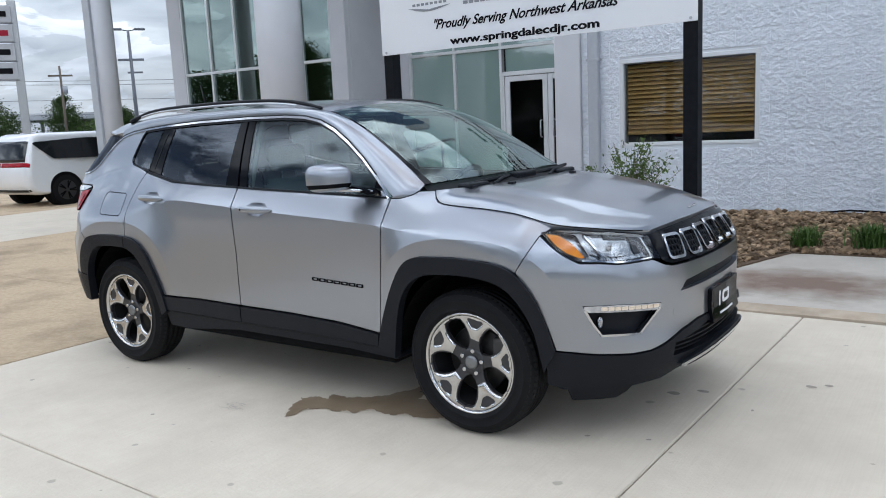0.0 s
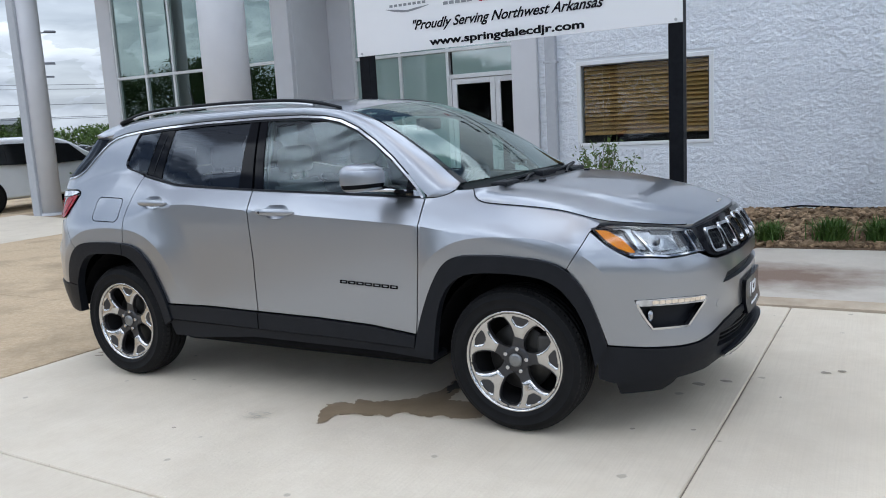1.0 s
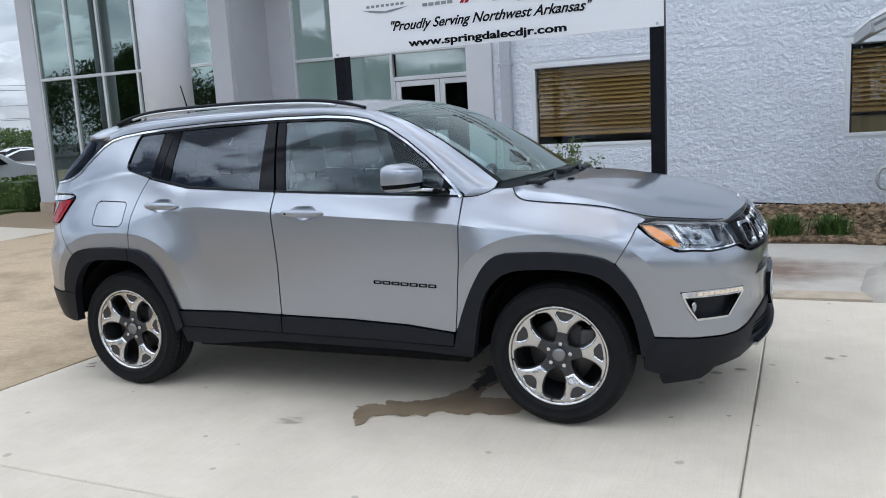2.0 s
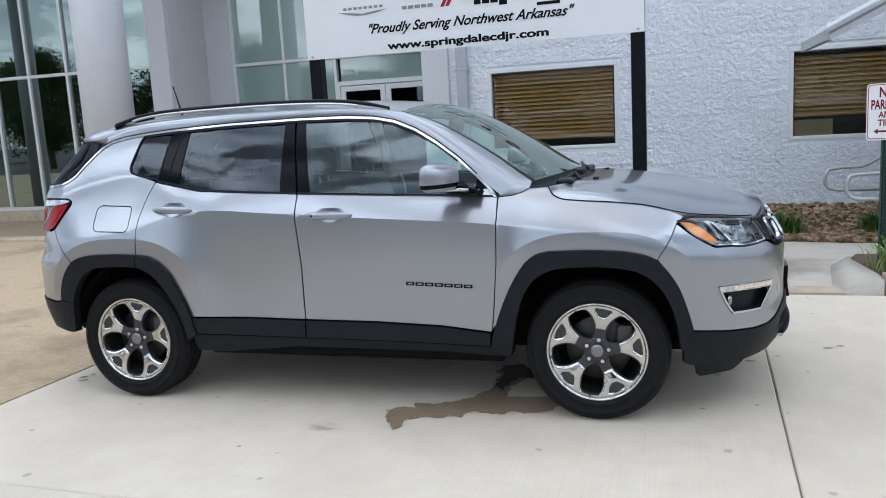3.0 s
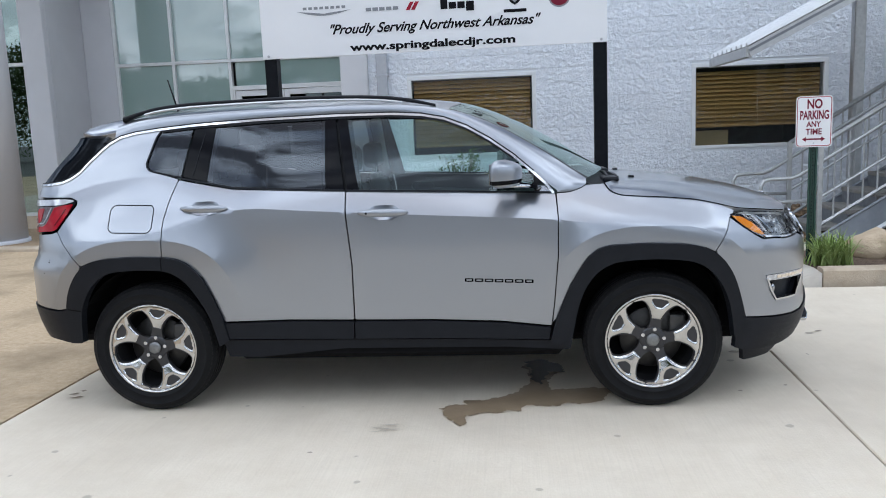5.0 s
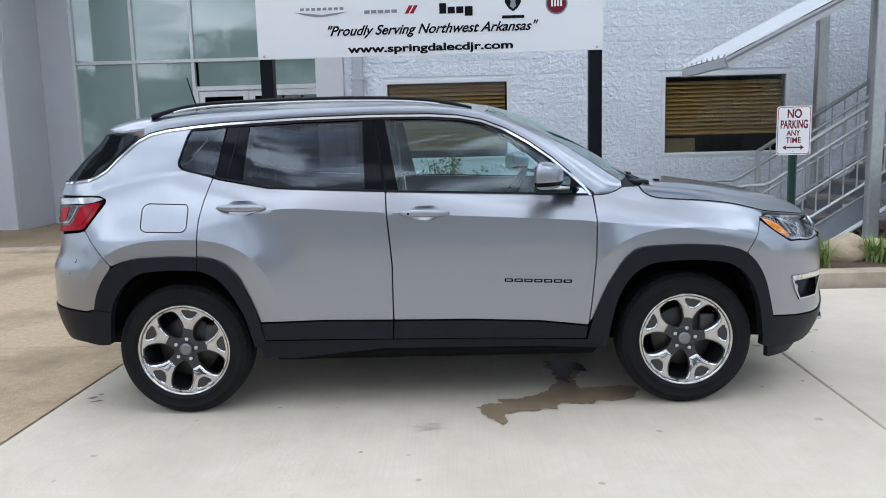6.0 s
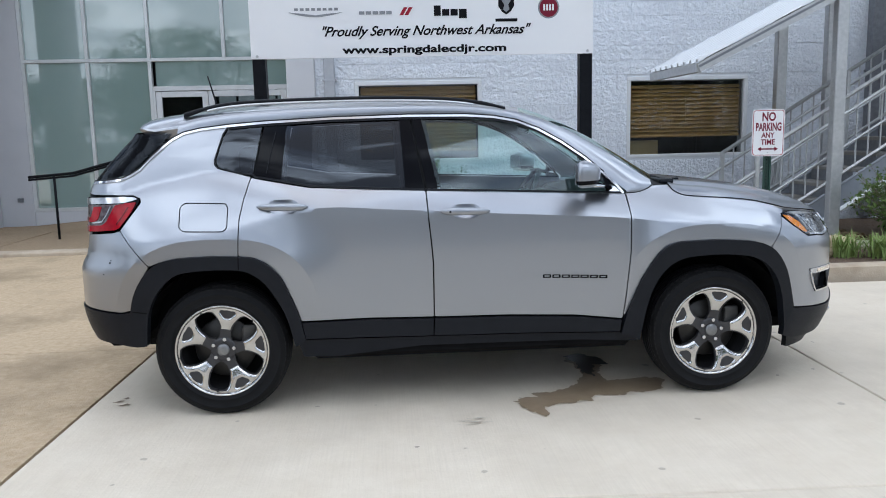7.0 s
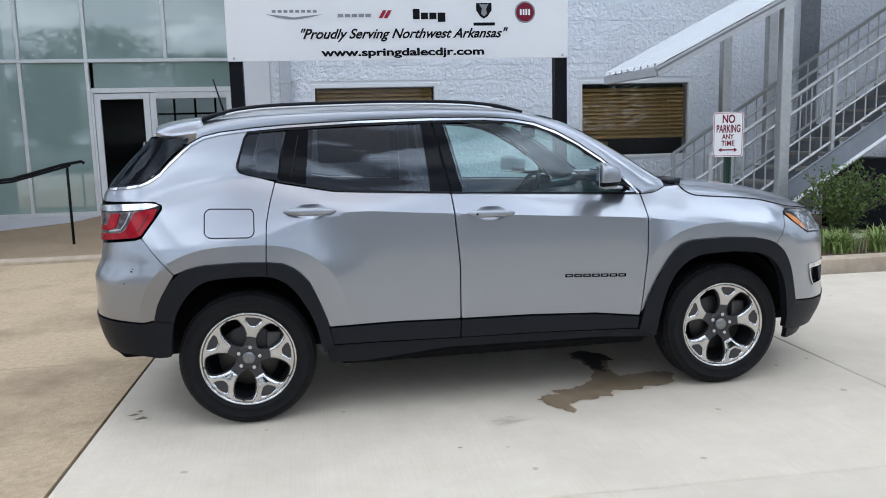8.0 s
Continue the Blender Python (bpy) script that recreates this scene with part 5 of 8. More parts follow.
hatch = panel("tailgate", ht + [(2 * T - s, z) for s, z in reversed(ht)], M_PAINT, car, sides=1, depth=0.03)[0]
hg = [(T, 1.225), (-2.13, 1.236), (-1.93, 1.246), (-1.80, 1.272), (-1.69, 1.36), (-1.60, 1.435), (-1.56, 1.478), (T, 1.50)]
panel("rear_window", hg + [(2 * T - s, z) for s, z in reversed(hg)], M_GLASS_REAR, hatch, "dark rear glass", sides=1, lift=-0.004, depth=0.0)
TAIL_LAMP = [(-1.708, 1.140), (-1.73, 1.160), (-1.79, 1.166), (-2.0, 1.163), (-2.245, 1.155), (-2.23, 0.962), (-2.0, 0.978), (-1.83, 0.990), (-1.80, 1.003), (-1.745, 1.078)]
for side in (0, 1):
    def half_panel(name, outline, mat, parent, label="", **kw):
        v, f = patch(outline, **kw)
        v, f = (v, f) if side == 0 else mirrored(v, f)
        return link_mesh(name, mesh_of(name, v, f, True), mat, parent, label)

    lamp = half_panel("tail_light", TAIL_LAMP, M_GLOSS_BLACK, car, "red wraparound tail light with clear upper band", lift=0.004, depth=0.03)
    half_panel("clear_band", [(-1.722, 1.148), (-1.745, 1.156), (-1.80, 1.160), (-2.0, 1.157), (-2.235, 1.149), (-2.235, 1.118), (-2.0, 1.124), (-1.80, 1.130)], M_CLEAR_BAND, lamp, lift=0.009, depth=0.006, gap=0)
    half_panel("inner_chamber", [(-1.765, 1.128), (-1.80, 1.124), (-2.0, 1.119), (-2.235, 1.113), (-2.224, 0.970), (-2.0, 0.984), (-1.833, 0.996), (-1.812, 1.004)], M_SMOKE, lamp, "smoked inner chamber", lift=0.006, depth=0.006, gap=0)
    half_panel("red_lens", [(-1.728, 1.134), (-1.80, 1.127), (-1.862, 1.118), (-1.875, 1.085), (-1.90, 1.035), (-1.93, 1.018), (-2.05, 1.012), (-2.226, 1.005), (-2.224, 0.970), (-2.0, 0.984), (-1.833, 0.996), (-1.806, 1.006), (-1.752, 1.080)], M_RED_LENS, lamp, "red hooked lens", lift=0.010, depth=0.006, gap=0)
    half_panel("red_lens", [(-1.955, 1.112), (-2.03, 1.110), (-2.06, 1.055), (-2.22, 1.048), (-2.224, 1.024), (-2.02, 1.030), (-1.975, 1.045)], M_RED_LENS, lamp, "red hooked lens", lift=0.009, depth=0.006, gap=0)
    half_panel("chamber_rib", band([(-1.885, 1.116), (-1.905, 1.065), (-1.935, 1.032), (-2.03, 1.022)], 0.007), M_CLEAR_BAND, lamp, lift=0.010, depth=0.006, gap=0, round_=0)
    half_panel("red_stripe", band([(-1.768, 1.108), (-1.795, 1.060), (-1.825, 1.022)], 0.006), M_RED_DEEP, lamp, lift=0.0125, depth=0.003, gap=0, round_=0)

# roof, pillars, windscreen, bonnet
PILLAR_IN = [(-1.53, 0.575, 1.555), (-1.41, 0.585, 1.574), (-1.25, 0.594, 1.588), (-1.08, 0.598, 1.596), (-0.72, 0.602, 1.603), (-0.3, 0.602, 1.603), (0.0, 0.600, 1.595), (0.16, 0.598, 1.580), (0.30, 0.600, 1.555), (0.44, 0.616, 1.510), (0.57, 0.637, 1.450), (0.70, 0.661, 1.375), (0.83, 0.687, 1.292), (0.94, 0.710, 1.215), (1.005, 0.730, 1.172)]
PILLAR_OUT = [(-1.53, 1.470), (-1.41, 1.502), (-1.25, 1.519), (-1.08, 1.531), (-0.72, 1.546), (-0.3, 1.552), (0.0, 1.548), (0.16, 1.536), (0.28, 1.512), (0.40, 1.464), (0.52, 1.394), (0.64, 1.308), (0.74, 1.220), (0.80, 1.163), (0.855, 1.118)]


fin, fout = fine(PILLAR_IN), fine(PILLAR_OUT)
K = 7
verts = []
for a, b in zip(fout, fin):
    p, q = Vector(skin(a[0], a[1] + 0.001, 0.002)), Vector((b[0], -b[1], b[2]))
    n = Vector((0.25, -0.75, 0.75)).normalized()
    for j in range(K):
        u = j / (K - 1)
        verts.append(tuple(p.lerp(q, u) + n * 0.022 * math.sin(math.pi * u) * (1 - 0.3 * u)))
# the pillar's foot: down to the seam over the fender, then tucked under it
foot_z = table((0.845, 1.110), (0.91, 1.113), (0.97, 1.129), (1.0, 1.146))
FOOT = [skin(0.85 + 0.15 * j / (K - 1), foot_z(0.85 + 0.15 * j / (K - 1)), 0.001) for j in range(K)]
verts += FOOT + [(x + 0.004, y + 0.014, z - 0.03) for x, y, z in FOOT]
faces = grid_faces(len(fin) + 2, K)
link_mesh("roof_side", mesh_of("roof_side", verts, faces, True), M_PAINT, car)
link_mesh("roof_side", mesh_of("roof_side", *mirrored(verts, faces), True), M_PAINT, car)


def crowned(edge, bulge, crown, cols=17, inset=1.0):
    verts = []
    for i, (x, y, z) in enumerate(edge):
        t = i / (len(edge) - 1)
        for j in range(cols):
            u = -1 + 2 * j / (cols - 1)
            verts.append((x + bulge(t) * (1 - u * u), u * y * inset, z + crown(t) * (1 - abs(u) ** 2.3)))
    return verts, grid_faces(len(edge), cols)


roof_edge = fin[:33]
v, f = crowned(roof_edge, lambda t: 0.06 * blend((t - 0.75) / 0.25) - 0.04 * blend((0.15 - t) / 0.15), lambda t: 0.042)
link_mesh("roof", mesh_of("roof", v, f, True), M_PAINT, car)
v, f = crowned([(x, y, z - 0.045) for x, y, z in roof_edge], lambda t: 0, lambda t: 0.035)
link_mesh("headliner", mesh_of("headliner", v, f, True), M_LINER, car)
shield_edge = fin[32:]
v, f = crowned(shield_edge, lambda t: 0.06 + 0.085 * t, lambda t: 0.042 - 0.022 * t, inset=0.992)
shield = link_mesh("windscreen", mesh_of("windscreen", v, f, True), M_GLASS_SHIELD, car, "sloping windscreen")
v, f = crowned(shield_edge[:4], lambda t: 0.062 + 0.02 * t, lambda t: 0.037, inset=0.985)
link_mesh("shade_band", mesh_of("shade_band", [(x - 0.006, y, z - 0.008) for x, y, z in v], f, True), M_GLOSS_BLACK, shield)
for k in (-1, 1):
    bm = bmesh.new()
    rows = [[bm.verts.new((x - 0.003 + (0.06 + 0.085 * i / (len(shield_edge) - 1)) * (1 - (0.992 - w) ** 2), k * y * (0.992 - w), z + 0.002 + 0.012 * w)) for w in (0.0, 0.05)] for i, (x, y, z) in enumerate(shield_edge)]
    for a, b in zip(rows, rows[1:]):
        bm.faces.new((a[0], a[1], b[1], b[0]))
    part("shield_edge", bm, M_GLOSS_BLACK, shield)

BONNET_EDGE = [(*skin(s, z), top) for s, z, top in ((1.094, 1.147, 1.147), (1.116, 1.114, 1.142), (1.17, 1.088, 1.135), (1.27, 1.078, 1.122), (1.40, 1.068, 1.097), (1.55, 1.050, 1.060), (1.68, 1.023, 1.023), (1.78, 1.002, 1.000), (1.98, 0.980, 0.980), (2.16, 0.962, 0.962), (2.27, 0.956, 0.956))]
BONNET_MID = [(1.235, 1.148), (1.262, 1.148), (1.30, 1.147), (1.38, 1.144), (1.50, 1.134), (1.64, 1.116), (1.77, 1.094), (1.89, 1.068), (2.00, 1.035), (2.085, 1.005), (2.128, 0.982)]
fe, fm = fine(BONNET_EDGE, 5), fine(BONNET_MID, 5)
verts, C = [], 61
for i, ((xe, ye, ze, top), (xm, zm)) in enumerate(zip(fe, fm)):
    t = i / (len(fe) - 1)
    for j in range(C):
        u = -1 + 2 * j / (C - 1)
        a = abs(u)
        x = xm + (xe - xm) * a ** 2.2
        z = zm + (top - zm) * a ** 2.6 + (ze - top) * a ** 15 + 0.012 * (blend((0.70 - a) / 0.10) - 1) * blend(t / 0.2) * blend((1 - t) / 0.35) + 0.012 * blend((a - 0.7) / 0.3) * blend((1 - t) / 0.3) * blend(t / 0.2)
        verts.append((x, u * abs(ye) * 0.996, z))
faces = grid_faces(len(fe), C)
rim = [j for j in range(C)] + [i * C + C - 1 for i in range(1, len(fe))] + [(len(fe) - 1) * C + j for j in range(C - 2, -1, -1)] + [i * C for i in range(len(fe) - 2, 0, -1)]
base = len(verts)
verts += [verts[i] for i in rim] + [(verts[i][0] - 0.004, verts[i][1] * 0.995, verts[i][2] - 0.03) for i in rim]
n = len(rim)
faces += [(base + i, base + (i + 1) % n, base + n + (i + 1) % n, base + n + i) for i in range(n)]
bonnet = link_mesh("bonnet", mesh_of("bonnet", verts, faces, True), M_PAINT, car)
for k in (-1, 1):
    part("shut_line", tube(bmesh.new(), [(x - 0.001, k * abs(y) * 1.001, z + 0.001) for x, y, z, _ in fe[:-2]], 0.0026, 6), M_UNDER, bonnet)
    part("pillar_seam", tube(bmesh.new(), [(x, k * abs(y) * 1.001, z - 0.002) for x, y, z in FOOT], 0.0024, 6), M_UNDER, car)
v, f = crowned([(0.985, 0.715, 1.163), (1.03, 0.735, 1.138), (1.08, 0.752, 1.128), (1.11, 0.757, 1.118)], lambda t: 0.135, lambda t: 0.02)
cowl = link_mesh("cowl", mesh_of("cowl", v, f, True), M_CABIN, car, "black plastic cowl under the wipers")
for y0, y1, x1 in ((-0.52, 0.02, 1.02), (0.10, 0.60, 1.04)):
    wiper = part("wiper", tube(bmesh.new(), [(1.205, y0 + 0.12, 1.148), (1.17, (y0 + y1) / 2, 1.168), (1.12, y1 - 0.05, 1.168)], 0.008, 6), M_CLAD, cowl)
    part("wiper_blade", tube(bmesh.new(), [(1.14, y0 - 0.06, 1.156), (1.15, (y0 + y1) / 2, 1.168), (1.10, y1 + 0.05, 1.176)], 0.010, 6), M_CLAD, wiper)
for y0, y1 in ((-0.60, -0.42), (-0.12, 0.10), (0.36, 0.60)):
    part("cowl_cover", boxed((1.105, y0, 1.135), (1.19, y1, 1.165 + 0.02 * (abs(y0 + y1) < 0.3)), 0.012, 2), M_CLAD, cowl)
for k in (-1, 1):
    part("washer_jet", boxed((1.27, k * 0.36 - 0.02, 1.140), (1.30, k * 0.36 + 0.02, 1.156), 0.005, 2), M_CLAD, bonnet)
for k in range(4):
    part("bonnet_mark", boxed((2.085 - 0.002 * k, -0.06 + 0.033 * k, 1.004), (2.098 - 0.002 * k, -0.04 + 0.033 * k, 1.012), 0.002), M_CHROME, bonnet)

SPOILER = ((-1.505, 0.598, 1.560, 0.0, 0.055), (-1.57, 0.590, 1.553, 0.02, 0.055), (-1.65, 0.578, 1.540, 0.04, 0.05), (-1.715, 0.566, 1.523, 0.05, 0.02), (-1.735, 0.560, 1.508, 0.05, 0.0), (-1.730, 0.558, 1.490, 0.05, 0.0), (-1.66, 0.560, 1.463, 0.04, 0.0), (-1.61, 0.575, 1.450, 0.02, 0.0), (-1.55, 0.585, 1.448, 0.0, 0.0))

# roof rails, spoiler, aerial
for k in (-1, 1):
    line = [(-1.50, 0.585, 1.572), (-1.41, 0.582, 1.600), (-1.30, 0.580, 1.624), (-1.1, 0.582, 1.640), (-0.6, 0.585, 1.648), (-0.25, 0.586, 1.642), (-0.05, 0.586, 1.630), (0.10, 0.588, 1.608), (0.23, 0.592, 1.578)]
    ln = fine(line, 3)
    bm = bmesh.new()
    rings = []
    for i, (x, y, z) in enumerate(ln):
        t = i / (len(ln) - 1)
        slim = 1 - 0.5 * blend((t - 0.86) / 0.14)
        w = (0.015 + 0.008 * abs(2 * t - 1) ** 4) * slim
        h = (0.0095 + 0.006 * abs(2 * t - 1) ** 4) * slim
        rings.append([bm.verts.new((x, k * y + w * math.cos(a), z + h * math.sin(a))) for a in [2 * math.pi * j / 10 for j in range(10)]])
    for a, b in zip(rings, rings[1:]):
        for j in range(10):
            bm.faces.new((a[j], a[(j + 1) % 10], b[(j + 1) % 10], b[j]))
    bm.faces.new(rings[0])
    bm.faces.new(rings[-1][::-1])
    rail = part("roof_rail", bm, M_CLAD, car, "black roof rail with bright inlay", smooth=True)
    strip = [(x, k * (y + 0.014), z - 0.016) for x, y, z in ln[4:-4]]
    part("rail_inlay", tube(bmesh.new(), strip, 0.0075, 6), M_SATIN, rail)
# spoiler: the roof carried on to a thin lip, hollowed below
sp, SC = [], 97
for x, w, z, swing, drop in fine(SPOILER, 2):
    for j in range(SC):
        u = -1 + 2 * j / (SC - 1)
        sp.append((x - swing * (1 - u * u), u * (w + 0.045), z + 0.042 * (1 - abs(u) ** 2.3) - drop * max(0.0, (abs(u) - 0.86) / 0.14) ** 2))
R = 2 * len(SPOILER) - 1
faces = [f[::-1] for f in grid_faces(R, SC)]
shell_faces = len(faces)
for c, turn in ((0, 1), (SC - 1, -1)):
    for r in range(R // 2):
        q = [r, r + 1, R - 2 - r, R - 1 - r] if r + 1 < R - 2 - r else [r, r + 1, R - 1 - r]
        faces.append(tuple(k * SC + c for k in q[::turn]))
spoiler = link_mesh("spoiler", mesh_of("spoiler", sp, faces), M_PAINT, car)
spoiler.data.polygons.foreach_set("use_smooth", [p.index < shell_faces for p in spoiler.data.polygons])
spoiler.data.materials.append(M_GLOSS_BLACK)
for p in spoiler.data.polygons:
    if p.index < shell_faces and p.index // (SC - 1) >= 10:
        p.material_index = 1
part("aerial", tube(tube(bmesh.new(), [(-1.43, 0, 1.600), (-1.44, 0, 1.632)], 0.022, 10, r_end=0.010), [(-1.44, 0, 1.63), (-1.49, 0, 1.82)], 0.006, 8, r_end=0.004), M_CLAD, car, "thin black roof aerial", smooth=True)

# door mirrors
for k in (-1, 1):
    def shell(cut_lo, cut_hi, grow=1.0):
        bm = bmesh.new()
        bmesh.ops.create_uvsphere(bm, u_segments=24, v_segments=16, radius=1.0)
        for v in bm.verts:
            x, y, z = v.co
            e = 0.55
            sx, sy, sz = (math.copysign(abs(c) ** e, c) for c in (x, y, z))
            px = 0.583 + (0.082 if sx > 0 else 0.042) * sx * grow - 0.030 * sy
            py = -0.965 - 0.103 * sy * grow * (1 - 0.22 * max(0.0, sx)) + 0.03 * (px - 0.6)
            pz = 1.222 + 0.070 * sz * grow * (1 - 0.34 * max(0.0, sx) * (1 if sz > 0 else 0.15))
            v.co = (px, py, pz)
            if k == 1:
                v.co.y = -py
        bmesh.ops.delete(bm, geom=[f for f in bm.faces if not cut_lo <= f.calc_center_median().z <= cut_hi], context="FACES")
        return bm

    mirror = part("door_mirror", shell(1.190, 1.4), M_PAINT, car, "silver door mirror with black and silver lower edge", smooth=True)
    part("mirror_base", shell(1.176, 1.196, 0.985), M_GLOSS_BLACK, mirror, smooth=True)
    part("mirror_foot", shell(1.0, 1.181, 0.97), M_SATIN, mirror, "silver lower shell", smooth=True)
    part("mirror_glass", boxed((-0.003, -0.080, -0.050), (0.003, 0.080, 0.050), 0.002), M_CHROME, mirror, m=pose(0.541, k * 0.960, 1.223, 0, 0, k * 16))
    arm = prism(bmesh.new(), [(0.62, 1.160), (0.64, 1.176), (0.70, 1.166), (0.745, 1.150), (0.745, 1.130), (0.69, 1.152)], k * 0.880, k * 0.800)
    for v in arm.verts:
        v.co.x += 0.10 * (0.905 - abs(v.co.y)) * 3
    bmesh.ops.bevel(arm, geom=list(arm.edges), offset=0.006, segments=2, affect="EDGES")
    part("mirror_arm", arm, M_GLOSS_BLACK, mirror)
    part("trim_strip", tube(bmesh.new(), [(0.60, k * 0.93, 1.160), (0.68, k * 0.90, 1.156), (0.76, k * 0.835, 1.146)], 0.009, 8), M_CHROME, mirror, smooth=True)

# badge bars on the front doors
for side in (0, 1):
    for k in range(7):
        s = 0.374 + k * 0.0505
        hole = [[(s + 0.008, 0.6928 - 0.0022 * k), (s + 0.036, 0.6923 - 0.0022 * k), (s + 0.036, 0.6847 - 0.0022 * k), (s + 0.008, 0.6852 - 0.0022 * k)]]
        v, f = patch([(s, 0.698 - 0.0022 * k), (s + 0.044, 0.697 - 0.0022 * k), (s + 0.044, 0.679 - 0.0022 * k), (s, 0.680 - 0.0022 * k)], lift=0.004, depth=0.004, gap=0, round_=0.004, step=0.05, holes=hole)
        if side:
            v, f = mirrored(v, f)
        link_mesh("badge_bar", mesh_of("badge_bar", v, f), M_GLOSS_BLACK, front_door[side])


# ---- wheels ----
def lathe(profile, n=64, close=False):
    """Turned about the y axis: profile of (radius, y)."""
    verts = [(r * math.cos(2 * math.pi * k / n), y, r * math.sin(2 * math.pi * k / n)) for k in range(n) for r, y in profile]
    m = len(profile)
    faces = []
    for k in range(n):
        for i in range(m - 1 + (1 if close else 0)):
            a, b = k * m + i, k * m + (i + 1) % m
            faces.append((a, b, ((k + 1) % n) * m + (i + 1) % m, ((k + 1) % n) * m + i))
    return verts, faces


def flat_piece(outline, y_of, depth, holes=(), roll=0.0):
    """A plate in the wheel's plane: outline (x, z), its face at y_of(x, z), drawn in by depth, its rim rolled over by roll."""
    loops = [np.array(p) for p in (outline, *holes)]

    def to_rim(a, b):
        best = 1.0
        for p in loops:
            q = np.roll(p, -1, axis=0) - p
            d = np.array((a, b)) - p
            t = np.clip((d * q).sum(1) / np.maximum((q * q).sum(1), 1e-12), 0, 1)[:, None]
            best = min(best, float(np.min(np.hypot(*(d - q * t).T))))
        return best

    def face(a, b, lift):
        drop = roll * max(0.0, 1 - to_rim(a, b) / 0.009) ** 2 if roll and math.hypot(a, b) < 0.2165 else 0.0
        return a, y_of(a, b) - lift + drop, b

    return patch(outline, surface=face, depth=depth, gap=0, round_=0.006, step=0.0065 if roll else 0.02, holes=holes)


M_DISC = material("dull steel", (0.055, 0.053, 0.052), 0.5, metal=0.4, other=(0.09, 0.087, 0.084), scale=20)
M_ROTOR = material("dull grey rotor steel", (0.05, 0.048, 0.046), 0.4, metal=0.6, other=(0.03, 0.028, 0.027), scale=25)
M_BARREL = material("dark wheel barrel", (0.014, 0.014, 0.015), 0.7, spec=0.2)


def make_wheel():
    """A wheel with its outer face towards -y, its centre at the origin."""
    w = empty("wheel")
    w["label"] = "five-spoke polished alloy wheel with road tyre"
    prof = [(0.243, -0.098), (0.252, -0.108), (0.258, -0.1105), (0.2595, -0.1125), (0.2635, -0.1133), (0.265, -0.1118), (0.280, -0.1165), (0.300, -0.115), (0.3015, -0.1165), (0.3055, -0.1148), (0.307, -0.1122), (0.320, -0.106), (0.334, -0.092), (0.341, -0.078), (0.343, -0.070)]
    ribs = []
    for y0, y1 in ((-0.068, -0.042), (-0.036, -0.004), (0.004, 0.036), (0.042, 0.068)):
        ribs += [(0.336, y0 - 0.001), (0.346, y0), (0.348, (y0 + y1) / 2), (0.346, y1), (0.336, y1 + 0.001)]
    prof += ribs + [(r, -y) for r, y in reversed(prof)] + [(0.238, 0.09), (0.238, -0.09)]
    v, f = lathe(prof, 96, True)
    tyre = link_mesh("tyre", mesh_of("tyre", v, f, True), M_TYRE, w, "black road tyre with ribbed tread")
    # cross cuts of the shoulder tread
    vv, ff = [], []
    for k in range(72):
        a = 2 * math.pi * k / 72
        for y0, y1 in ((-0.100, -0.066),):
            c, s_ = math.cos(a), math.sin(a)
            t = Vector((-s_, 0, c))
            base = len(vv)
            for yy, r in ((y0, 0.3275), (y1, 0.3465)):
                for da, dr in ((-0.0105, 0.0), (-0.0085, 0.0022), (0.0085, 0.0022), (0.0105, 0.0)):
                    p = Vector((c, 0, s_)) * (r + dr - 0.001) + t * da * 0.95
                    vv.append((p.x, yy, p.z))
            ff += [(base + i, base + i + 1, base + 5 + i, base + 4 + i) for i in range(3)] + [(base, base + 1, base + 2, base + 3)]
    link_mesh("tread", mesh_of("tread", vv, ff), material("worn tread rubber", (0.016, 0.016, 0.0165), 0.85, other=(0.024, 0.0235, 0.023), scale=18, spec=0.15), tyre)
    v, f = lathe(fine([(0.243, -0.085), (0.2455, -0.098), (0.240, -0.102), (0.2335, -0.098), (0.229, -0.088), (0.226, -0.078)], 2), 72)
    rim = link_mesh("rim", mesh_of("rim", v, f, True), M_MACHINED, w, "polished outer rim")
    v, f = lathe([(0.2265, -0.078), (0.220, -0.05), (0.214, 0.02), (0.21, 0.09), (0.06, 0.095)], 48)
    link_mesh("rim_barrel", mesh_of("rim_barrel", v, f, True), M_BARREL, w, "dark inside of the wheel")
    face = lambda x, z: -0.070 - 0.022 * blend((math.hypot(x, z) - 0.06) / 0.16)
    # half of an egg-shaped opening between two spokes, as (along, aside)
    egg = [(0.071, 0.010), (0.078, 0.023), (0.093, 0.036), (0.115, 0.0455), (0.145, 0.0525), (0.175, 0.0535), (0.198, 0.049), (0.211, 0.039), (0.2165, 0.022), (0.218, 0.004)]

    def forked(grow, start, end):
        """Outline of one spoke, as (along, aside): the rest between two openings widened by grow."""
        side = [(start, math.tan(radians(12.5)) * start)] if start > 0.09 else [(start, 0.036)]
        for r, t in egg:
            big, ang = math.hypot(r, t), radians(36) - math.atan2(t + grow, r)
            if r >= 0.205:
                big += grow * 0.7
            if big > side[-1][0] + 0.002 and ang > 0:
                side.append((big * math.cos(ang), big * math.sin(ang)))
        half = side + [(end * math.cos(radians(q)), end * math.sin(radians(q))) for q in (36.1, 27, 18, 9)]
        return [(r, -t) for r, t in half] + [(end, 0.0)] + half[::-1]

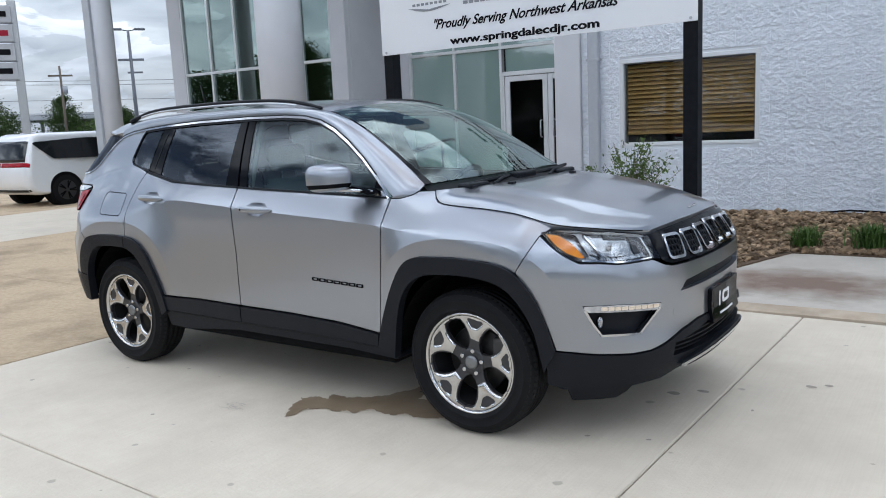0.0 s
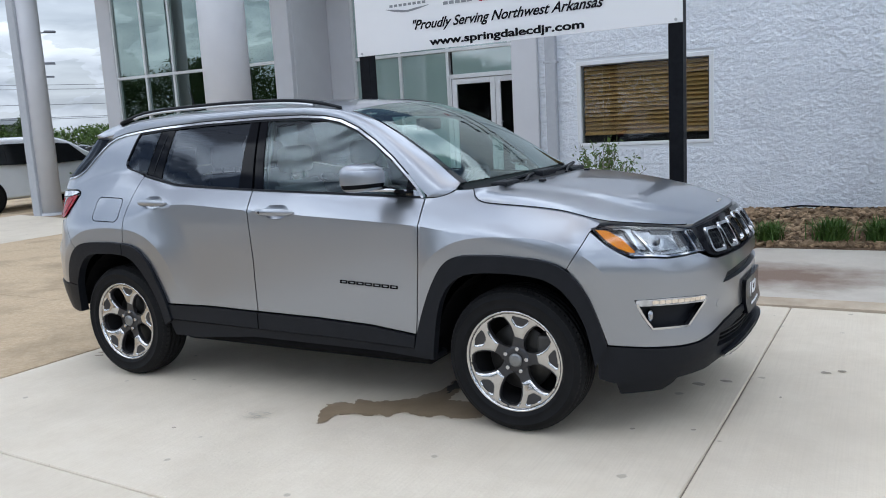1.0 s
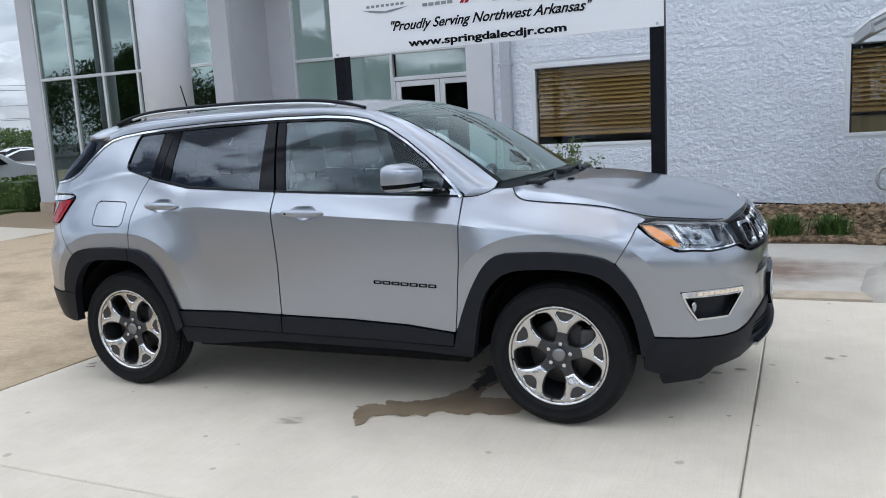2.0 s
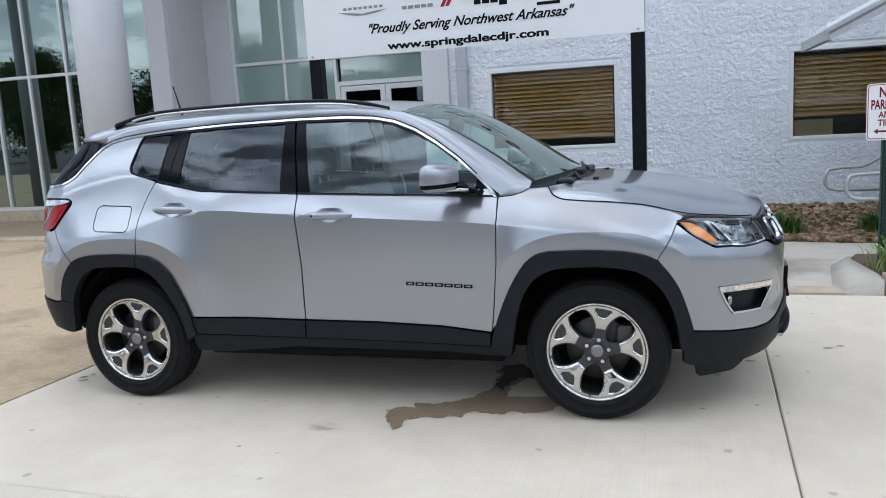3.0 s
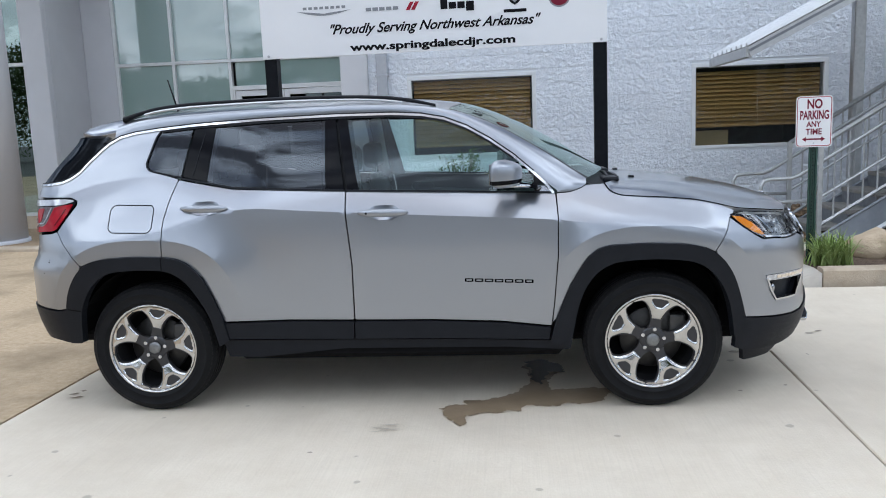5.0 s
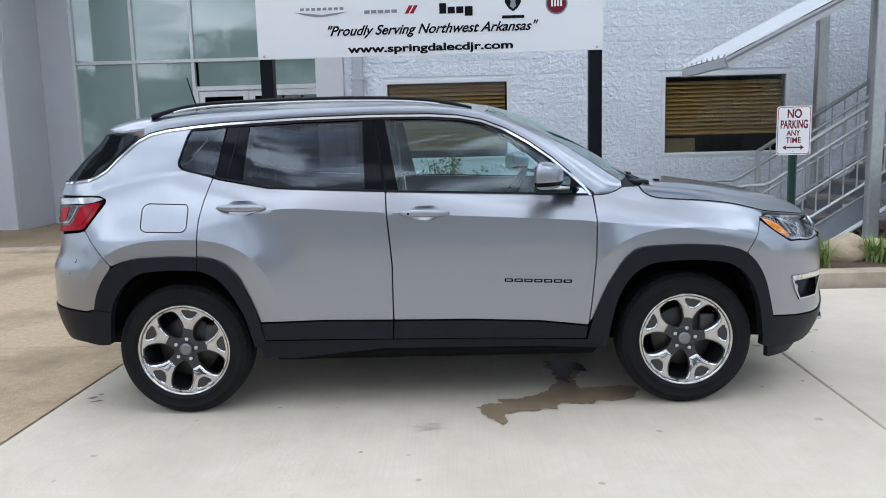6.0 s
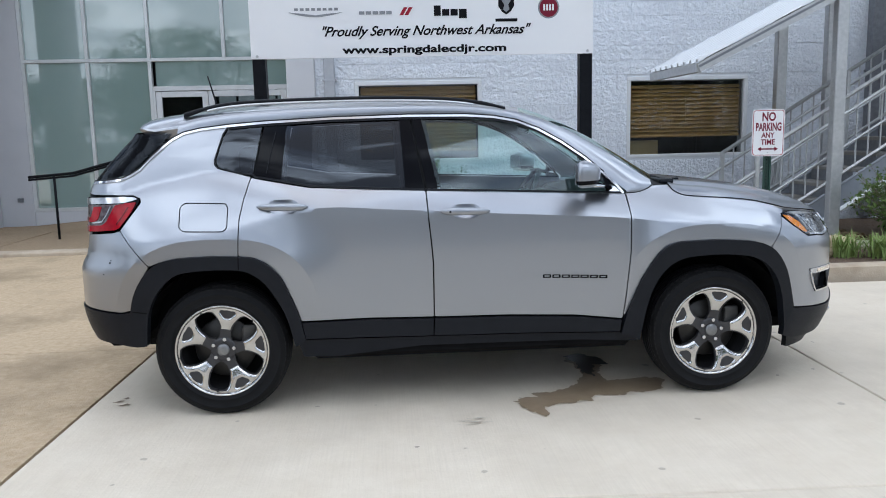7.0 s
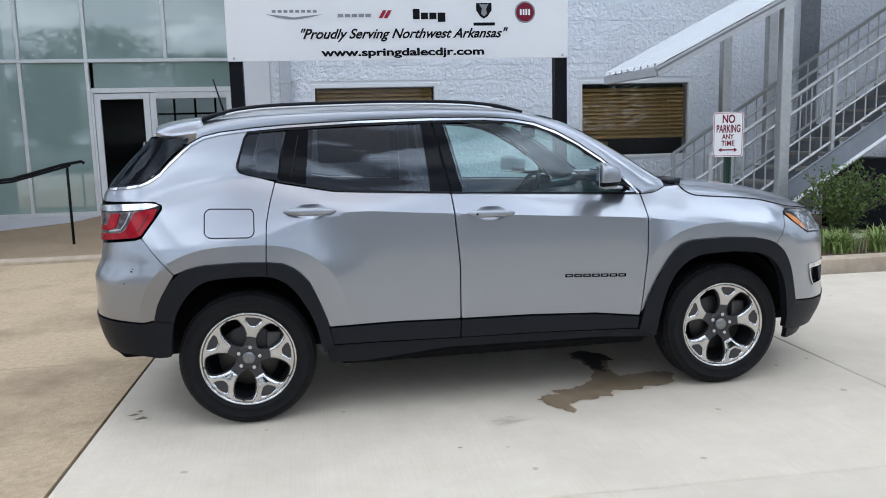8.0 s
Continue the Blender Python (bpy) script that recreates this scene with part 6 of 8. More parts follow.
    for k in range(5):
        a = radians(80 + 72 * k)
        rot = lambda pts: [(r * math.cos(a) - t * math.sin(a), r * math.sin(a) + t * math.cos(a)) for r, t in pts]
        pocket = [(0.172, -0.015), (0.186, -0.028), (0.203, -0.042), (0.212, -0.040), (0.219, 0.0), (0.212, 0.040), (0.203, 0.042), (0.186, 0.028), (0.172, 0.015)]
        crown = lambda x, z: face(x, z) + 1.2 * min(0.05, abs(z * math.cos(a) - x * math.sin(a))) ** 2
        v, f = flat_piece(rot(forked(0.005, 0.108, 0.2285)), crown, 0.014, holes=[rot(pocket)], roll=0.006)
        link_mesh("spoke", mesh_of("spoke", v, f, True), M_MACHINED, rim, "polished forked spoke")
        v, f = flat_piece(rot(forked(0.0, 0.045, 0.2270)), lambda x, z: crown(x, z) + 0.008, 0.022)
        link_mesh("spoke_back", mesh_of("spoke_back", v, f, True), M_WHEEL_GREY, rim, "graphite painted spoke flank")
        bm = bmesh.new()
        tube(bm, [(0.056 * math.cos(a), -0.076, 0.056 * math.sin(a)), (0.056 * math.cos(a), -0.055, 0.056 * math.sin(a))], 0.0095, 10)
        part("lug_nut", bm, M_CHROME, rim)
    v, f = lathe([(0.0, -0.0655), (0.046, -0.0655), (0.060, -0.0645), (0.066, -0.060), (0.067, -0.045)], 40)
    hub = link_mesh("hub", mesh_of("hub", v, f, True), M_WHEEL_GREY, rim)
    v, f = lathe([(0.0, -0.0835), (0.024, -0.0825), (0.031, -0.079), (0.034, -0.072)], 32)
    cap = link_mesh("centre_cap", mesh_of("centre_cap", v, f, True), material("grey wheel cap", (0.20, 0.205, 0.21), 0.3, metal=0.8, other=(0.26, 0.265, 0.27), scale=80), rim, "grey centre cap")
    v, f = lathe([(0.05, -0.005), (0.155, -0.005), (0.160, 0.0), (0.160, 0.012), (0.155, 0.018), (0.05, 0.018)], 48)
    link_mesh("brake_disc", mesh_of("brake_disc", v, f, True), M_ROTOR, w, "dull grey brake disc")
    part("caliper", boxed((0.09, -0.03, 0.02), (0.175, 0.05, 0.12), 0.015, 2), M_DISC, w)
    part("inner_barrel", boxed((-0.04, 0.0, -0.04), (0.04, 0.10, 0.04), 0.01), M_UNDER, w)
    return w


wheel = make_wheel()
wheel.parent = car
wheel.matrix_basis = pose(HUB_X, -0.790, HUB_Z)
for x, y, rz in ((-HUB_X, -0.790, 0), (HUB_X, 0.790, 180), (-HUB_X, 0.790, 180)):
    copy_thing(wheel, pose(x, y, HUB_Z, 0, 0, rz))

# wheelhouses and underside
for hx in (HUB_X, -HUB_X):
    for k in (-1, 1):
        vs, fs = [], []
        arc = [radians(a) for a in range(6, 175, 12)]
        for y in (0.86, 0.56):
            vs += [(hx + 0.415 * math.cos(a), k * y, HUB_Z + 0.03 + 0.415 * math.sin(a)) for a in arc]
        m = len(arc)
        fs = [(i, i + 1, m + i + 1, m + i) for i in range(m - 1)] + [tuple(range(m, 2 * m))]
        link_mesh("wheel_liner", mesh_of("wheel_liner", vs, fs), M_UNDER, car)
part("underbody", box(box(box(bmesh.new(), (-0.86, -0.86, 0.27), (0.87, 0.86, 0.98), 0.03), (0.80, -0.55, 0.26), (2.10, 0.55, 0.93), 0.05), (-2.05, -0.55, 0.30), (-0.8, 0.55, 1.02), 0.05), M_UNDER, car)
part("crash_beam", boxed((1.70, -0.66, 0.32), (2.04, 0.66, 0.82), 0.04), M_UNDER, car)
part("crash_beam", boxed((-2.0, -0.72, 0.42), (-1.80, 0.72, 1.10), 0.04), M_UNDER, car)
part("exhaust", tube(bmesh.new(), [(-0.9, 0.2, 0.24), (-1.7, 0.3, 0.26)], 0.05, 10), M_GALV, car)


# ---- cabin ----
def seat(at, back, mat, width=0.48):
    s = empty("seat", at)
    s.parent = car
    part("cushion", box(bmesh.new(), (-0.26, -width / 2, -0.10), (0.26, width / 2, 0.06), 0.05, 3), mat, s, smooth=True)
    b = prism(bmesh.new(), [(-0.20, 0.02), (-0.34, 0.30), (-0.42, 0.56), (-0.50, 0.56), (-0.46, 0.28), (-0.34, 0.0)], -width / 2 + 0.03, width / 2 - 0.03)
    bmesh.ops.bevel(b, geom=list(b.edges), offset=0.03, segments=2, affect="EDGES")
    part("backrest", b, mat, s, smooth=True)
    h = box(bmesh.new(), (-0.52, -0.13, 0.60), (-0.42, 0.13, 0.76), 0.04, 3)
    part("headrest", h, mat, s, smooth=True)
    for k in (-1, 1):
        part("headrest_post", tube(bmesh.new(), [(-0.46, k * 0.06, 0.54), (-0.47, k * 0.06, 0.62)], 0.007, 6), M_CHROME, s)
    return s


seat((0.18, -0.37, 0.62), True, M_SEAT)
seat((0.18, 0.37, 0.62), True, M_SEAT)
M_SEAT_DARK = material("dark grey seat cloth", (0.09, 0.09, 0.095), 0.85, other=(0.11, 0.11, 0.115), scale=60)
for y in (-0.44, 0.0, 0.44):
    seat((-0.72, y, 0.64), True, M_SEAT_DARK, 0.44)
dash = prism(bmesh.new(), [(0.62, 0.7), (0.60, 0.98), (0.68, 1.06), (0.85, 1.10), (1.06, 1.105), (1.06, 0.7)], -0.72, 0.72)
bmesh.ops.bevel(dash, geom=list(dash.edges), offset=0.03, segments=2, affect="EDGES")
part("dashboard", dash, M_CABIN, car)
bm = bmesh.new()
ring = [(0.50 + 0.10 * math.sin(a), 0.37 + 0.185 * math.cos(a), 1.02 + 0.165 * math.sin(a)) for a in [2 * math.pi * k / 28 for k in range(29)]]
tube(bm, ring, 0.016, 8, closed_ends=False)
wheel_rim = part("steering_wheel", bm, M_CABIN, car, "black steering wheel", smooth=True)
part("wheel_boss", boxed((0.47, 0.27, 0.97), (0.56, 0.47, 1.06), 0.03, 2), M_CABIN, wheel_rim)
part("rear_view_mirror", boxed((0.42, -0.13, 1.43), (0.45, 0.13, 1.50), 0.012, 2), M_CABIN, car)
for k in (-1, 1):
    part("sun_visor", boxed((0.22, k * 0.36 - 0.2, 1.525), (0.40, k * 0.36 + 0.2, 1.54), 0.006), M_LINER, car)
    part("pillar_lining", tube(bmesh.new(), [(-0.27, k * 0.745, 1.10), (-0.30, k * 0.57, 1.53)], 0.04, 8), M_LINER, car)

# ---- banner on its two posts ----
banner_at = pose(-1.576, 2.271, 0, 0, 0, -1.51)
banner = new("banner_sign")
banner.matrix_basis = banner_at
tagged(banner, "white printed dealership banner on two black square posts", "sign")
BW = 3.035
for x in (0.002, BW - 0.114):
    p = part("post", boxed((x, 0.012, 0.0), (x + 0.112, 0.124, 3.32), 0.004), M_BLACK_POST, banner, "black square steel post")
    part("base_plate", boxed((x - 0.05, -0.04, 0.0), (x + 0.162, 0.174, 0.045), 0.004), M_BLACK_POST, p)
board = part("board", boxed((-0.004, 0.0, 2.127), (BW, 0.010, 3.33), 0.001), M_SIGN_WHITE, banner, "white banner sheet")
for x in (0.05, BW - 0.05):
    for z in (2.15, 3.30):
        part("bolt", tube(bmesh.new(), [(x, -0.008, z), (x, 0.0, z)], 0.012, 8), M_GALV, board)


def lettering(name, text, x0, x1, z_base, height, mat, parent, shear=0.0, y=-0.003, bold=0.0, squeeze=True):
    """Words in the built-in font, fitted between x0 and x1 on their base line."""
    cu = bpy.data.curves.new(name, "FONT")
    cu.body, cu.shear, cu.extrude, cu.offset = text, shear, 0.0006, bold
    cu.size = height / 0.70
    cu.materials.append(mat)
    ob = new(name, cu)
    bpy.context.view_layer.update()
    wide = ob.dimensions.x
    ob.parent = parent
    ob.matrix_basis = pose(x0, y, z_base, 90, 0, 0) @ Matrix.Diagonal(((x1 - x0) / wide, 1, 1, 1))
    return ob


X0 = 1.576
lettering("slogan", '"Proudly Serving Northwest Arkansas"', X0 - 0.975, X0 + 0.875, 2.313, 0.082, M_INK, board, 0.42, bold=0.0024)
lettering("web_address", "www.springdalecdjr.com", X0 - 0.775, X0 + 0.677, 2.162, 0.063, M_INK, board, bold=0.0016)
lettering("web_address_edge", "www.springdalecdjr.com", X0 - 0.770, X0 + 0.682, 2.162, 0.063, M_INK, board, y=-0.0022, bold=0.0016)
lettering("web_address_edge", "www.springdalecdjr.com", X0 - 0.7725, X0 + 0.6795, 2.1645, 0.063, M_INK, board, y=-0.0026, bold=0.0016)
# emblems drawn as plain shapes
def flat(name, outline, mat, label=""):
    bm = prism(bmesh.new(), [(X0 + x, z) for x, z in outline], -0.0032, 0.0)
    return part(name, bm, mat, board, label)


flat("emblem_wing", [(-1.24, 2.522), (-1.10, 2.508), (-1.0, 2.494), (-0.90, 2.506), (-0.757, 2.518), (-0.86, 2.494), (-0.95, 2.481), (-1.0, 2.478), (-1.06, 2.481), (-1.14, 2.494)], M_PRINT_GREY, "grey winged emblem shape")
for k in range(8):
    flat("emblem_bar", [(-1.185 + 0.05 * k, 2.534), (-1.152 + 0.05 * k, 2.534), (-1.152 + 0.05 * k, 2.556), (-1.185 + 0.05 * k, 2.556)], M_PRINT_GREY)
for k in range(5):
    flat("emblem_bar", [(-0.62 + 0.06 * k, 2.494), (-0.572 + 0.06 * k, 2.494), (-0.572 + 0.06 * k, 2.522), (-0.62 + 0.06 * k, 2.522)], M_PRINT_GREY)
for k in range(2):
    flat("red_slash", [(-0.265 + 0.045 * k, 2.484), (-0.232 + 0.045 * k, 2.484), (-0.192 + 0.045 * k, 2.552), (-0.225 + 0.045 * k, 2.552)], M_SIGN_RED)
for x0, x1, z0, z1 in ((0.04, 0.10, 2.474, 2.562), (0.112, 0.175, 2.474, 2.53), (0.187, 0.25, 2.474, 2.53), (0.262, 0.33, 2.45, 2.53)):
    flat("emblem_block", [(x0, z0), (x1, z0), (x1, z1), (x0, z1)], M_INK)
flat("shield", [(0.612, 2.612), (0.752, 2.612), (0.752, 2.55), (0.72, 2.50), (0.682, 2.475), (0.644, 2.50), (0.612, 2.55)], M_INK, "black shield shape")
flat("shield_inset", [(0.64, 2.60), (0.724, 2.60), (0.70, 2.56), (0.71, 2.52), (0.682, 2.495), (0.654, 2.52), (0.664, 2.56)], M_PRINT_GREY).location.y = -0.002
flat("emblem_block", [(0.585, 2.416), (0.78, 2.416), (0.78, 2.442), (0.585, 2.442)], M_INK)
disc = [(1.06 + 0.095 * math.cos(a), 2.531 + 0.095 * math.sin(a)) for a in [2 * math.pi * k / 32 for k in range(32)]]
flat("red_disc", disc, M_PRINT_GREY, "dark red round emblem")
flat("red_disc_face", [(1.06 + 0.082 * math.cos(a), 2.531 + 0.082 * math.sin(a)) for a in [2 * math.pi * k / 32 for k in range(32)]], M_MAROON).location.y = -0.002
for k in range(4):
    b = flat("emblem_bar", [(1.012 + 0.026 * k, 2.505), (1.028 + 0.026 * k, 2.505), (1.028 + 0.026 * k, 2.557), (1.012 + 0.026 * k, 2.557)], M_SIGN_WHITE)
    b.location.y = -0.004

# ---- no-parking sign ----
sign = empty("parking_sign", (3.345, 2.66, 0.095), -18)
tagged(sign, "white and red no-parking sign on a green channel post", "sign")
post = bmesh.new()
prism(post, [(-0.038, 0.0), (-0.024, 0.0), (-0.018, 0.03), (0.018, 0.03), (0.024, 0.0), (0.038, 0.0), (0.038, 0.006), (0.028, 0.006), (0.020, 0.036), (-0.020, 0.036), (-0.028, 0.006), (-0.038, 0.006)], 0.0, 1.40, "z")
post = part("channel_post", post, M_GREEN_POST, sign, "dark green punched steel post")
for k in range(34):
    part("punch_hole", tube(bmesh.new(), [(0, 0.0285, 0.06 + 0.033 * k), (0, 0.031, 0.06 + 0.033 * k)], 0.006, 6), M_BLACK_POST, post)
W_, H_ = 0.150, 0.2285
ZC = 1.283


def plate_outline(w, h, r):
    return rounded([(-w, ZC - h), (w, ZC - h), (w, ZC + h), (-w, ZC + h)], r, 6)


sp = part("plate", prism(bmesh.new(), plate_outline(W_, H_, 0.035), -0.004, 0.0), M_SIGN_WHITE, sign, "white reflective plate")
bm = bmesh.new()
a, b = plate_outline(W_ - 0.008, H_ - 0.008, 0.03), plate_outline(W_ - 0.014, H_ - 0.014, 0.026)
va, vb = [bm.verts.new((x, -0.0048, z)) for x, z in a], [bm.verts.new((x, -0.0048, z)) for x, z in b]
for i in range(len(a)):
    bm.faces.new((va[i], va[(i + 1) % len(a)], vb[(i + 1) % len(a)], vb[i]))
part("border", bm, M_SIGN_RED, sp, "red border line")
for text, w, z, h in (("NO", 0.062, 1.402, 0.080), ("PARKING", 0.118, 1.305, 0.075), ("ANY", 0.060, 1.236, 0.050), ("TIME", 0.066, 1.168, 0.052)):
    lettering("words", text, -w, w, z, h, M_MAROON, sp, y=-0.005, bold=0.0032 if h > 0.06 else 0.0018)
part("arrow", prism(bmesh.new(), [(-0.095, 1.125), (-0.062, 1.148), (-0.062, 1.132), (0.062, 1.132), (0.062, 1.148), (0.095, 1.125), (0.062, 1.102), (0.062, 1.118), (-0.062, 1.118), (-0.062, 1.102)], -0.0055, -0.004), M_MAROON, sp, "red double arrow")
for z in (1.09, 1.475):
    part("bolt", tube(bmesh.new(), [(0, -0.008, z), (0, -0.004, z)], 0.006, 8), M_GALV, sp)

# ---- outside stairs with rails and a sloping metal cover ----
M_TREAD = material("worn grey stair concrete", (0.22, 0.21, 0.195), 0.88, other=(0.30, 0.285, 0.265), scale=6, bump=0.003, bump_scale=80, stains=0.3, stain_scale=1.5)
stairs = tagged(empty("staircase", (3.60, 4.65, 0.03)), "grey galvanised steel outside stairs with pipe rails", "stairs")
N_STEP = 17
OFF = Matrix.Translation((-3.60, -4.65, -0.03))
for k in range(N_STEP):
    x, z = 3.98 + 0.296 * k, 0.20 + 0.18 * k
    part("tread", boxed((x - 0.01, 4.19, z - 0.045), (x + 0.31, 5.10, z), 0.006), M_TREAD, stairs, "concrete-filled step", m=OFF)
    part("riser", boxed((x, 4.19, z - 0.18), (x + 0.012, 5.10, z - 0.045)), M_DARK_GREY, stairs, m=OFF)
X1, Z1 = 3.98 + 0.296 * N_STEP, 0.20 + 0.18 * N_STEP
part("landing", boxed((X1, 4.15, Z1 - 0.08), (X1 + 2.2, 5.14, Z1), 0.006), M_WALK, stairs, m=OFF)
edge_top = lambda x: 0.728 + 0.613 * (x - 4.977)
edge_low = lambda x: 0.543 + 0.613 * (x - 5.181)
for y in (4.12, 5.11):
    o = [(3.72, 0.03), (3.86, edge_top(3.86)), (X1, edge_top(X1)), (X1 + 2.2, edge_top(X1)), (X1 + 2.2, edge_low(X1)), (X1, edge_low(X1)), (4.345, 0.03)]
    part("stringer", prism(bmesh.new(), o, y, y + 0.03), M_STRINGER, stairs, "grey steel side plate", m=OFF)
    for f, w in ((edge_low, 0.03), (edge_top, 0.016)):
        part("stringer_lip", tube(bmesh.new(), [(4.34 if f is edge_low else 3.90, y, f(4.34 if f is edge_low else 3.90)), (X1, y, f(X1))], w, 4), M_WHITE_METAL if f is edge_low else M_STRINGER, stairs, m=OFF)
for y, x0 in ((4.15, 3.335), (5.13, 3.30)):
    hand = lambda x: 1.563 + 0.612 * (x - 5.009)
    end = X1 + 0.3
    pts = [(3.94, y, 0.50), (3.44, y, 0.50), (x0 + 0.035, y, 0.525), (x0, y, 0.58), (x0, y, 0.67), (x0 + 0.035, y, 0.735), (3.44, y, 0.752), (3.66, y, 0.756), (3.74, y, 0.785), (3.84, y, hand(3.84)), (end, y, hand(end))]
    part("hand_rail", tube(bmesh.new(), pts, 0.021, 10), M_GALV, stairs, "bright pipe handrail with a looped end", smooth=True, m=OFF)
    part("guard_rail", tube(bmesh.new(), [(3.96, y, hand(3.96) + 0.187), (end, y, hand(end) + 0.187)], 0.026, 4), M_GALV, stairs, m=OFF)
    part("foot_rail", tube(bmesh.new(), [(3.96, y, hand(3.96) - 0.70), (end, y, hand(end) - 0.70)], 0.020, 4), M_GALV, stairs, m=OFF)
    part("middle_rail", tube(bmesh.new(), [(3.96, y, hand(3.96) - 0.39), (end, y, hand(end) - 0.39)], 0.014, 6), M_GALV, stairs, m=OFF)
    for k in range(4):
        x = 3.96 + 1.66 * k
        part("newel", boxed((x - 0.025, y - 0.025, max(0.03, hand(x) - 0.98)), (x + 0.025, y + 0.025, hand(x) + 0.20), 0.004), M_GALV, stairs, m=OFF)
        for j in range(1, 11):
            xb = x + 1.66 * j / 11
            if xb < end:
                part("baluster", tube(bmesh.new(), [(xb, y, hand(xb) - 0.70), (xb, y, hand(xb) + 0.187)], 0.010, 6), M_GALV, stairs, m=OFF)

cover = tagged(empty("stair_cover", (3.06, 4.57, 2.1)), "white ribbed metal cover sloping over the stairs", "canopy")
OFF2 = Matrix.Translation((-3.06, -4.57, -2.1))
CS, CE = 0.497, 10.0
bm = bmesh.new()
prof = []
for k in range(9):
    y = 3.80 + 1.55 * k / 8.0
    prof += [(y - 0.030, 0.0), (y - 0.018, 0.035), (y + 0.018, 0.035), (y + 0.030, 0.0)]
rows = [[bm.verts.new((x, y, 2.165 + CS * (x - 3.06) + h)) for y, h in prof] for x in (3.06, CE)]
for i in range(len(prof) - 1):
    bm.faces.new((rows[0][i], rows[1][i], rows[1][i + 1], rows[0][i + 1]))
part("ribbed_sheet", bm, M_WHITE_METAL, cover, m=OFF2)
for y in (3.78, 5.32):
    o = [(3.10, 2.055), (3.06, 2.15), (CE, 2.15 + CS * (CE - 3.06)), (CE, 2.0 + CS * (CE - 3.06))]
    part("side_beam", prism(bmesh.new(), o, y, y + 0.05), M_GALV, cover, "grey steel edge beam", m=OFF2)
    gap_ = [(3.09, 2.105), (3.075, 2.128), (CE, 2.128 + CS * (CE - 3.06)), (CE, 2.105 + CS * (CE - 3.06))]
    part("beam_groove", prism(bmesh.new(), gap_, y - 0.003, y + 0.053), M_DARK_GREY, cover, m=OFF2)
part("end_beam", boxed((3.055, 3.80, 2.055), (3.12, 5.35, 2.155), 0.004), M_GALV, cover, m=OFF2)
for k in range(6):
    x = 3.5 + 0.9 * k
    part("purlin", boxed((x, 3.83, 2.07 + CS * (x - 3.06)), (x + 0.06, 5.32, 2.13 + CS * (x - 3.06))), M_GALV, cover, m=OFF2)
for x, y in ((4.745, 3.86), (4.745, 5.22), (5.41, 5.22), (8.3, 3.86), (8.3, 5.22)):
    zt = 2.06 + CS * (x - 3.06)
    p = part("post", boxed((x - 0.066, y - 0.055, 0.03), (x + 0.066, y + 0.055, zt), 0.008), M_GALV, cover, "grey steel post", m=OFF2)
    part("foot_plate", boxed((x - 0.14, y - 0.11, 0.03), (x + 0.14, y + 0.11, 0.05), 0.003), M_GALV, cover, m=OFF2)

# ---- planting and stones ----
def leaf_material(name, a, b):
    m = material(name, a, 0.6, other=b, scale=7, amount=0.5, spec=0.2)
    return m


M_LEAF = leaf_material("shrub leaf", (0.05, 0.10, 0.025), (0.125, 0.185, 0.05))
M_LEAF_DEEP = leaf_material("tree leaf", (0.028, 0.055, 0.018), (0.07, 0.11, 0.03))
M_BLADE = leaf_material("strap leaf", (0.035, 0.085, 0.018), (0.085, 0.15, 0.035))
M_BLADE_PALE = leaf_material("striped strap leaf", (0.15, 0.24, 0.06), (0.34, 0.42, 0.16))
M_BARK = material("grey bark", (0.13, 0.10, 0.08), 0.9, other=(0.20, 0.165, 0.13), scale=25, bump=0.01, bump_scale=40)
M_STONE = material("brown river stone", (0.12, 0.078, 0.045), 0.85, other=(0.27, 0.19, 0.12), scale=16, amount=0.5, spec=0.2, bump=0.004, bump_scale=60, vary=0.45)
M_ROCK = material("pale sandstone boulder", (0.42, 0.32, 0.215), 0.85, other=(0.55, 0.44, 0.32), scale=5, bump=0.02, bump_scale=14)
rnd = random.Random(7)


def grass_clump(at, r, h, n, mat, label, width=0.012):
    vs, fs = [], []
    for _ in range(n):
        a, out = rnd.uniform(0, 2 * math.pi), rnd.uniform(0.3, 1.0)
        x0, y0 = rnd.gauss(0, r * 0.25), rnd.gauss(0, r * 0.25)
        hh, w = h * rnd.uniform(0.65, 1.1), width * rnd.uniform(0.7, 1.2)
        d, s = Vector((math.cos(a), math.sin(a), 0)), Vector((-math.sin(a), math.cos(a), 0))
        base = len(vs)
        for k in range(6):
            t = k / 5
            p = Vector((x0, y0, 0)) + d * (out * r * t ** 1.5) + Vector((0, 0, hh * (t - 0.55 * out * t ** 3)))
            ww = w * (1 - t ** 3) * 0.5
            vs += [tuple(p + s * ww), tuple(p - s * ww)]
        fs += [(base + 2 * k, base + 2 * k + 1, base + 2 * k + 3, base + 2 * k + 2) for k in range(5)]
    ob = link_mesh("grass_clump", mesh_of("grass_clump", vs, fs, True), mat, m=pose(*at))
    return tagged(ob, label, "grass clump", "clumps of strap-leaved grass")


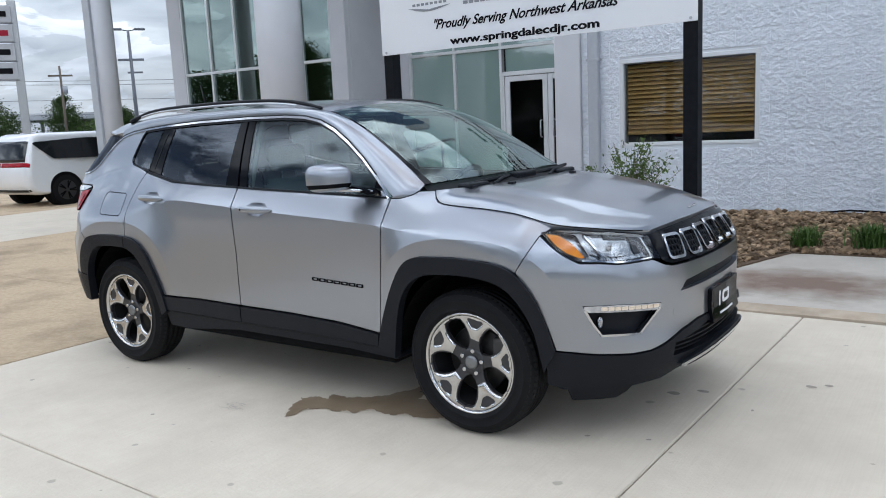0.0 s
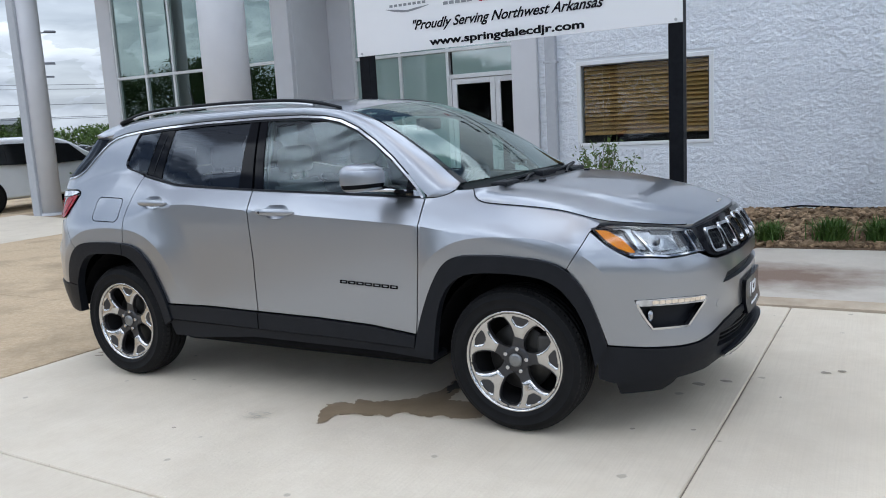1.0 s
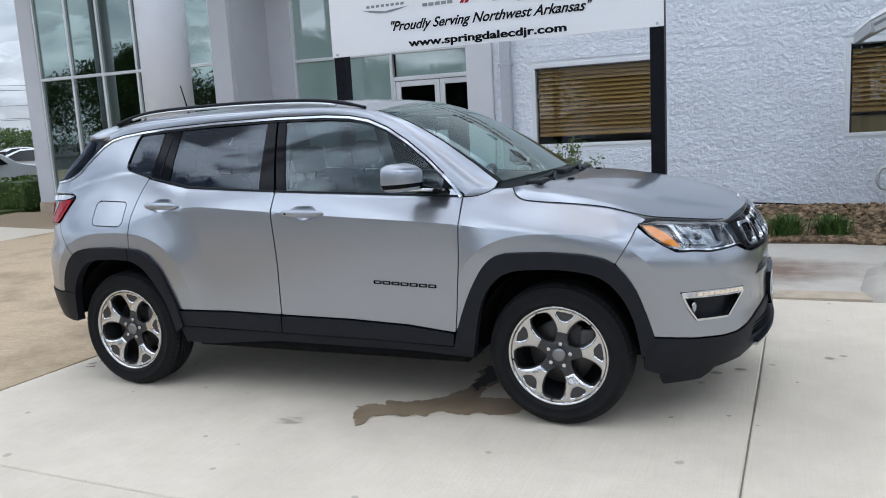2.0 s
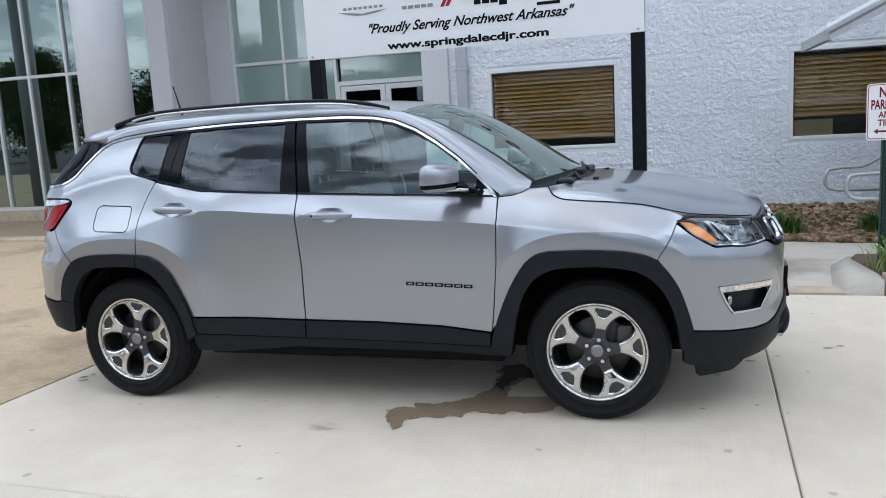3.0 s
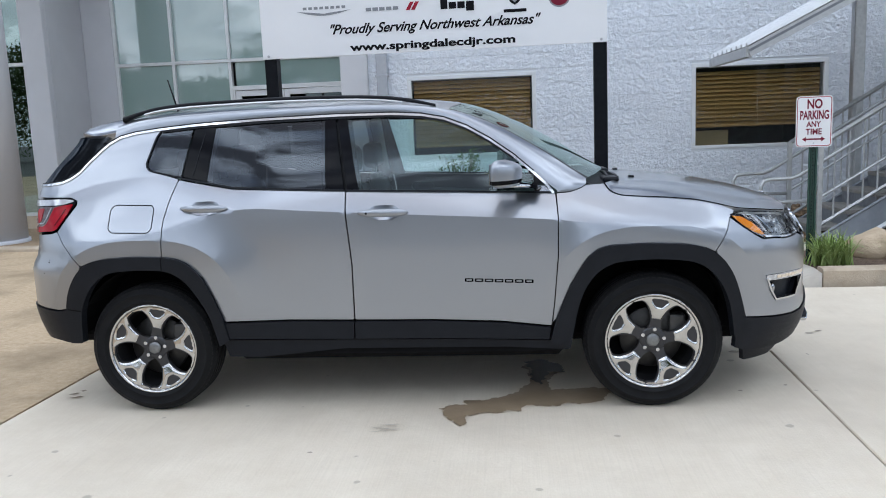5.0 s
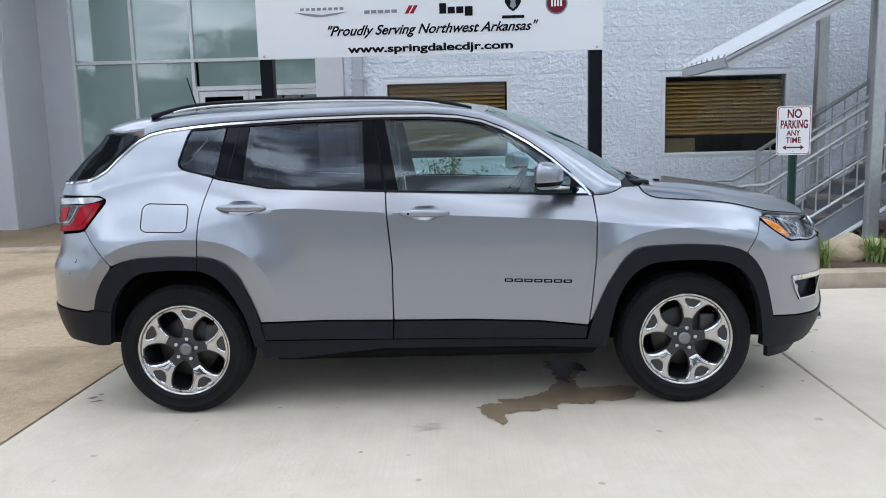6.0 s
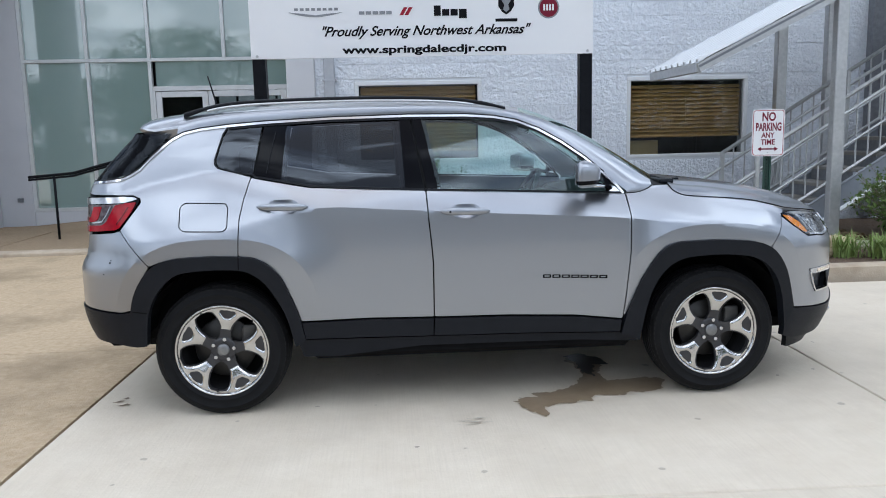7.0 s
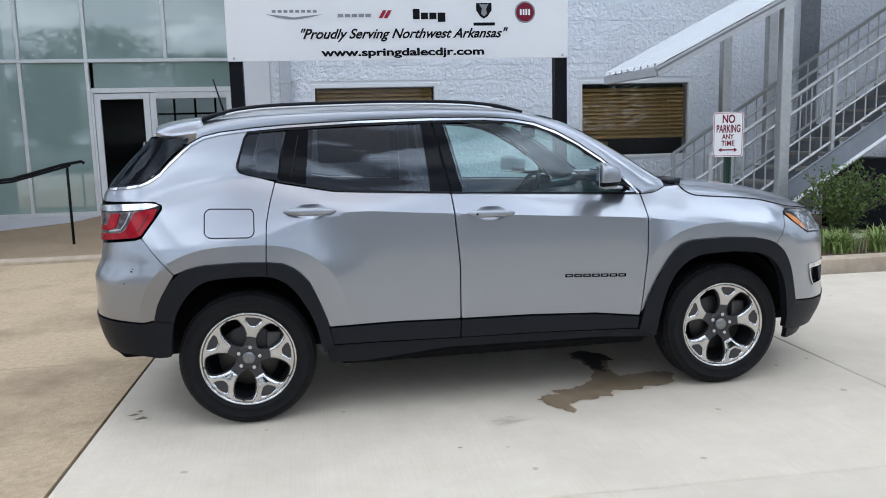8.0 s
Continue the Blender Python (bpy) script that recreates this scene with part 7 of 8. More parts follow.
def leaves(points, size, rng, flat_=0.5):
    """Small pointed leaves scattered at points: verts, faces."""
    vs, fs = [], []
    for p in points:
        n = Vector((rng.gauss(0, 1), rng.gauss(0, 1), rng.gauss(0.6, 0.8))).normalized()
        d = n.orthogonal().normalized()
        d.rotate(Matrix.Rotation(rng.uniform(0, 6.28), 3, n))
        s = n.cross(d)
        L = size * rng.uniform(0.6, 1.3)
        p = Vector(p)
        b = len(vs)
        vs += [tuple(p - d * L), tuple(p + s * L * 0.42 + n * L * 0.12), tuple(p + d * L), tuple(p - s * L * 0.42 + n * L * 0.12)]
        fs += [(b, b + 1, b + 2), (b, b + 2, b + 3)]
    return vs, fs


def shrub(at, w, h, twigs, label, leaf, size, mat=None, seed=1):
    rng = random.Random(seed)
    sh = tagged(empty("shrub", at), label, "shrub")
    bm = bmesh.new()
    pts = []
    for _ in range(twigs):
        a, r = rng.uniform(0, 6.283), w / 2 * rng.uniform(0.15, 1.0)
        z = h * rng.uniform(0.55, 1.0) * (1 - 0.25 * (2 * r / w) ** 2)
        tip = Vector((r * math.cos(a), r * math.sin(a), z))
        mid = Vector((tip.x * 0.35, tip.y * 0.35, z * 0.62))
        path = [Vector((rng.gauss(0, 0.04), rng.gauss(0, 0.04), 0)), mid, tip]
        tube(bm, path, 0.006, 4, r_end=0.002)
        for k in range(leaf):
            t = rng.uniform(0.25, 1.0)
            p = path[0].lerp(mid, t / 0.62) if t < 0.62 else mid.lerp(tip, (t - 0.62) / 0.38)
            pts.append(p + Vector((rng.gauss(0, 0.03), rng.gauss(0, 0.03), rng.gauss(0, 0.03))))
    part("stem", bm, M_BARK, sh)
    link_mesh("foliage", mesh_of("foliage", *leaves(pts, size, rng)), mat or M_LEAF, sh, "small glossy green leaves")
    return sh


def tree(at, h, spread, label, seed, clumps=70, per=26, leaf=0.22, mat=None, trunk=0.16):
    rng = random.Random(seed)
    t = tagged(empty("tree", at), label, "tree")
    bm = bmesh.new()
    tube(bm, [(0, 0, -0.1), (0.05, 0.02, h * 0.3), (0.0, 0.05, h * 0.62), (0.03, 0, h * 0.9)], trunk, 9, r_end=trunk * 0.2)
    heads = []
    for _ in range(clumps):
        u, a = rng.uniform(0, 1), rng.uniform(0, 6.283)
        z = h * (0.22 + 0.76 * u)
        r = spread * (math.sin(math.pi * min(1, 0.12 + 0.86 * u)) ** 0.7) * rng.uniform(0.35, 1.0)
        heads.append(Vector((r * math.cos(a), r * math.sin(a), z)))
    for c in heads[::6]:
        tube(bm, [(0, 0, max(0.2 * h, c.z - 0.25 * h)), tuple(c * 0.55 + Vector((0, 0, c.z * 0.4))), tuple(c)], trunk * 0.3, 5, r_end=0.01)
    part("trunk", bm, M_BARK, t)
    pts = []
    for c in heads:
        k = spread * rng.uniform(0.12, 0.24)
        pts += [c + Vector((rng.gauss(0, k), rng.gauss(0, k), rng.gauss(0, k * 0.75))) for _ in range(per)]
    link_mesh("crown", mesh_of("crown", *leaves(pts, leaf, rng)), mat or M_LEAF_DEEP, t, "uneven green crown")
    return t


shrub((0.02, 4.55, 0.08), 1.2, 1.15, 80, "leafy green shrub with arching twigs by the block wall", 46, 0.026, seed=3)
shrub((5.25, 3.35, 0.095), 1.15, 1.0, 110, "dense green shrub in front of the stairs", 40, 0.026, seed=5)
shrub((6.25, 3.3, 0.095), 1.1, 0.9, 100, "dense green shrub in front of the stairs", 40, 0.026, seed=8)
shrub((7.4, 3.2, 0.095), 1.1, 0.9, 80, "dense green shrub in front of the stairs", 40, 0.026, seed=11)
for x, y, r, h, n in ((1.81, 4.60, 0.23, 0.27, 260), (2.40, 4.68, 0.28, 0.31, 320), (2.84, 4.72, 0.26, 0.29, 300), (3.76, 4.84, 0.25, 0.27, 240)):
    grass_clump((x, y, 0.085), r, h, n, M_BLADE, "dark green strap-leaved grass among the river stones")
for x, y, r, h, n in ((3.44, 2.46, 0.32, 0.40, 280), (4.62, 2.62, 0.32, 0.34, 240), (5.15, 2.55, 0.34, 0.36, 240), (4.25, 2.75, 0.25, 0.34, 150), (5.9, 2.6, 0.34, 0.34, 220)):
    grass_clump((x, y, 0.095), r, h, n, M_BLADE_PALE, "arching yellow-green striped grass in the planter", 0.014)


def boulder(at, size, seed, mat, name="boulder"):
    bm = bmesh.new()
    bmesh.ops.create_icosphere(bm, subdivisions=3, radius=1)
    for v in bm.verts:
        k = 1 + 0.28 * noise.noise(v.co * 1.3 + Vector((seed, 0, 0))) + 0.08 * noise.noise(v.co * 4 + Vector((0, seed, 0)))
        v.co = Vector((v.co.x * size[0], v.co.y * size[1], v.co.z * size[2])) * k
    return part(name, bm, mat, m=pose(*at, 0, 0, seed * 40), smooth=True)


for at, size, sd in (((4.05, 2.95, 0.18), (0.30, 0.2, 0.16), 1), ((3.78, 3.02, 0.13), (0.16, 0.14, 0.09), 2), ((4.4, 3.1, 0.15), (0.2, 0.16, 0.12), 3)):
    tagged(boulder(at, size, sd, M_ROCK), "pale tan sandstone boulder in the planter", "boulder", "planter boulders")

# river stones: some hundreds one by one, the rest as one heap
stone_meshes = []
for k in range(6):
    bm = bmesh.new()
    bmesh.ops.create_icosphere(bm, subdivisions=1, radius=1)
    for v in bm.verts:
        v.co *= 1 + 0.45 * noise.noise(v.co * 1.5 + Vector((k * 3.1, 0, 0)))
    me = bpy.data.meshes.new("stone")
    bm.to_mesh(me)
    bm.free()
    me.materials.append(M_STONE)
    stone_meshes.append(me)
stone_bed = structure(empty("stone_bed", (2.2, 5.4, 0.085)), "bed of loose brown river stones along the wall", "stones")
rest_v, rest_f = [], []
spots = []


def bed_edge(x):
    """The front edge of the stone bed."""
    return 3.54 + 0.88 * min(1.0, max(0.0, (x - 1.40) / 0.31)) - 0.19 * min(1.0, max(0.0, (x - 2.88) / 0.79))


for _ in range(8000):
    x, y = rnd.uniform(-1.3, 5.5), rnd.uniform(3.55, 6.30)
    if y < bed_edge(x) + 0.04:
        continue
    spots.append((x, y, rnd.uniform(0.02, 0.052)))
for k in range(220):
    t = k / 219
    x = 1.40 + 2.3 * t
    y = bed_edge(x) + 0.03
    spots.append((x - 0.03, y + rnd.uniform(0.0, 0.12), rnd.uniform(0.022, 0.05)))
for _ in range(900):
    spots.append((rnd.uniform(1.74, 3.42), rnd.uniform(4.46, 5.0), rnd.uniform(0.022, 0.045)))
near = sorted(range(len(spots)), key=lambda i: abs(spots[i][0] - 2.4) + 0.7 * abs(spots[i][1] - 4.5))[:300]
near = set(near)
for i, (x, y, r) in enumerate(spots):
    rise = 0.05 + 0.145 * blend((y - 4.6) / 1.7)
    m = pose(x, y, rise + r * 0.3, rnd.uniform(-35, 35), rnd.uniform(-35, 35), rnd.uniform(0, 360)) @ Matrix.Diagonal((r * rnd.uniform(0.9, 1.5), r, r * rnd.uniform(0.45, 0.75), 1))
    me = stone_meshes[i % 6]
    if i in near:
        ob = new("stone", me)
        ob.parent = stone_bed
        ob.matrix_basis = Matrix.Translation((-2.2, -5.4, -0.085)) @ m
    else:
        b = len(rest_v)
        rest_v += [tuple(m @ v.co) for v in me.vertices]
        rest_f += [tuple(b + j for j in p.vertices) for p in me.polygons]
M_STONE_HEAP = material("brown river stone heap", (0.11, 0.07, 0.04), 0.85, other=(0.29, 0.205, 0.13), scale=11, amount=0.22, detail=3, spec=0.2, bump=0.004, bump_scale=60)
shade_nodes, shade_links = M_STONE_HEAP.node_tree.nodes, M_STONE_HEAP.node_tree.links
bsdf = next(n for n in shade_nodes if n.type == "BSDF_PRINCIPLED")
geo, span, tint = shade_nodes.new("ShaderNodeNewGeometry"), shade_nodes.new("ShaderNodeMapRange"), shade_nodes.new("ShaderNodeHueSaturation")
span.inputs["To Min"].default_value, span.inputs["To Max"].default_value = 0.5, 1.5
shade_links.new(geo.outputs["Random Per Island"], span.inputs["Value"])
shade_links.new(span.outputs[0], tint.inputs["Value"])
shade_links.new(bsdf.inputs["Base Color"].links[0].from_socket, tint.inputs["Color"])
shade_links.new(tint.outputs[0], bsdf.inputs["Base Color"])
tagged(link_mesh("stone_heap", mesh_of("stone_heap", rest_v, rest_f), M_STONE_HEAP), "loose brown river stones heaped along the wall", "stones", kind="stuff")
bm = bmesh.new()
prism(bm, [(4.70, 0.0), (4.70, 0.046), (6.36, 0.19), (6.36, 0.0)], -1.36, 5.0, "x")
structure(part("stone_bed_bank", bm, M_STONEBED), "earth bank under the river stones", "ground")
tube_pts = [(1.75, 6.28, 0.22), (2.0, 6.26, 0.25), (2.3, 6.25, 0.24), (2.6, 6.27, 0.22), (2.9, 6.28, 0.22), (3.2, 6.26, 0.21)]
tagged(part("hose", tube(bmesh.new(), tube_pts, 0.012, 6), M_BLACK_POST, smooth=True), "thin black drip hose lying along the wall", "hose")

# ---- spilled water and marks on the slabs ----
M_WET = material("wet concrete", (0.20, 0.142, 0.088), 0.5, other=(0.30, 0.228, 0.155), scale=6, amount=0.6, bump=0.001, bump_scale=60)
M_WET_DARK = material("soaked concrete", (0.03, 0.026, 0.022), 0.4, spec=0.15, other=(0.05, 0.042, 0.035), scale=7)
M_SPOT = material("old oil spot", (0.30, 0.26, 0.21), 0.8, other=(0.40, 0.35, 0.285), scale=40, amount=0.5)
M_SMUDGE = material("faint tyre smudge", (0.46, 0.415, 0.345), 0.85, other=(0.56, 0.505, 0.42), scale=30, amount=0.3)


def blot(name, outline, z, mat, label, wobble=0.02, seed=0):
    pts = []
    for a, b in zip(outline, outline[1:] + outline[:1]):
        k = max(2, int(math.dist(a, b) / 0.011))
        for i in range(k):
            x, y = a[0] + (b[0] - a[0]) * i / k, a[1] + (b[1] - a[1]) * i / k
            pts.append((x + wobble * (noise.noise(Vector((x * 14, y * 14, seed))) + 0.55 * noise.noise(Vector((x * 47, y * 47, seed)))), y + wobble * (noise.noise(Vector((x * 14, y * 14, seed + 9))) + 0.55 * noise.noise(Vector((x * 47, y * 47, seed + 9))))))
    vs, _, fs, *_ = delaunay_2d_cdt([Vector(p) for p in pts], [(i, (i + 1) % len(pts)) for i in range(len(pts))], [], 1, 1e-6)
    ob = link_mesh(name, mesh_of(name, [(v.x, v.y, z) for v in vs], [tuple(f) for f in fs]), mat)
    return tagged(ob, label, "stain", kind="structure")


blot("water_stain", [(0.225, -0.90), (0.255, -0.93), (0.24, -1.0), (0.275, -1.03), (0.285, -1.07), (0.315, -1.06), (0.345, -1.14), (0.365, -1.10), (0.36, -1.03), (0.40, -0.99), (0.47, -0.975), (0.53, -0.985), (0.57, -0.92), (0.63, -0.93), (0.70, -0.86), (0.78, -0.885), (0.86, -0.85), (1.01, -0.82), (1.10, -0.78), (1.14, -0.62), (1.02, -0.60), (0.86, -0.62), (0.80, -0.60), (0.80, -0.45), (0.84, -0.36), (0.87, -0.18), (0.80, -0.10), (0.70, -0.12), (0.66, -0.20), (0.69, -0.40), (0.67, -0.56), (0.60, -0.66), (0.53, -0.745), (0.46, -0.76), (0.38, -0.755), (0.34, -0.79), (0.35, -0.85), (0.29, -0.84)], 0.004, M_WET, "irregular brown wet patch on the concrete under the car", 0.032, 4)
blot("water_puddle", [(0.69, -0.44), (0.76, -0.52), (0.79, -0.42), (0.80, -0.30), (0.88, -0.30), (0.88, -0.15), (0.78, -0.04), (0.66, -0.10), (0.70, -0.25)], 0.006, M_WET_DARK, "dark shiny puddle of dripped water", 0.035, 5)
for x, y in ((-1.97, -0.60), (-1.94, -0.55), (-1.915, -0.65)):
    blot("tyre_mark", [(x - 0.03, y - 0.012), (x, y - 0.02), (x + 0.03, y + 0.006), (x, y + 0.014)], 0.004, M_WET, "small dark scuff on the concrete", 0.022, x)
for x, y, rx, ry in ((1.975, 0.073, 0.035, 0.026), (2.102, 0.167, 0.028, 0.02), (2.572, 0.483, 0.03, 0.02), (2.647, 0.541, 0.025, 0.018), (1.813, -0.658, 0.012, 0.010), (2.385, -0.003, 0.012, 0.012), (2.07, -0.576, 0.011, 0.010), (-0.337, -1.452, 0.012, 0.010)):
    blot("oil_spot", [(x + rx * math.cos(a), y + ry * math.sin(a)) for a in [2 * math.pi * k / 10 for k in range(10)]], 0.004, M_SPOT, "small dark oil drip on the concrete", 0.012, x)
srng = random.Random(12)
for k in range(7):
    x, y, w = srng.uniform(-0.08, 0.04), -1.12 - 0.014 * k, srng.uniform(0.03, 0.085)
    blot("tyre_mark", [(x - w, y), (x + w * 0.4, y - 0.003), (x + w, y - 0.012), (x, y - 0.010)], 0.004, M_SMUDGE, "faint tyre smudge on the concrete", 0.016, k)

# ---- parked vehicles and the distance ----
M_WHITE_PAINT = material("white car paint", (0.78, 0.79, 0.80), 0.25, coat=1.0, other=(0.74, 0.75, 0.76), scale=2)
M_GREY_PAINT = material("grey car paint", (0.12, 0.125, 0.13), 0.25, metal=0.5, coat=1.0)
M_RED_PAINT = material("red car paint", (0.30, 0.02, 0.02), 0.25, coat=1.0)
M_DARK_PANE = material("dark vehicle glass", (0.008, 0.009, 0.010), 0.08, spec=0.35)


def vehicle(at, rz, outline, glass_side, rear_glass, width, hubs, paint, label, r=0.36, alloy=None, lamp=(0.965, 1.04), lamp_in=0.35):
    """A parked vehicle, its nose towards local +y: the side's outline (y, z) drawn out over its width, with rounded shoulders and ends."""
    v = tagged(empty("car", at, rz), label, "car", "parked vehicles")
    zmax, y0, y1 = max(p[1] for p in outline), min(p[0] for p in outline), max(p[0] for p in outline)
    cy, cz, half = (y0 + y1) / 2, 0.80, width / 2

    def shell(y, z, u, lift=0.0):
        """The body's point at side height z and length y, u from -1 to 1 across; lift outwards along the car's length."""
        e = max(0.0, (abs(u) - 0.80) / 0.20)
        turn = 1 - math.sqrt(max(0.0, 1 - e * e))
        x = u * half * (1 - 0.17 * max(0.0, z - 1.0) / (zmax - 1.0))
        z += (cz - z) * 0.14 * turn if z > cz else (cz - z) * 0.16 * turn
        end = blend((abs(y - cy) / ((y1 - y0) / 2) - 0.55) / 0.45)
        y += (cy - y) * end * (0.035 * u * u + 0.05 * turn)
        return x, y + math.copysign(lift, y - cy), z

    ring = []
    for a, b in zip(outline, outline[1:] + outline[:1]):
        k = max(1, int(math.dist(a, b) / 0.10))
        ring += [(a[0] + (b[0] - a[0]) * i / k, a[1] + (b[1] - a[1]) * i / k) for i in range(k)]
    n = len(ring)
    for _ in range(2):
        ring = [tuple(0.25 * ring[i - 1][c] + 0.5 * ring[i][c] + 0.25 * ring[(i + 1) % n][c] for c in (0, 1)) for i in range(n)]
    us = [-1.0, -0.985, -0.95, -0.90, -0.85, -0.78, -0.5, 0.0, 0.5, 0.78, 0.85, 0.90, 0.95, 0.985, 1.0]
    verts = [shell(y, z, u) for u in us for y, z in ring]
    faces = [(a * n + i, (a + 1) * n + i, (a + 1) * n + (i + 1) % n, a * n + (i + 1) % n) for a in range(len(us) - 1) for i in range(n)]
    faces += [tuple(range(n)), tuple((len(us) - 1) * n + i for i in range(n - 1, -1, -1))]
    body = link_mesh("body", mesh_of("body", verts, faces, True), paint, v)
    body.modifiers.new("even_normals", "WEIGHTED_NORMAL")

    def skirt(name, pts, u0, u1, mat, lift=0.010, steps=14):
        """A thin sheet bent round the body's end, from the outline points pts, between u0 and u1."""
        rows = [[shell(y, z, u0 + (u1 - u0) * i / steps, lift) for i in range(steps + 1)] for y, z in pts]
        rows = [[(x, y + 0.03, z) for x, y, z in rows[0]]] + rows + [[(x, y + 0.03, z) for x, y, z in rows[-1]]]
        return link_mesh(name, mesh_of(name, [p for row in rows for p in row], grid_faces(len(rows), steps + 1), True), mat, v)

    def rear_y(z):
        return float(np.interp(z, [p[1] for p in rear], [p[0] for p in rear]))

    rear = sorted([p for p in ring if p[0] < y0 + 0.9 and p[1] > 0.34], key=lambda p: p[1])
    for k in (-1, 1):
        for panes in glass_side:
            pts = []
            for y, z in panes:
                w = half * (1 - 0.17 * max(0, z - 1.0) / (zmax - 1.0)) + 0.006
                pts.append((k * w, y, z))
            me = mesh_of("side_window", pts + [(x - k * 0.02, y, z) for x, y, z in pts], [tuple(range(len(pts)))] + [(i, (i + 1) % len(pts), (i + 1) % len(pts) + len(pts), i + len(pts)) for i in range(len(pts))])
            link_mesh("side_window", me, M_DARK_PANE, v)
        for y in hubs:
            w = empty("wheel", (k * (half - 0.10), y, r))
            w.parent = v
            part("tyre", tube(bmesh.new(), [(-0.11 * k, 0, 0), (0.105 * k, 0, 0)], r, 32), M_TYRE, w)
            part("rim", tube(bmesh.new(), [(0.09 * k, 0, 0), (0.112 * k, 0, 0)], r * 0.66, 28), alloy or M_WHEEL_GREY, w)
            for j in range(5):
                for d in (-0.13, 0.13):
                    a = 2 * math.pi * j / 5
                    part("spoke", tube(bmesh.new(), [(0.115 * k, 0.05 * math.cos(a), 0.05 * math.sin(a)), (0.115 * k, r * 0.62 * math.cos(a + d), r * 0.62 * math.sin(a + d))], 0.016, 5), M_GLOSS_BLACK if not alloy else M_MACHINED, w)
            part("wheel_well", tube(bmesh.new(), [(-0.25 * k, 0, 0.02), (0.1003 * k, 0, 0.02)], r + 0.055, 32), M_UNDER, v, m=pose(k * (half - 0.098), y, r))
        skirt("tail_light", [(rear_y(z), z) for z in np.linspace(*lamp, 4)], k * lamp_in, k * 0.985, M_RED_LENS)
    if rear_glass:
        skirt("rear_window", [(rear_y(z), z) for z in np.linspace(*rear_glass, 7)], -0.90, 0.90, M_DARK_PANE)
    skirt("valance", [(rear_y(z), z) for z in (0.36, 0.39, 0.42)], -0.92, 0.92, M_CLAD)
    return v


VAN = [(-0.98, 0.42), (-1.02, 0.75), (-0.98, 1.05), (-0.72, 1.66), (-0.55, 1.74), (1.9, 1.74), (2.35, 1.62), (3.15, 1.12), (4.0, 0.98), (4.15, 0.70), (4.12, 0.35), (3.9, 0.28), (-0.8, 0.28)]
vehicle((-16.05, 6.8, -0.06), 0, VAN, [[(-0.22, 1.12), (-0.52, 1.36), (-0.66, 1.49), (-0.60, 1.53), (0.55, 1.585), (0.55, 1.10)], [(0.56, 1.10), (0.56, 1.585), (1.7, 1.59), (1.7, 1.08)], [(1.74, 1.06), (1.74, 1.57), (2.28, 1.53), (2.8, 1.10)]],
        (1.075, 1.56), 2.0, (0.0, 3.09), M_WHITE_PAINT, "white minivan with black wheels parked beside the drive", lamp=(0.96, 1.06), lamp_in=0.02)
SEDAN = [(-0.95, 0.40), (-1.0, 0.72), (-0.95, 0.98), (-0.3, 1.05), (0.55, 1.42), (1.5, 1.44), (2.45, 1.03), (3.45, 0.88), (3.62, 0.62), (3.58, 0.32), (-0.8, 0.30)]
SW = [[(-0.05, 1.06), (0.58, 1.36), (1.0, 1.38), (1.0, 1.02)], [(1.06, 1.02), (1.06, 1.38), (1.48, 1.37), (2.1, 1.03)]]
for at, rz, paint, lab in (((-21.3, 14.6, -0.06), -50, M_WHITE_PAINT, "white saloon parked in the lot"), ((-27.0, 20.5, -0.06), -30, M_GREY_PAINT, "dark grey saloon parked in the lot"),
                           ((-30.5, 23.5, -0.06), -30, M_RED_PAINT, "red saloon parked in the lot"), ((-30.0, 19.0, -0.06), -30, M_GREY_PAINT, "dark grey saloon parked in the lot"),
                           ((-36.5, 21.5, -0.06), -30, M_WHITE_PAINT, "white saloon parked in the lot"), ((-26.5, 25.0, -0.06), -30, M_GREY_PAINT, "dark grey saloon parked in the lot"), ((-39.0, 28.5, -0.06), -30, M_WHITE_PAINT, "white saloon parked in the lot")):
    vehicle(at, rz, SEDAN, SW, (1.10, 1.36), 1.84, (0.0, 2.75), paint, lab, 0.33, M_GALV, (0.80, 0.90), 0.45)

# clipped hedge by the showroom corner
rng = random.Random(21)
pts = [(rng.uniform(-0.55, 0.55), rng.uniform(-1.2, 1.2), rng.uniform(0.0, 0.72)) for _ in range(2600)]
hedge = tagged(empty("hedge", (-13.7, 9.5, 0.05)), "clipped green hedge beside the showroom corner", "hedge")
link_mesh("foliage", mesh_of("foliage", *leaves(pts, 0.05, rng)), M_LEAF, hedge)
part("hedge_core", boxed((-0.45, -1.1, 0.0), (0.45, 1.1, 0.62), 0.08, 2), M_LEAF_DEEP, hedge)

# pylon sign, lamp and utility poles, wires
M_PANEL_GREY = material("weathered grey sign panel", (0.40, 0.41, 0.43), 0.5, other=(0.47, 0.48, 0.50), scale=1.5)
pylon = tagged(empty("pylon_sign", (-31.9, 15.0, -0.06), 58), "tall white roadside pylon sign with blank panels", "sign")
for x in (-1.9, -0.1):
    part("leg", boxed((x, -0.15, 0), (x + 0.35, 0.15, 7.6), 0.03), M_GALV, pylon)
for k in range(4):
    z = 4.25 + 0.80 * k
    face = part("panel", boxed((-1.75, -0.22, z), (0.05, -0.12, z + 0.72), 0.02), M_PANEL_GREY, pylon, "pale grey sign panel")
    part("panel_gap", boxed((-1.78, -0.19, z - 0.05), (0.08, -0.11, z - 0.01)), M_DARK_GREY, pylon)
    part("mark", boxed((-0.95, -0.228, z + 0.24), (-0.15, -0.221, z + 0.48)), M_SIGN_RED if k == 2 else M_INK, face, "plain bar")


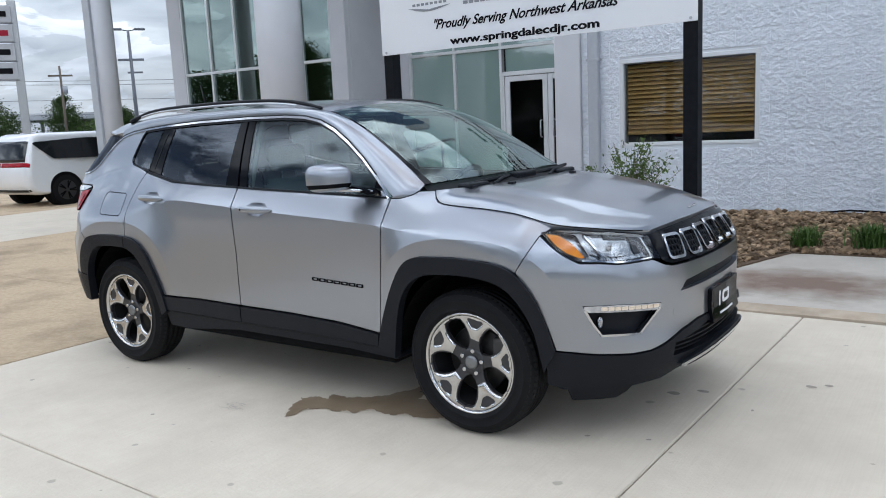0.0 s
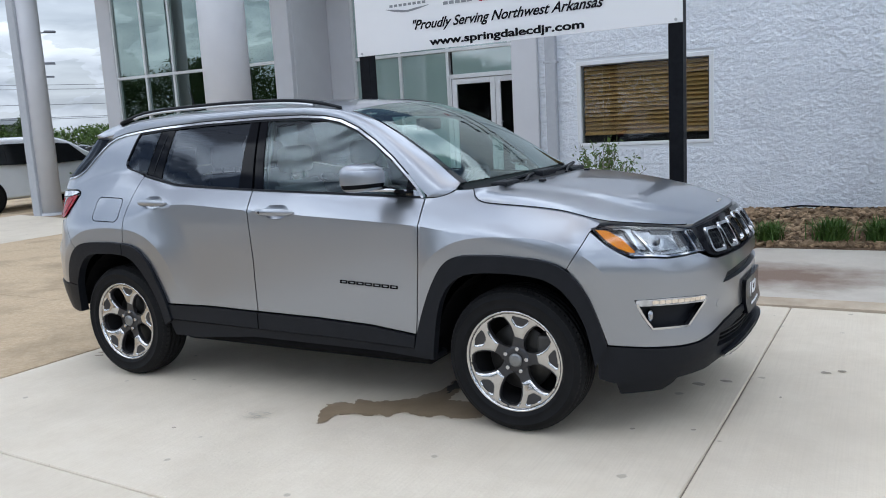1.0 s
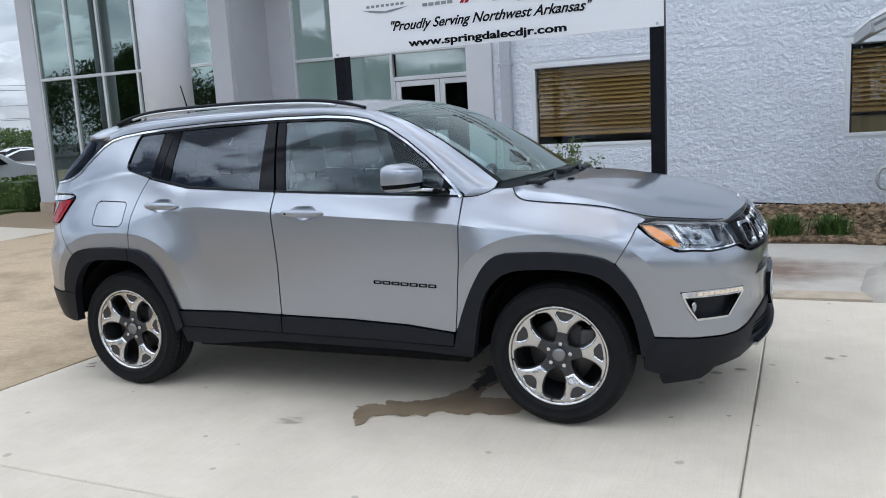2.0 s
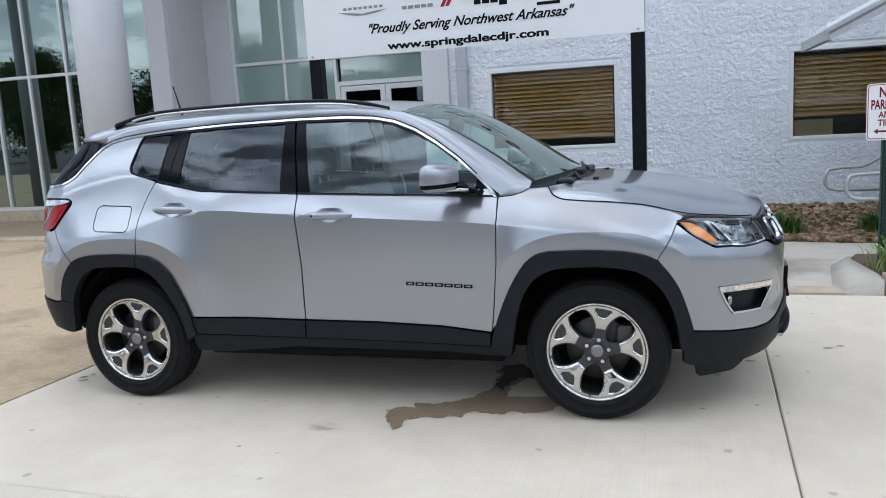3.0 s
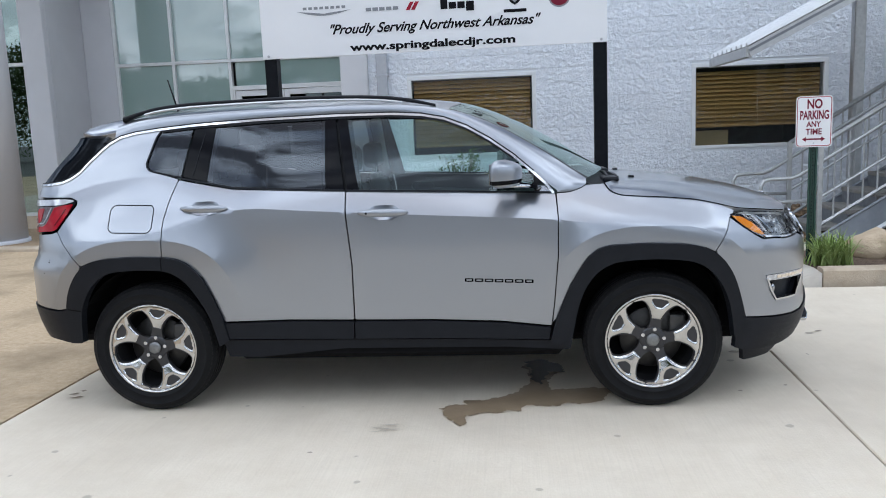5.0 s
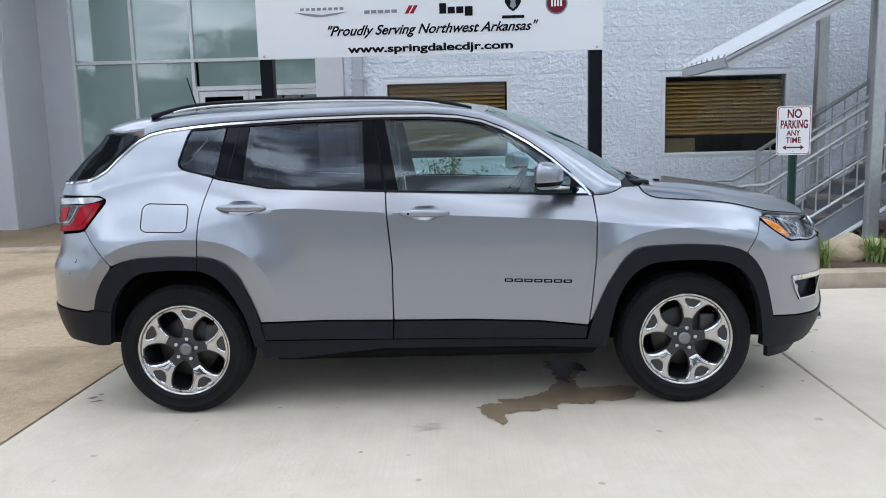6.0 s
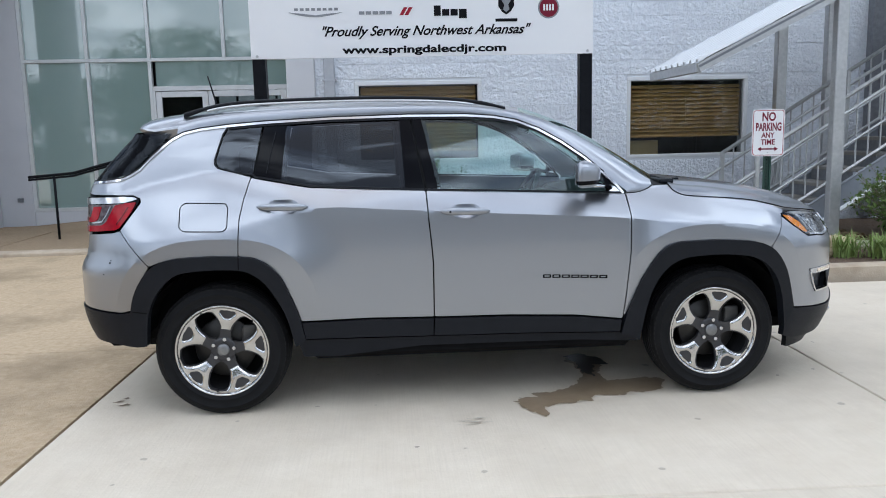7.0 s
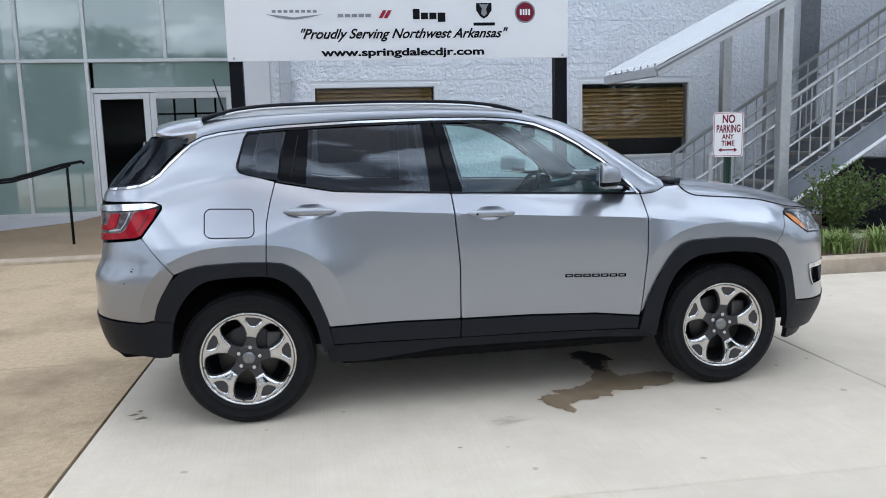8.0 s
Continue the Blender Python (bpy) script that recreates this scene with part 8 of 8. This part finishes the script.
def lamp_post(at, h, rz, label, bars=False):
    p = tagged(empty("street_lamp", at, rz), label, "street lamp")
    part("pole", tube(bmesh.new(), [(0, 0, 0), (0, 0, h)], 0.17, 10, r_end=0.09), M_DARK_GREY, p)
    for k in (-1, 1):
        part("arm", tube(bmesh.new(), [(0, 0, h - 0.05), (k * 0.5, 0, h + 0.05)], 0.04, 6), M_DARK_GREY, p)
        part("lamp_head", boxed((k * 0.75 - 0.36, -0.16, h), (k * 0.75 + 0.36, 0.16, h + 0.14), 0.04, 2), M_DARK_GREY, p)
    if bars:
        part("cross_arm", boxed((-0.85, -0.06, h - 2.05), (0.85, 0.06, h - 1.9)), M_DARK_GREY, p)
        part("cross_arm", boxed((-0.3, -0.05, h - 2.9), (0.7, 0.05, h - 2.78)), M_DARK_GREY, p)
    return p


lamp_post((-45.9, 30.5, -0.06), 8.8, 55, "tall grey twin-head lot lamp with cross arms", True)
pole = tagged(empty("utility_pole", (-86.2, 49.1, -0.06)), "wooden utility pole with cross arms and transformer", "utility pole")
part("pole", tube(bmesh.new(), [(0, 0, 0), (0, 0, 10.1)], 0.17, 8, r_end=0.12), M_BARK, pole)
part("cross_arm", boxed((-1.3, -0.1, 8.9), (1.3, 0.1, 9.1)), M_BARK, pole, m=pose(0, 0, 0, 0, 0, 58))
part("transformer", tube(bmesh.new(), [(0.35, 0.2, 6.9), (0.35, 0.2, 7.8)], 0.28, 10), M_GREY_METAL, pole)
for z, dz in ((9.1, 0.9), (8.95, 1.6), (6.9, 1.2), (5.2, 0.9), (4.9, 0.7)):
    pts = [(-91.8 + t * 62, 51.3 + t * 92, z - dz * 4 * t * (1 - t)) for t in [k / 16 for k in range(-10, 17)]]
    pts = [(x, y, z - dz * 0.6 * math.sin(math.pi * ((k + 10) % 16) / 16)) for k, (x, y, _) in enumerate(pts)]
    tagged(part("power_line", tube(bmesh.new(), pts, 0.03, 4), M_DARK_GREY), "thin dark overhead power line", "cable", "overhead wires")

# low roofed building far off
hall = tagged(empty("building", (-100.0, 57.0, -0.06), 58), "long low pale building with a flat roof edge", "building")
part("wall", boxed((1.0, -4, 0), (7, 6, 4.2)), M_STUCCO, hall)
part("roof", boxed((-9, -6, 4.2), (8, 7, 5.0), 0.05), M_STUCCO, hall, "pale flat canopy roof")
for x in (-7.0, -2.6):
    part("post", boxed((x, -5, 0), (x + 0.4, -4.6, 4.2)), M_DARK_GREY, hall)
for x in (1.4, 4.2):
    part("window", boxed((x, -4.06, 1.0), (x + 2.4, -3.98, 2.6)), M_DARK_PANE, hall)

for at, h, sp, sd in (((-91.3, 52.1, -0.06), 6.8, 2.0, 31), ((-75.5, 35.2, -0.06), 5.2, 2.6, 32), ((-83.7, 55.0, -0.06), 5.0, 1.7, 34)):
    tree(at, h, sp, "leafy green tree across the road", sd, 80, 130, 0.12)
# far woods as one belt of foliage
rng = random.Random(41)
pts = []
for k in range(260):
    t = k / 259
    x, y = -104 + 52 * t + rng.gauss(0, 2.5), 40 + 62 * t + rng.gauss(0, 2.5)
    h = 2.6 + 1.7 * noise.noise(Vector((t * 14, 0, 0))) + rng.uniform(0, 0.8)
    if 0.10 < t < 0.22:
        h *= 0.6
    for _ in range(120):
        z = h * math.sqrt(rng.random())
        pts.append((x + rng.gauss(0, 1.1), y + rng.gauss(0, 1.1), z))
tagged(link_mesh("far_woods", mesh_of("far_woods", *leaves(pts, 0.22, rng)), M_LEAF), "belt of green trees along the horizon", "trees", kind="stuff")
# trees across the lot, seen only as reflections in the glass
for k, (x, y, h) in enumerate(((-30, -34, 8), (-19, -40, 7), (-7, -38, 7.5), (4, -44, 7), (15, -38, 8.5), (24, -32, 8), (32, -20, 7), (-38, -22, 7.5), (40, -6, 8))):
    tree((x, y, -0.06), h, h * 0.30, "tall leafy tree across the lot", 50 + k, 150, 240, 0.085, trunk=0.22)
lamp_post((6.0, -22.0, -0.06), 8.0, 10, "grey twin-head lot lamp across the lot")
# wooded edge of the lot behind the walk, seen only in the glass and the paint
rng = random.Random(77)
pts = []
for k in range(240):
    t = k / 239
    x = -125 + 195 * t + rng.gauss(0, 1.5)
    y = -46 + 12 * ((x + 25) / 95) ** 2 + rng.gauss(0, 2.0)
    h = 7.6 + 4.6 * noise.noise(Vector((x * 0.09, 3, 0))) + rng.uniform(0, 1.2)
    pts += [(x + rng.gauss(0, 1.3), y + rng.gauss(0, 1.3), h * math.sqrt(rng.random())) for _ in range(760)]
tagged(link_mesh("woods_edge", mesh_of("woods_edge", *leaves(pts, 0.19, rng)), M_LEAF_DEEP), "belt of green trees along the edge of the lot", "trees", kind="stuff")


# ---- split-face blocks of the wall ----
BW_, BH_ = 0.4064, 0.2032
block_meshes = []
for k in range(12):
    nx, nz = 9, 5
    vs, fs = [], []
    for j in range(nz):
        for i in range(nx):
            u, w = i / (nx - 1), j / (nz - 1)
            rim = min(1.0, 0.88 + 1.5 * min(u, 1 - u), 0.82 + 2.0 * min(w, 1 - w))
            p = Vector((u * 2.2 + k * 5.3, w * 1.1, k * 1.7))
            d = 0.006 + 0.010 * rim * (0.5 + 0.5 * noise.noise(p * 2.1) + 0.5 * noise.noise(p * 5.3)) + random.uniform(-0.0022, 0.0022) * rim
            vs.append((0.0015 + u * (BW_ - 0.003), -d, 0.0025 + w * (BH_ - 0.005)))
    fs = [(j * nx + i, j * nx + i + 1, (j + 1) * nx + i + 1, (j + 1) * nx + i) for j in range(nz - 1) for i in range(nx - 1)]
    ring = [i for i in range(nx)] + [j * nx + nx - 1 for j in range(1, nz)] + [(nz - 1) * nx + i for i in range(nx - 2, -1, -1)] + [j * nx for j in range(nz - 2, 0, -1)]
    b = len(vs)
    k_ = len(ring)
    vs += [vs[i] for i in ring] + [(vs[i][0], 0.01, vs[i][2]) for i in ring]
    fs += [(b + i, b + k_ + i, b + k_ + (i + 1) % k_, b + (i + 1) % k_) for i in range(k_)]
    me = mesh_of("block", vs, fs, True)
    me.materials.append(M_BLOCK)
    block_meshes.append(me)
M_BLOCK_REST = material("painted split-face block courses", (0.69, 0.735, 0.80), 0.8, other=(0.80, 0.835, 0.885), scale=14, amount=0.5, bump=0.05, bump_scale=17, stains=0.22, stain_scale=0.9, stain_color=(0.60, 0.63, 0.69))
rest_v, rest_f, made = [], [], 0
brng = random.Random(5)
for row in range(36):
    z = -0.02 + row * BH_
    x = -1.36 + (0.0 if row % 2 else -BW_ / 2)
    while x < 15.0:
        x0, x1 = max(x, -1.36), min(x + BW_, 15.0)
        spans = [(x0, x1)]
        for a, b, c, d in (W1, W2):
            if z + BH_ > c + 0.05 and z < d - 0.05:
                spans = [q for s0, s1 in spans for q in ((s0, min(s1, a)), (max(s0, b), s1)) if q[1] - q[0] > 0.03]
        for s0, s1 in spans:
            lo, hi = z, z + BH_
            for a, b, c, d in (W1, W2):
                if s0 < b and s1 > a:
                    if lo < c < hi <= c + 0.06:
                        hi = c
                    if d - 0.06 <= lo < d < hi:
                        lo = d
            me = block_meshes[brng.randrange(12)]
            m = Matrix.Translation((s0, WALL_Y - 0.001, lo)) @ Matrix.Diagonal(((s1 - s0) / BW_, 1, (hi - lo) / BH_, 1))
            if made < 300 and -1.4 < x < 5.2 and 0.1 < z < 3.3 and s1 - s0 > 0.3:
                ob = new("block", me)
                ob.parent = wall_block
                ob.matrix_basis = m
                made += 1
            else:
                b0 = len(rest_v)
                rest_v += [tuple(m @ v.co) for v in me.vertices]
                rest_f += [tuple(b0 + i for i in p.vertices) for p in me.polygons]
        x += BW_
rest = link_mesh("block_courses", mesh_of("block_courses", rest_v, rest_f, True), M_BLOCK_REST, wall_block)
rest["kind"] = "stuff"
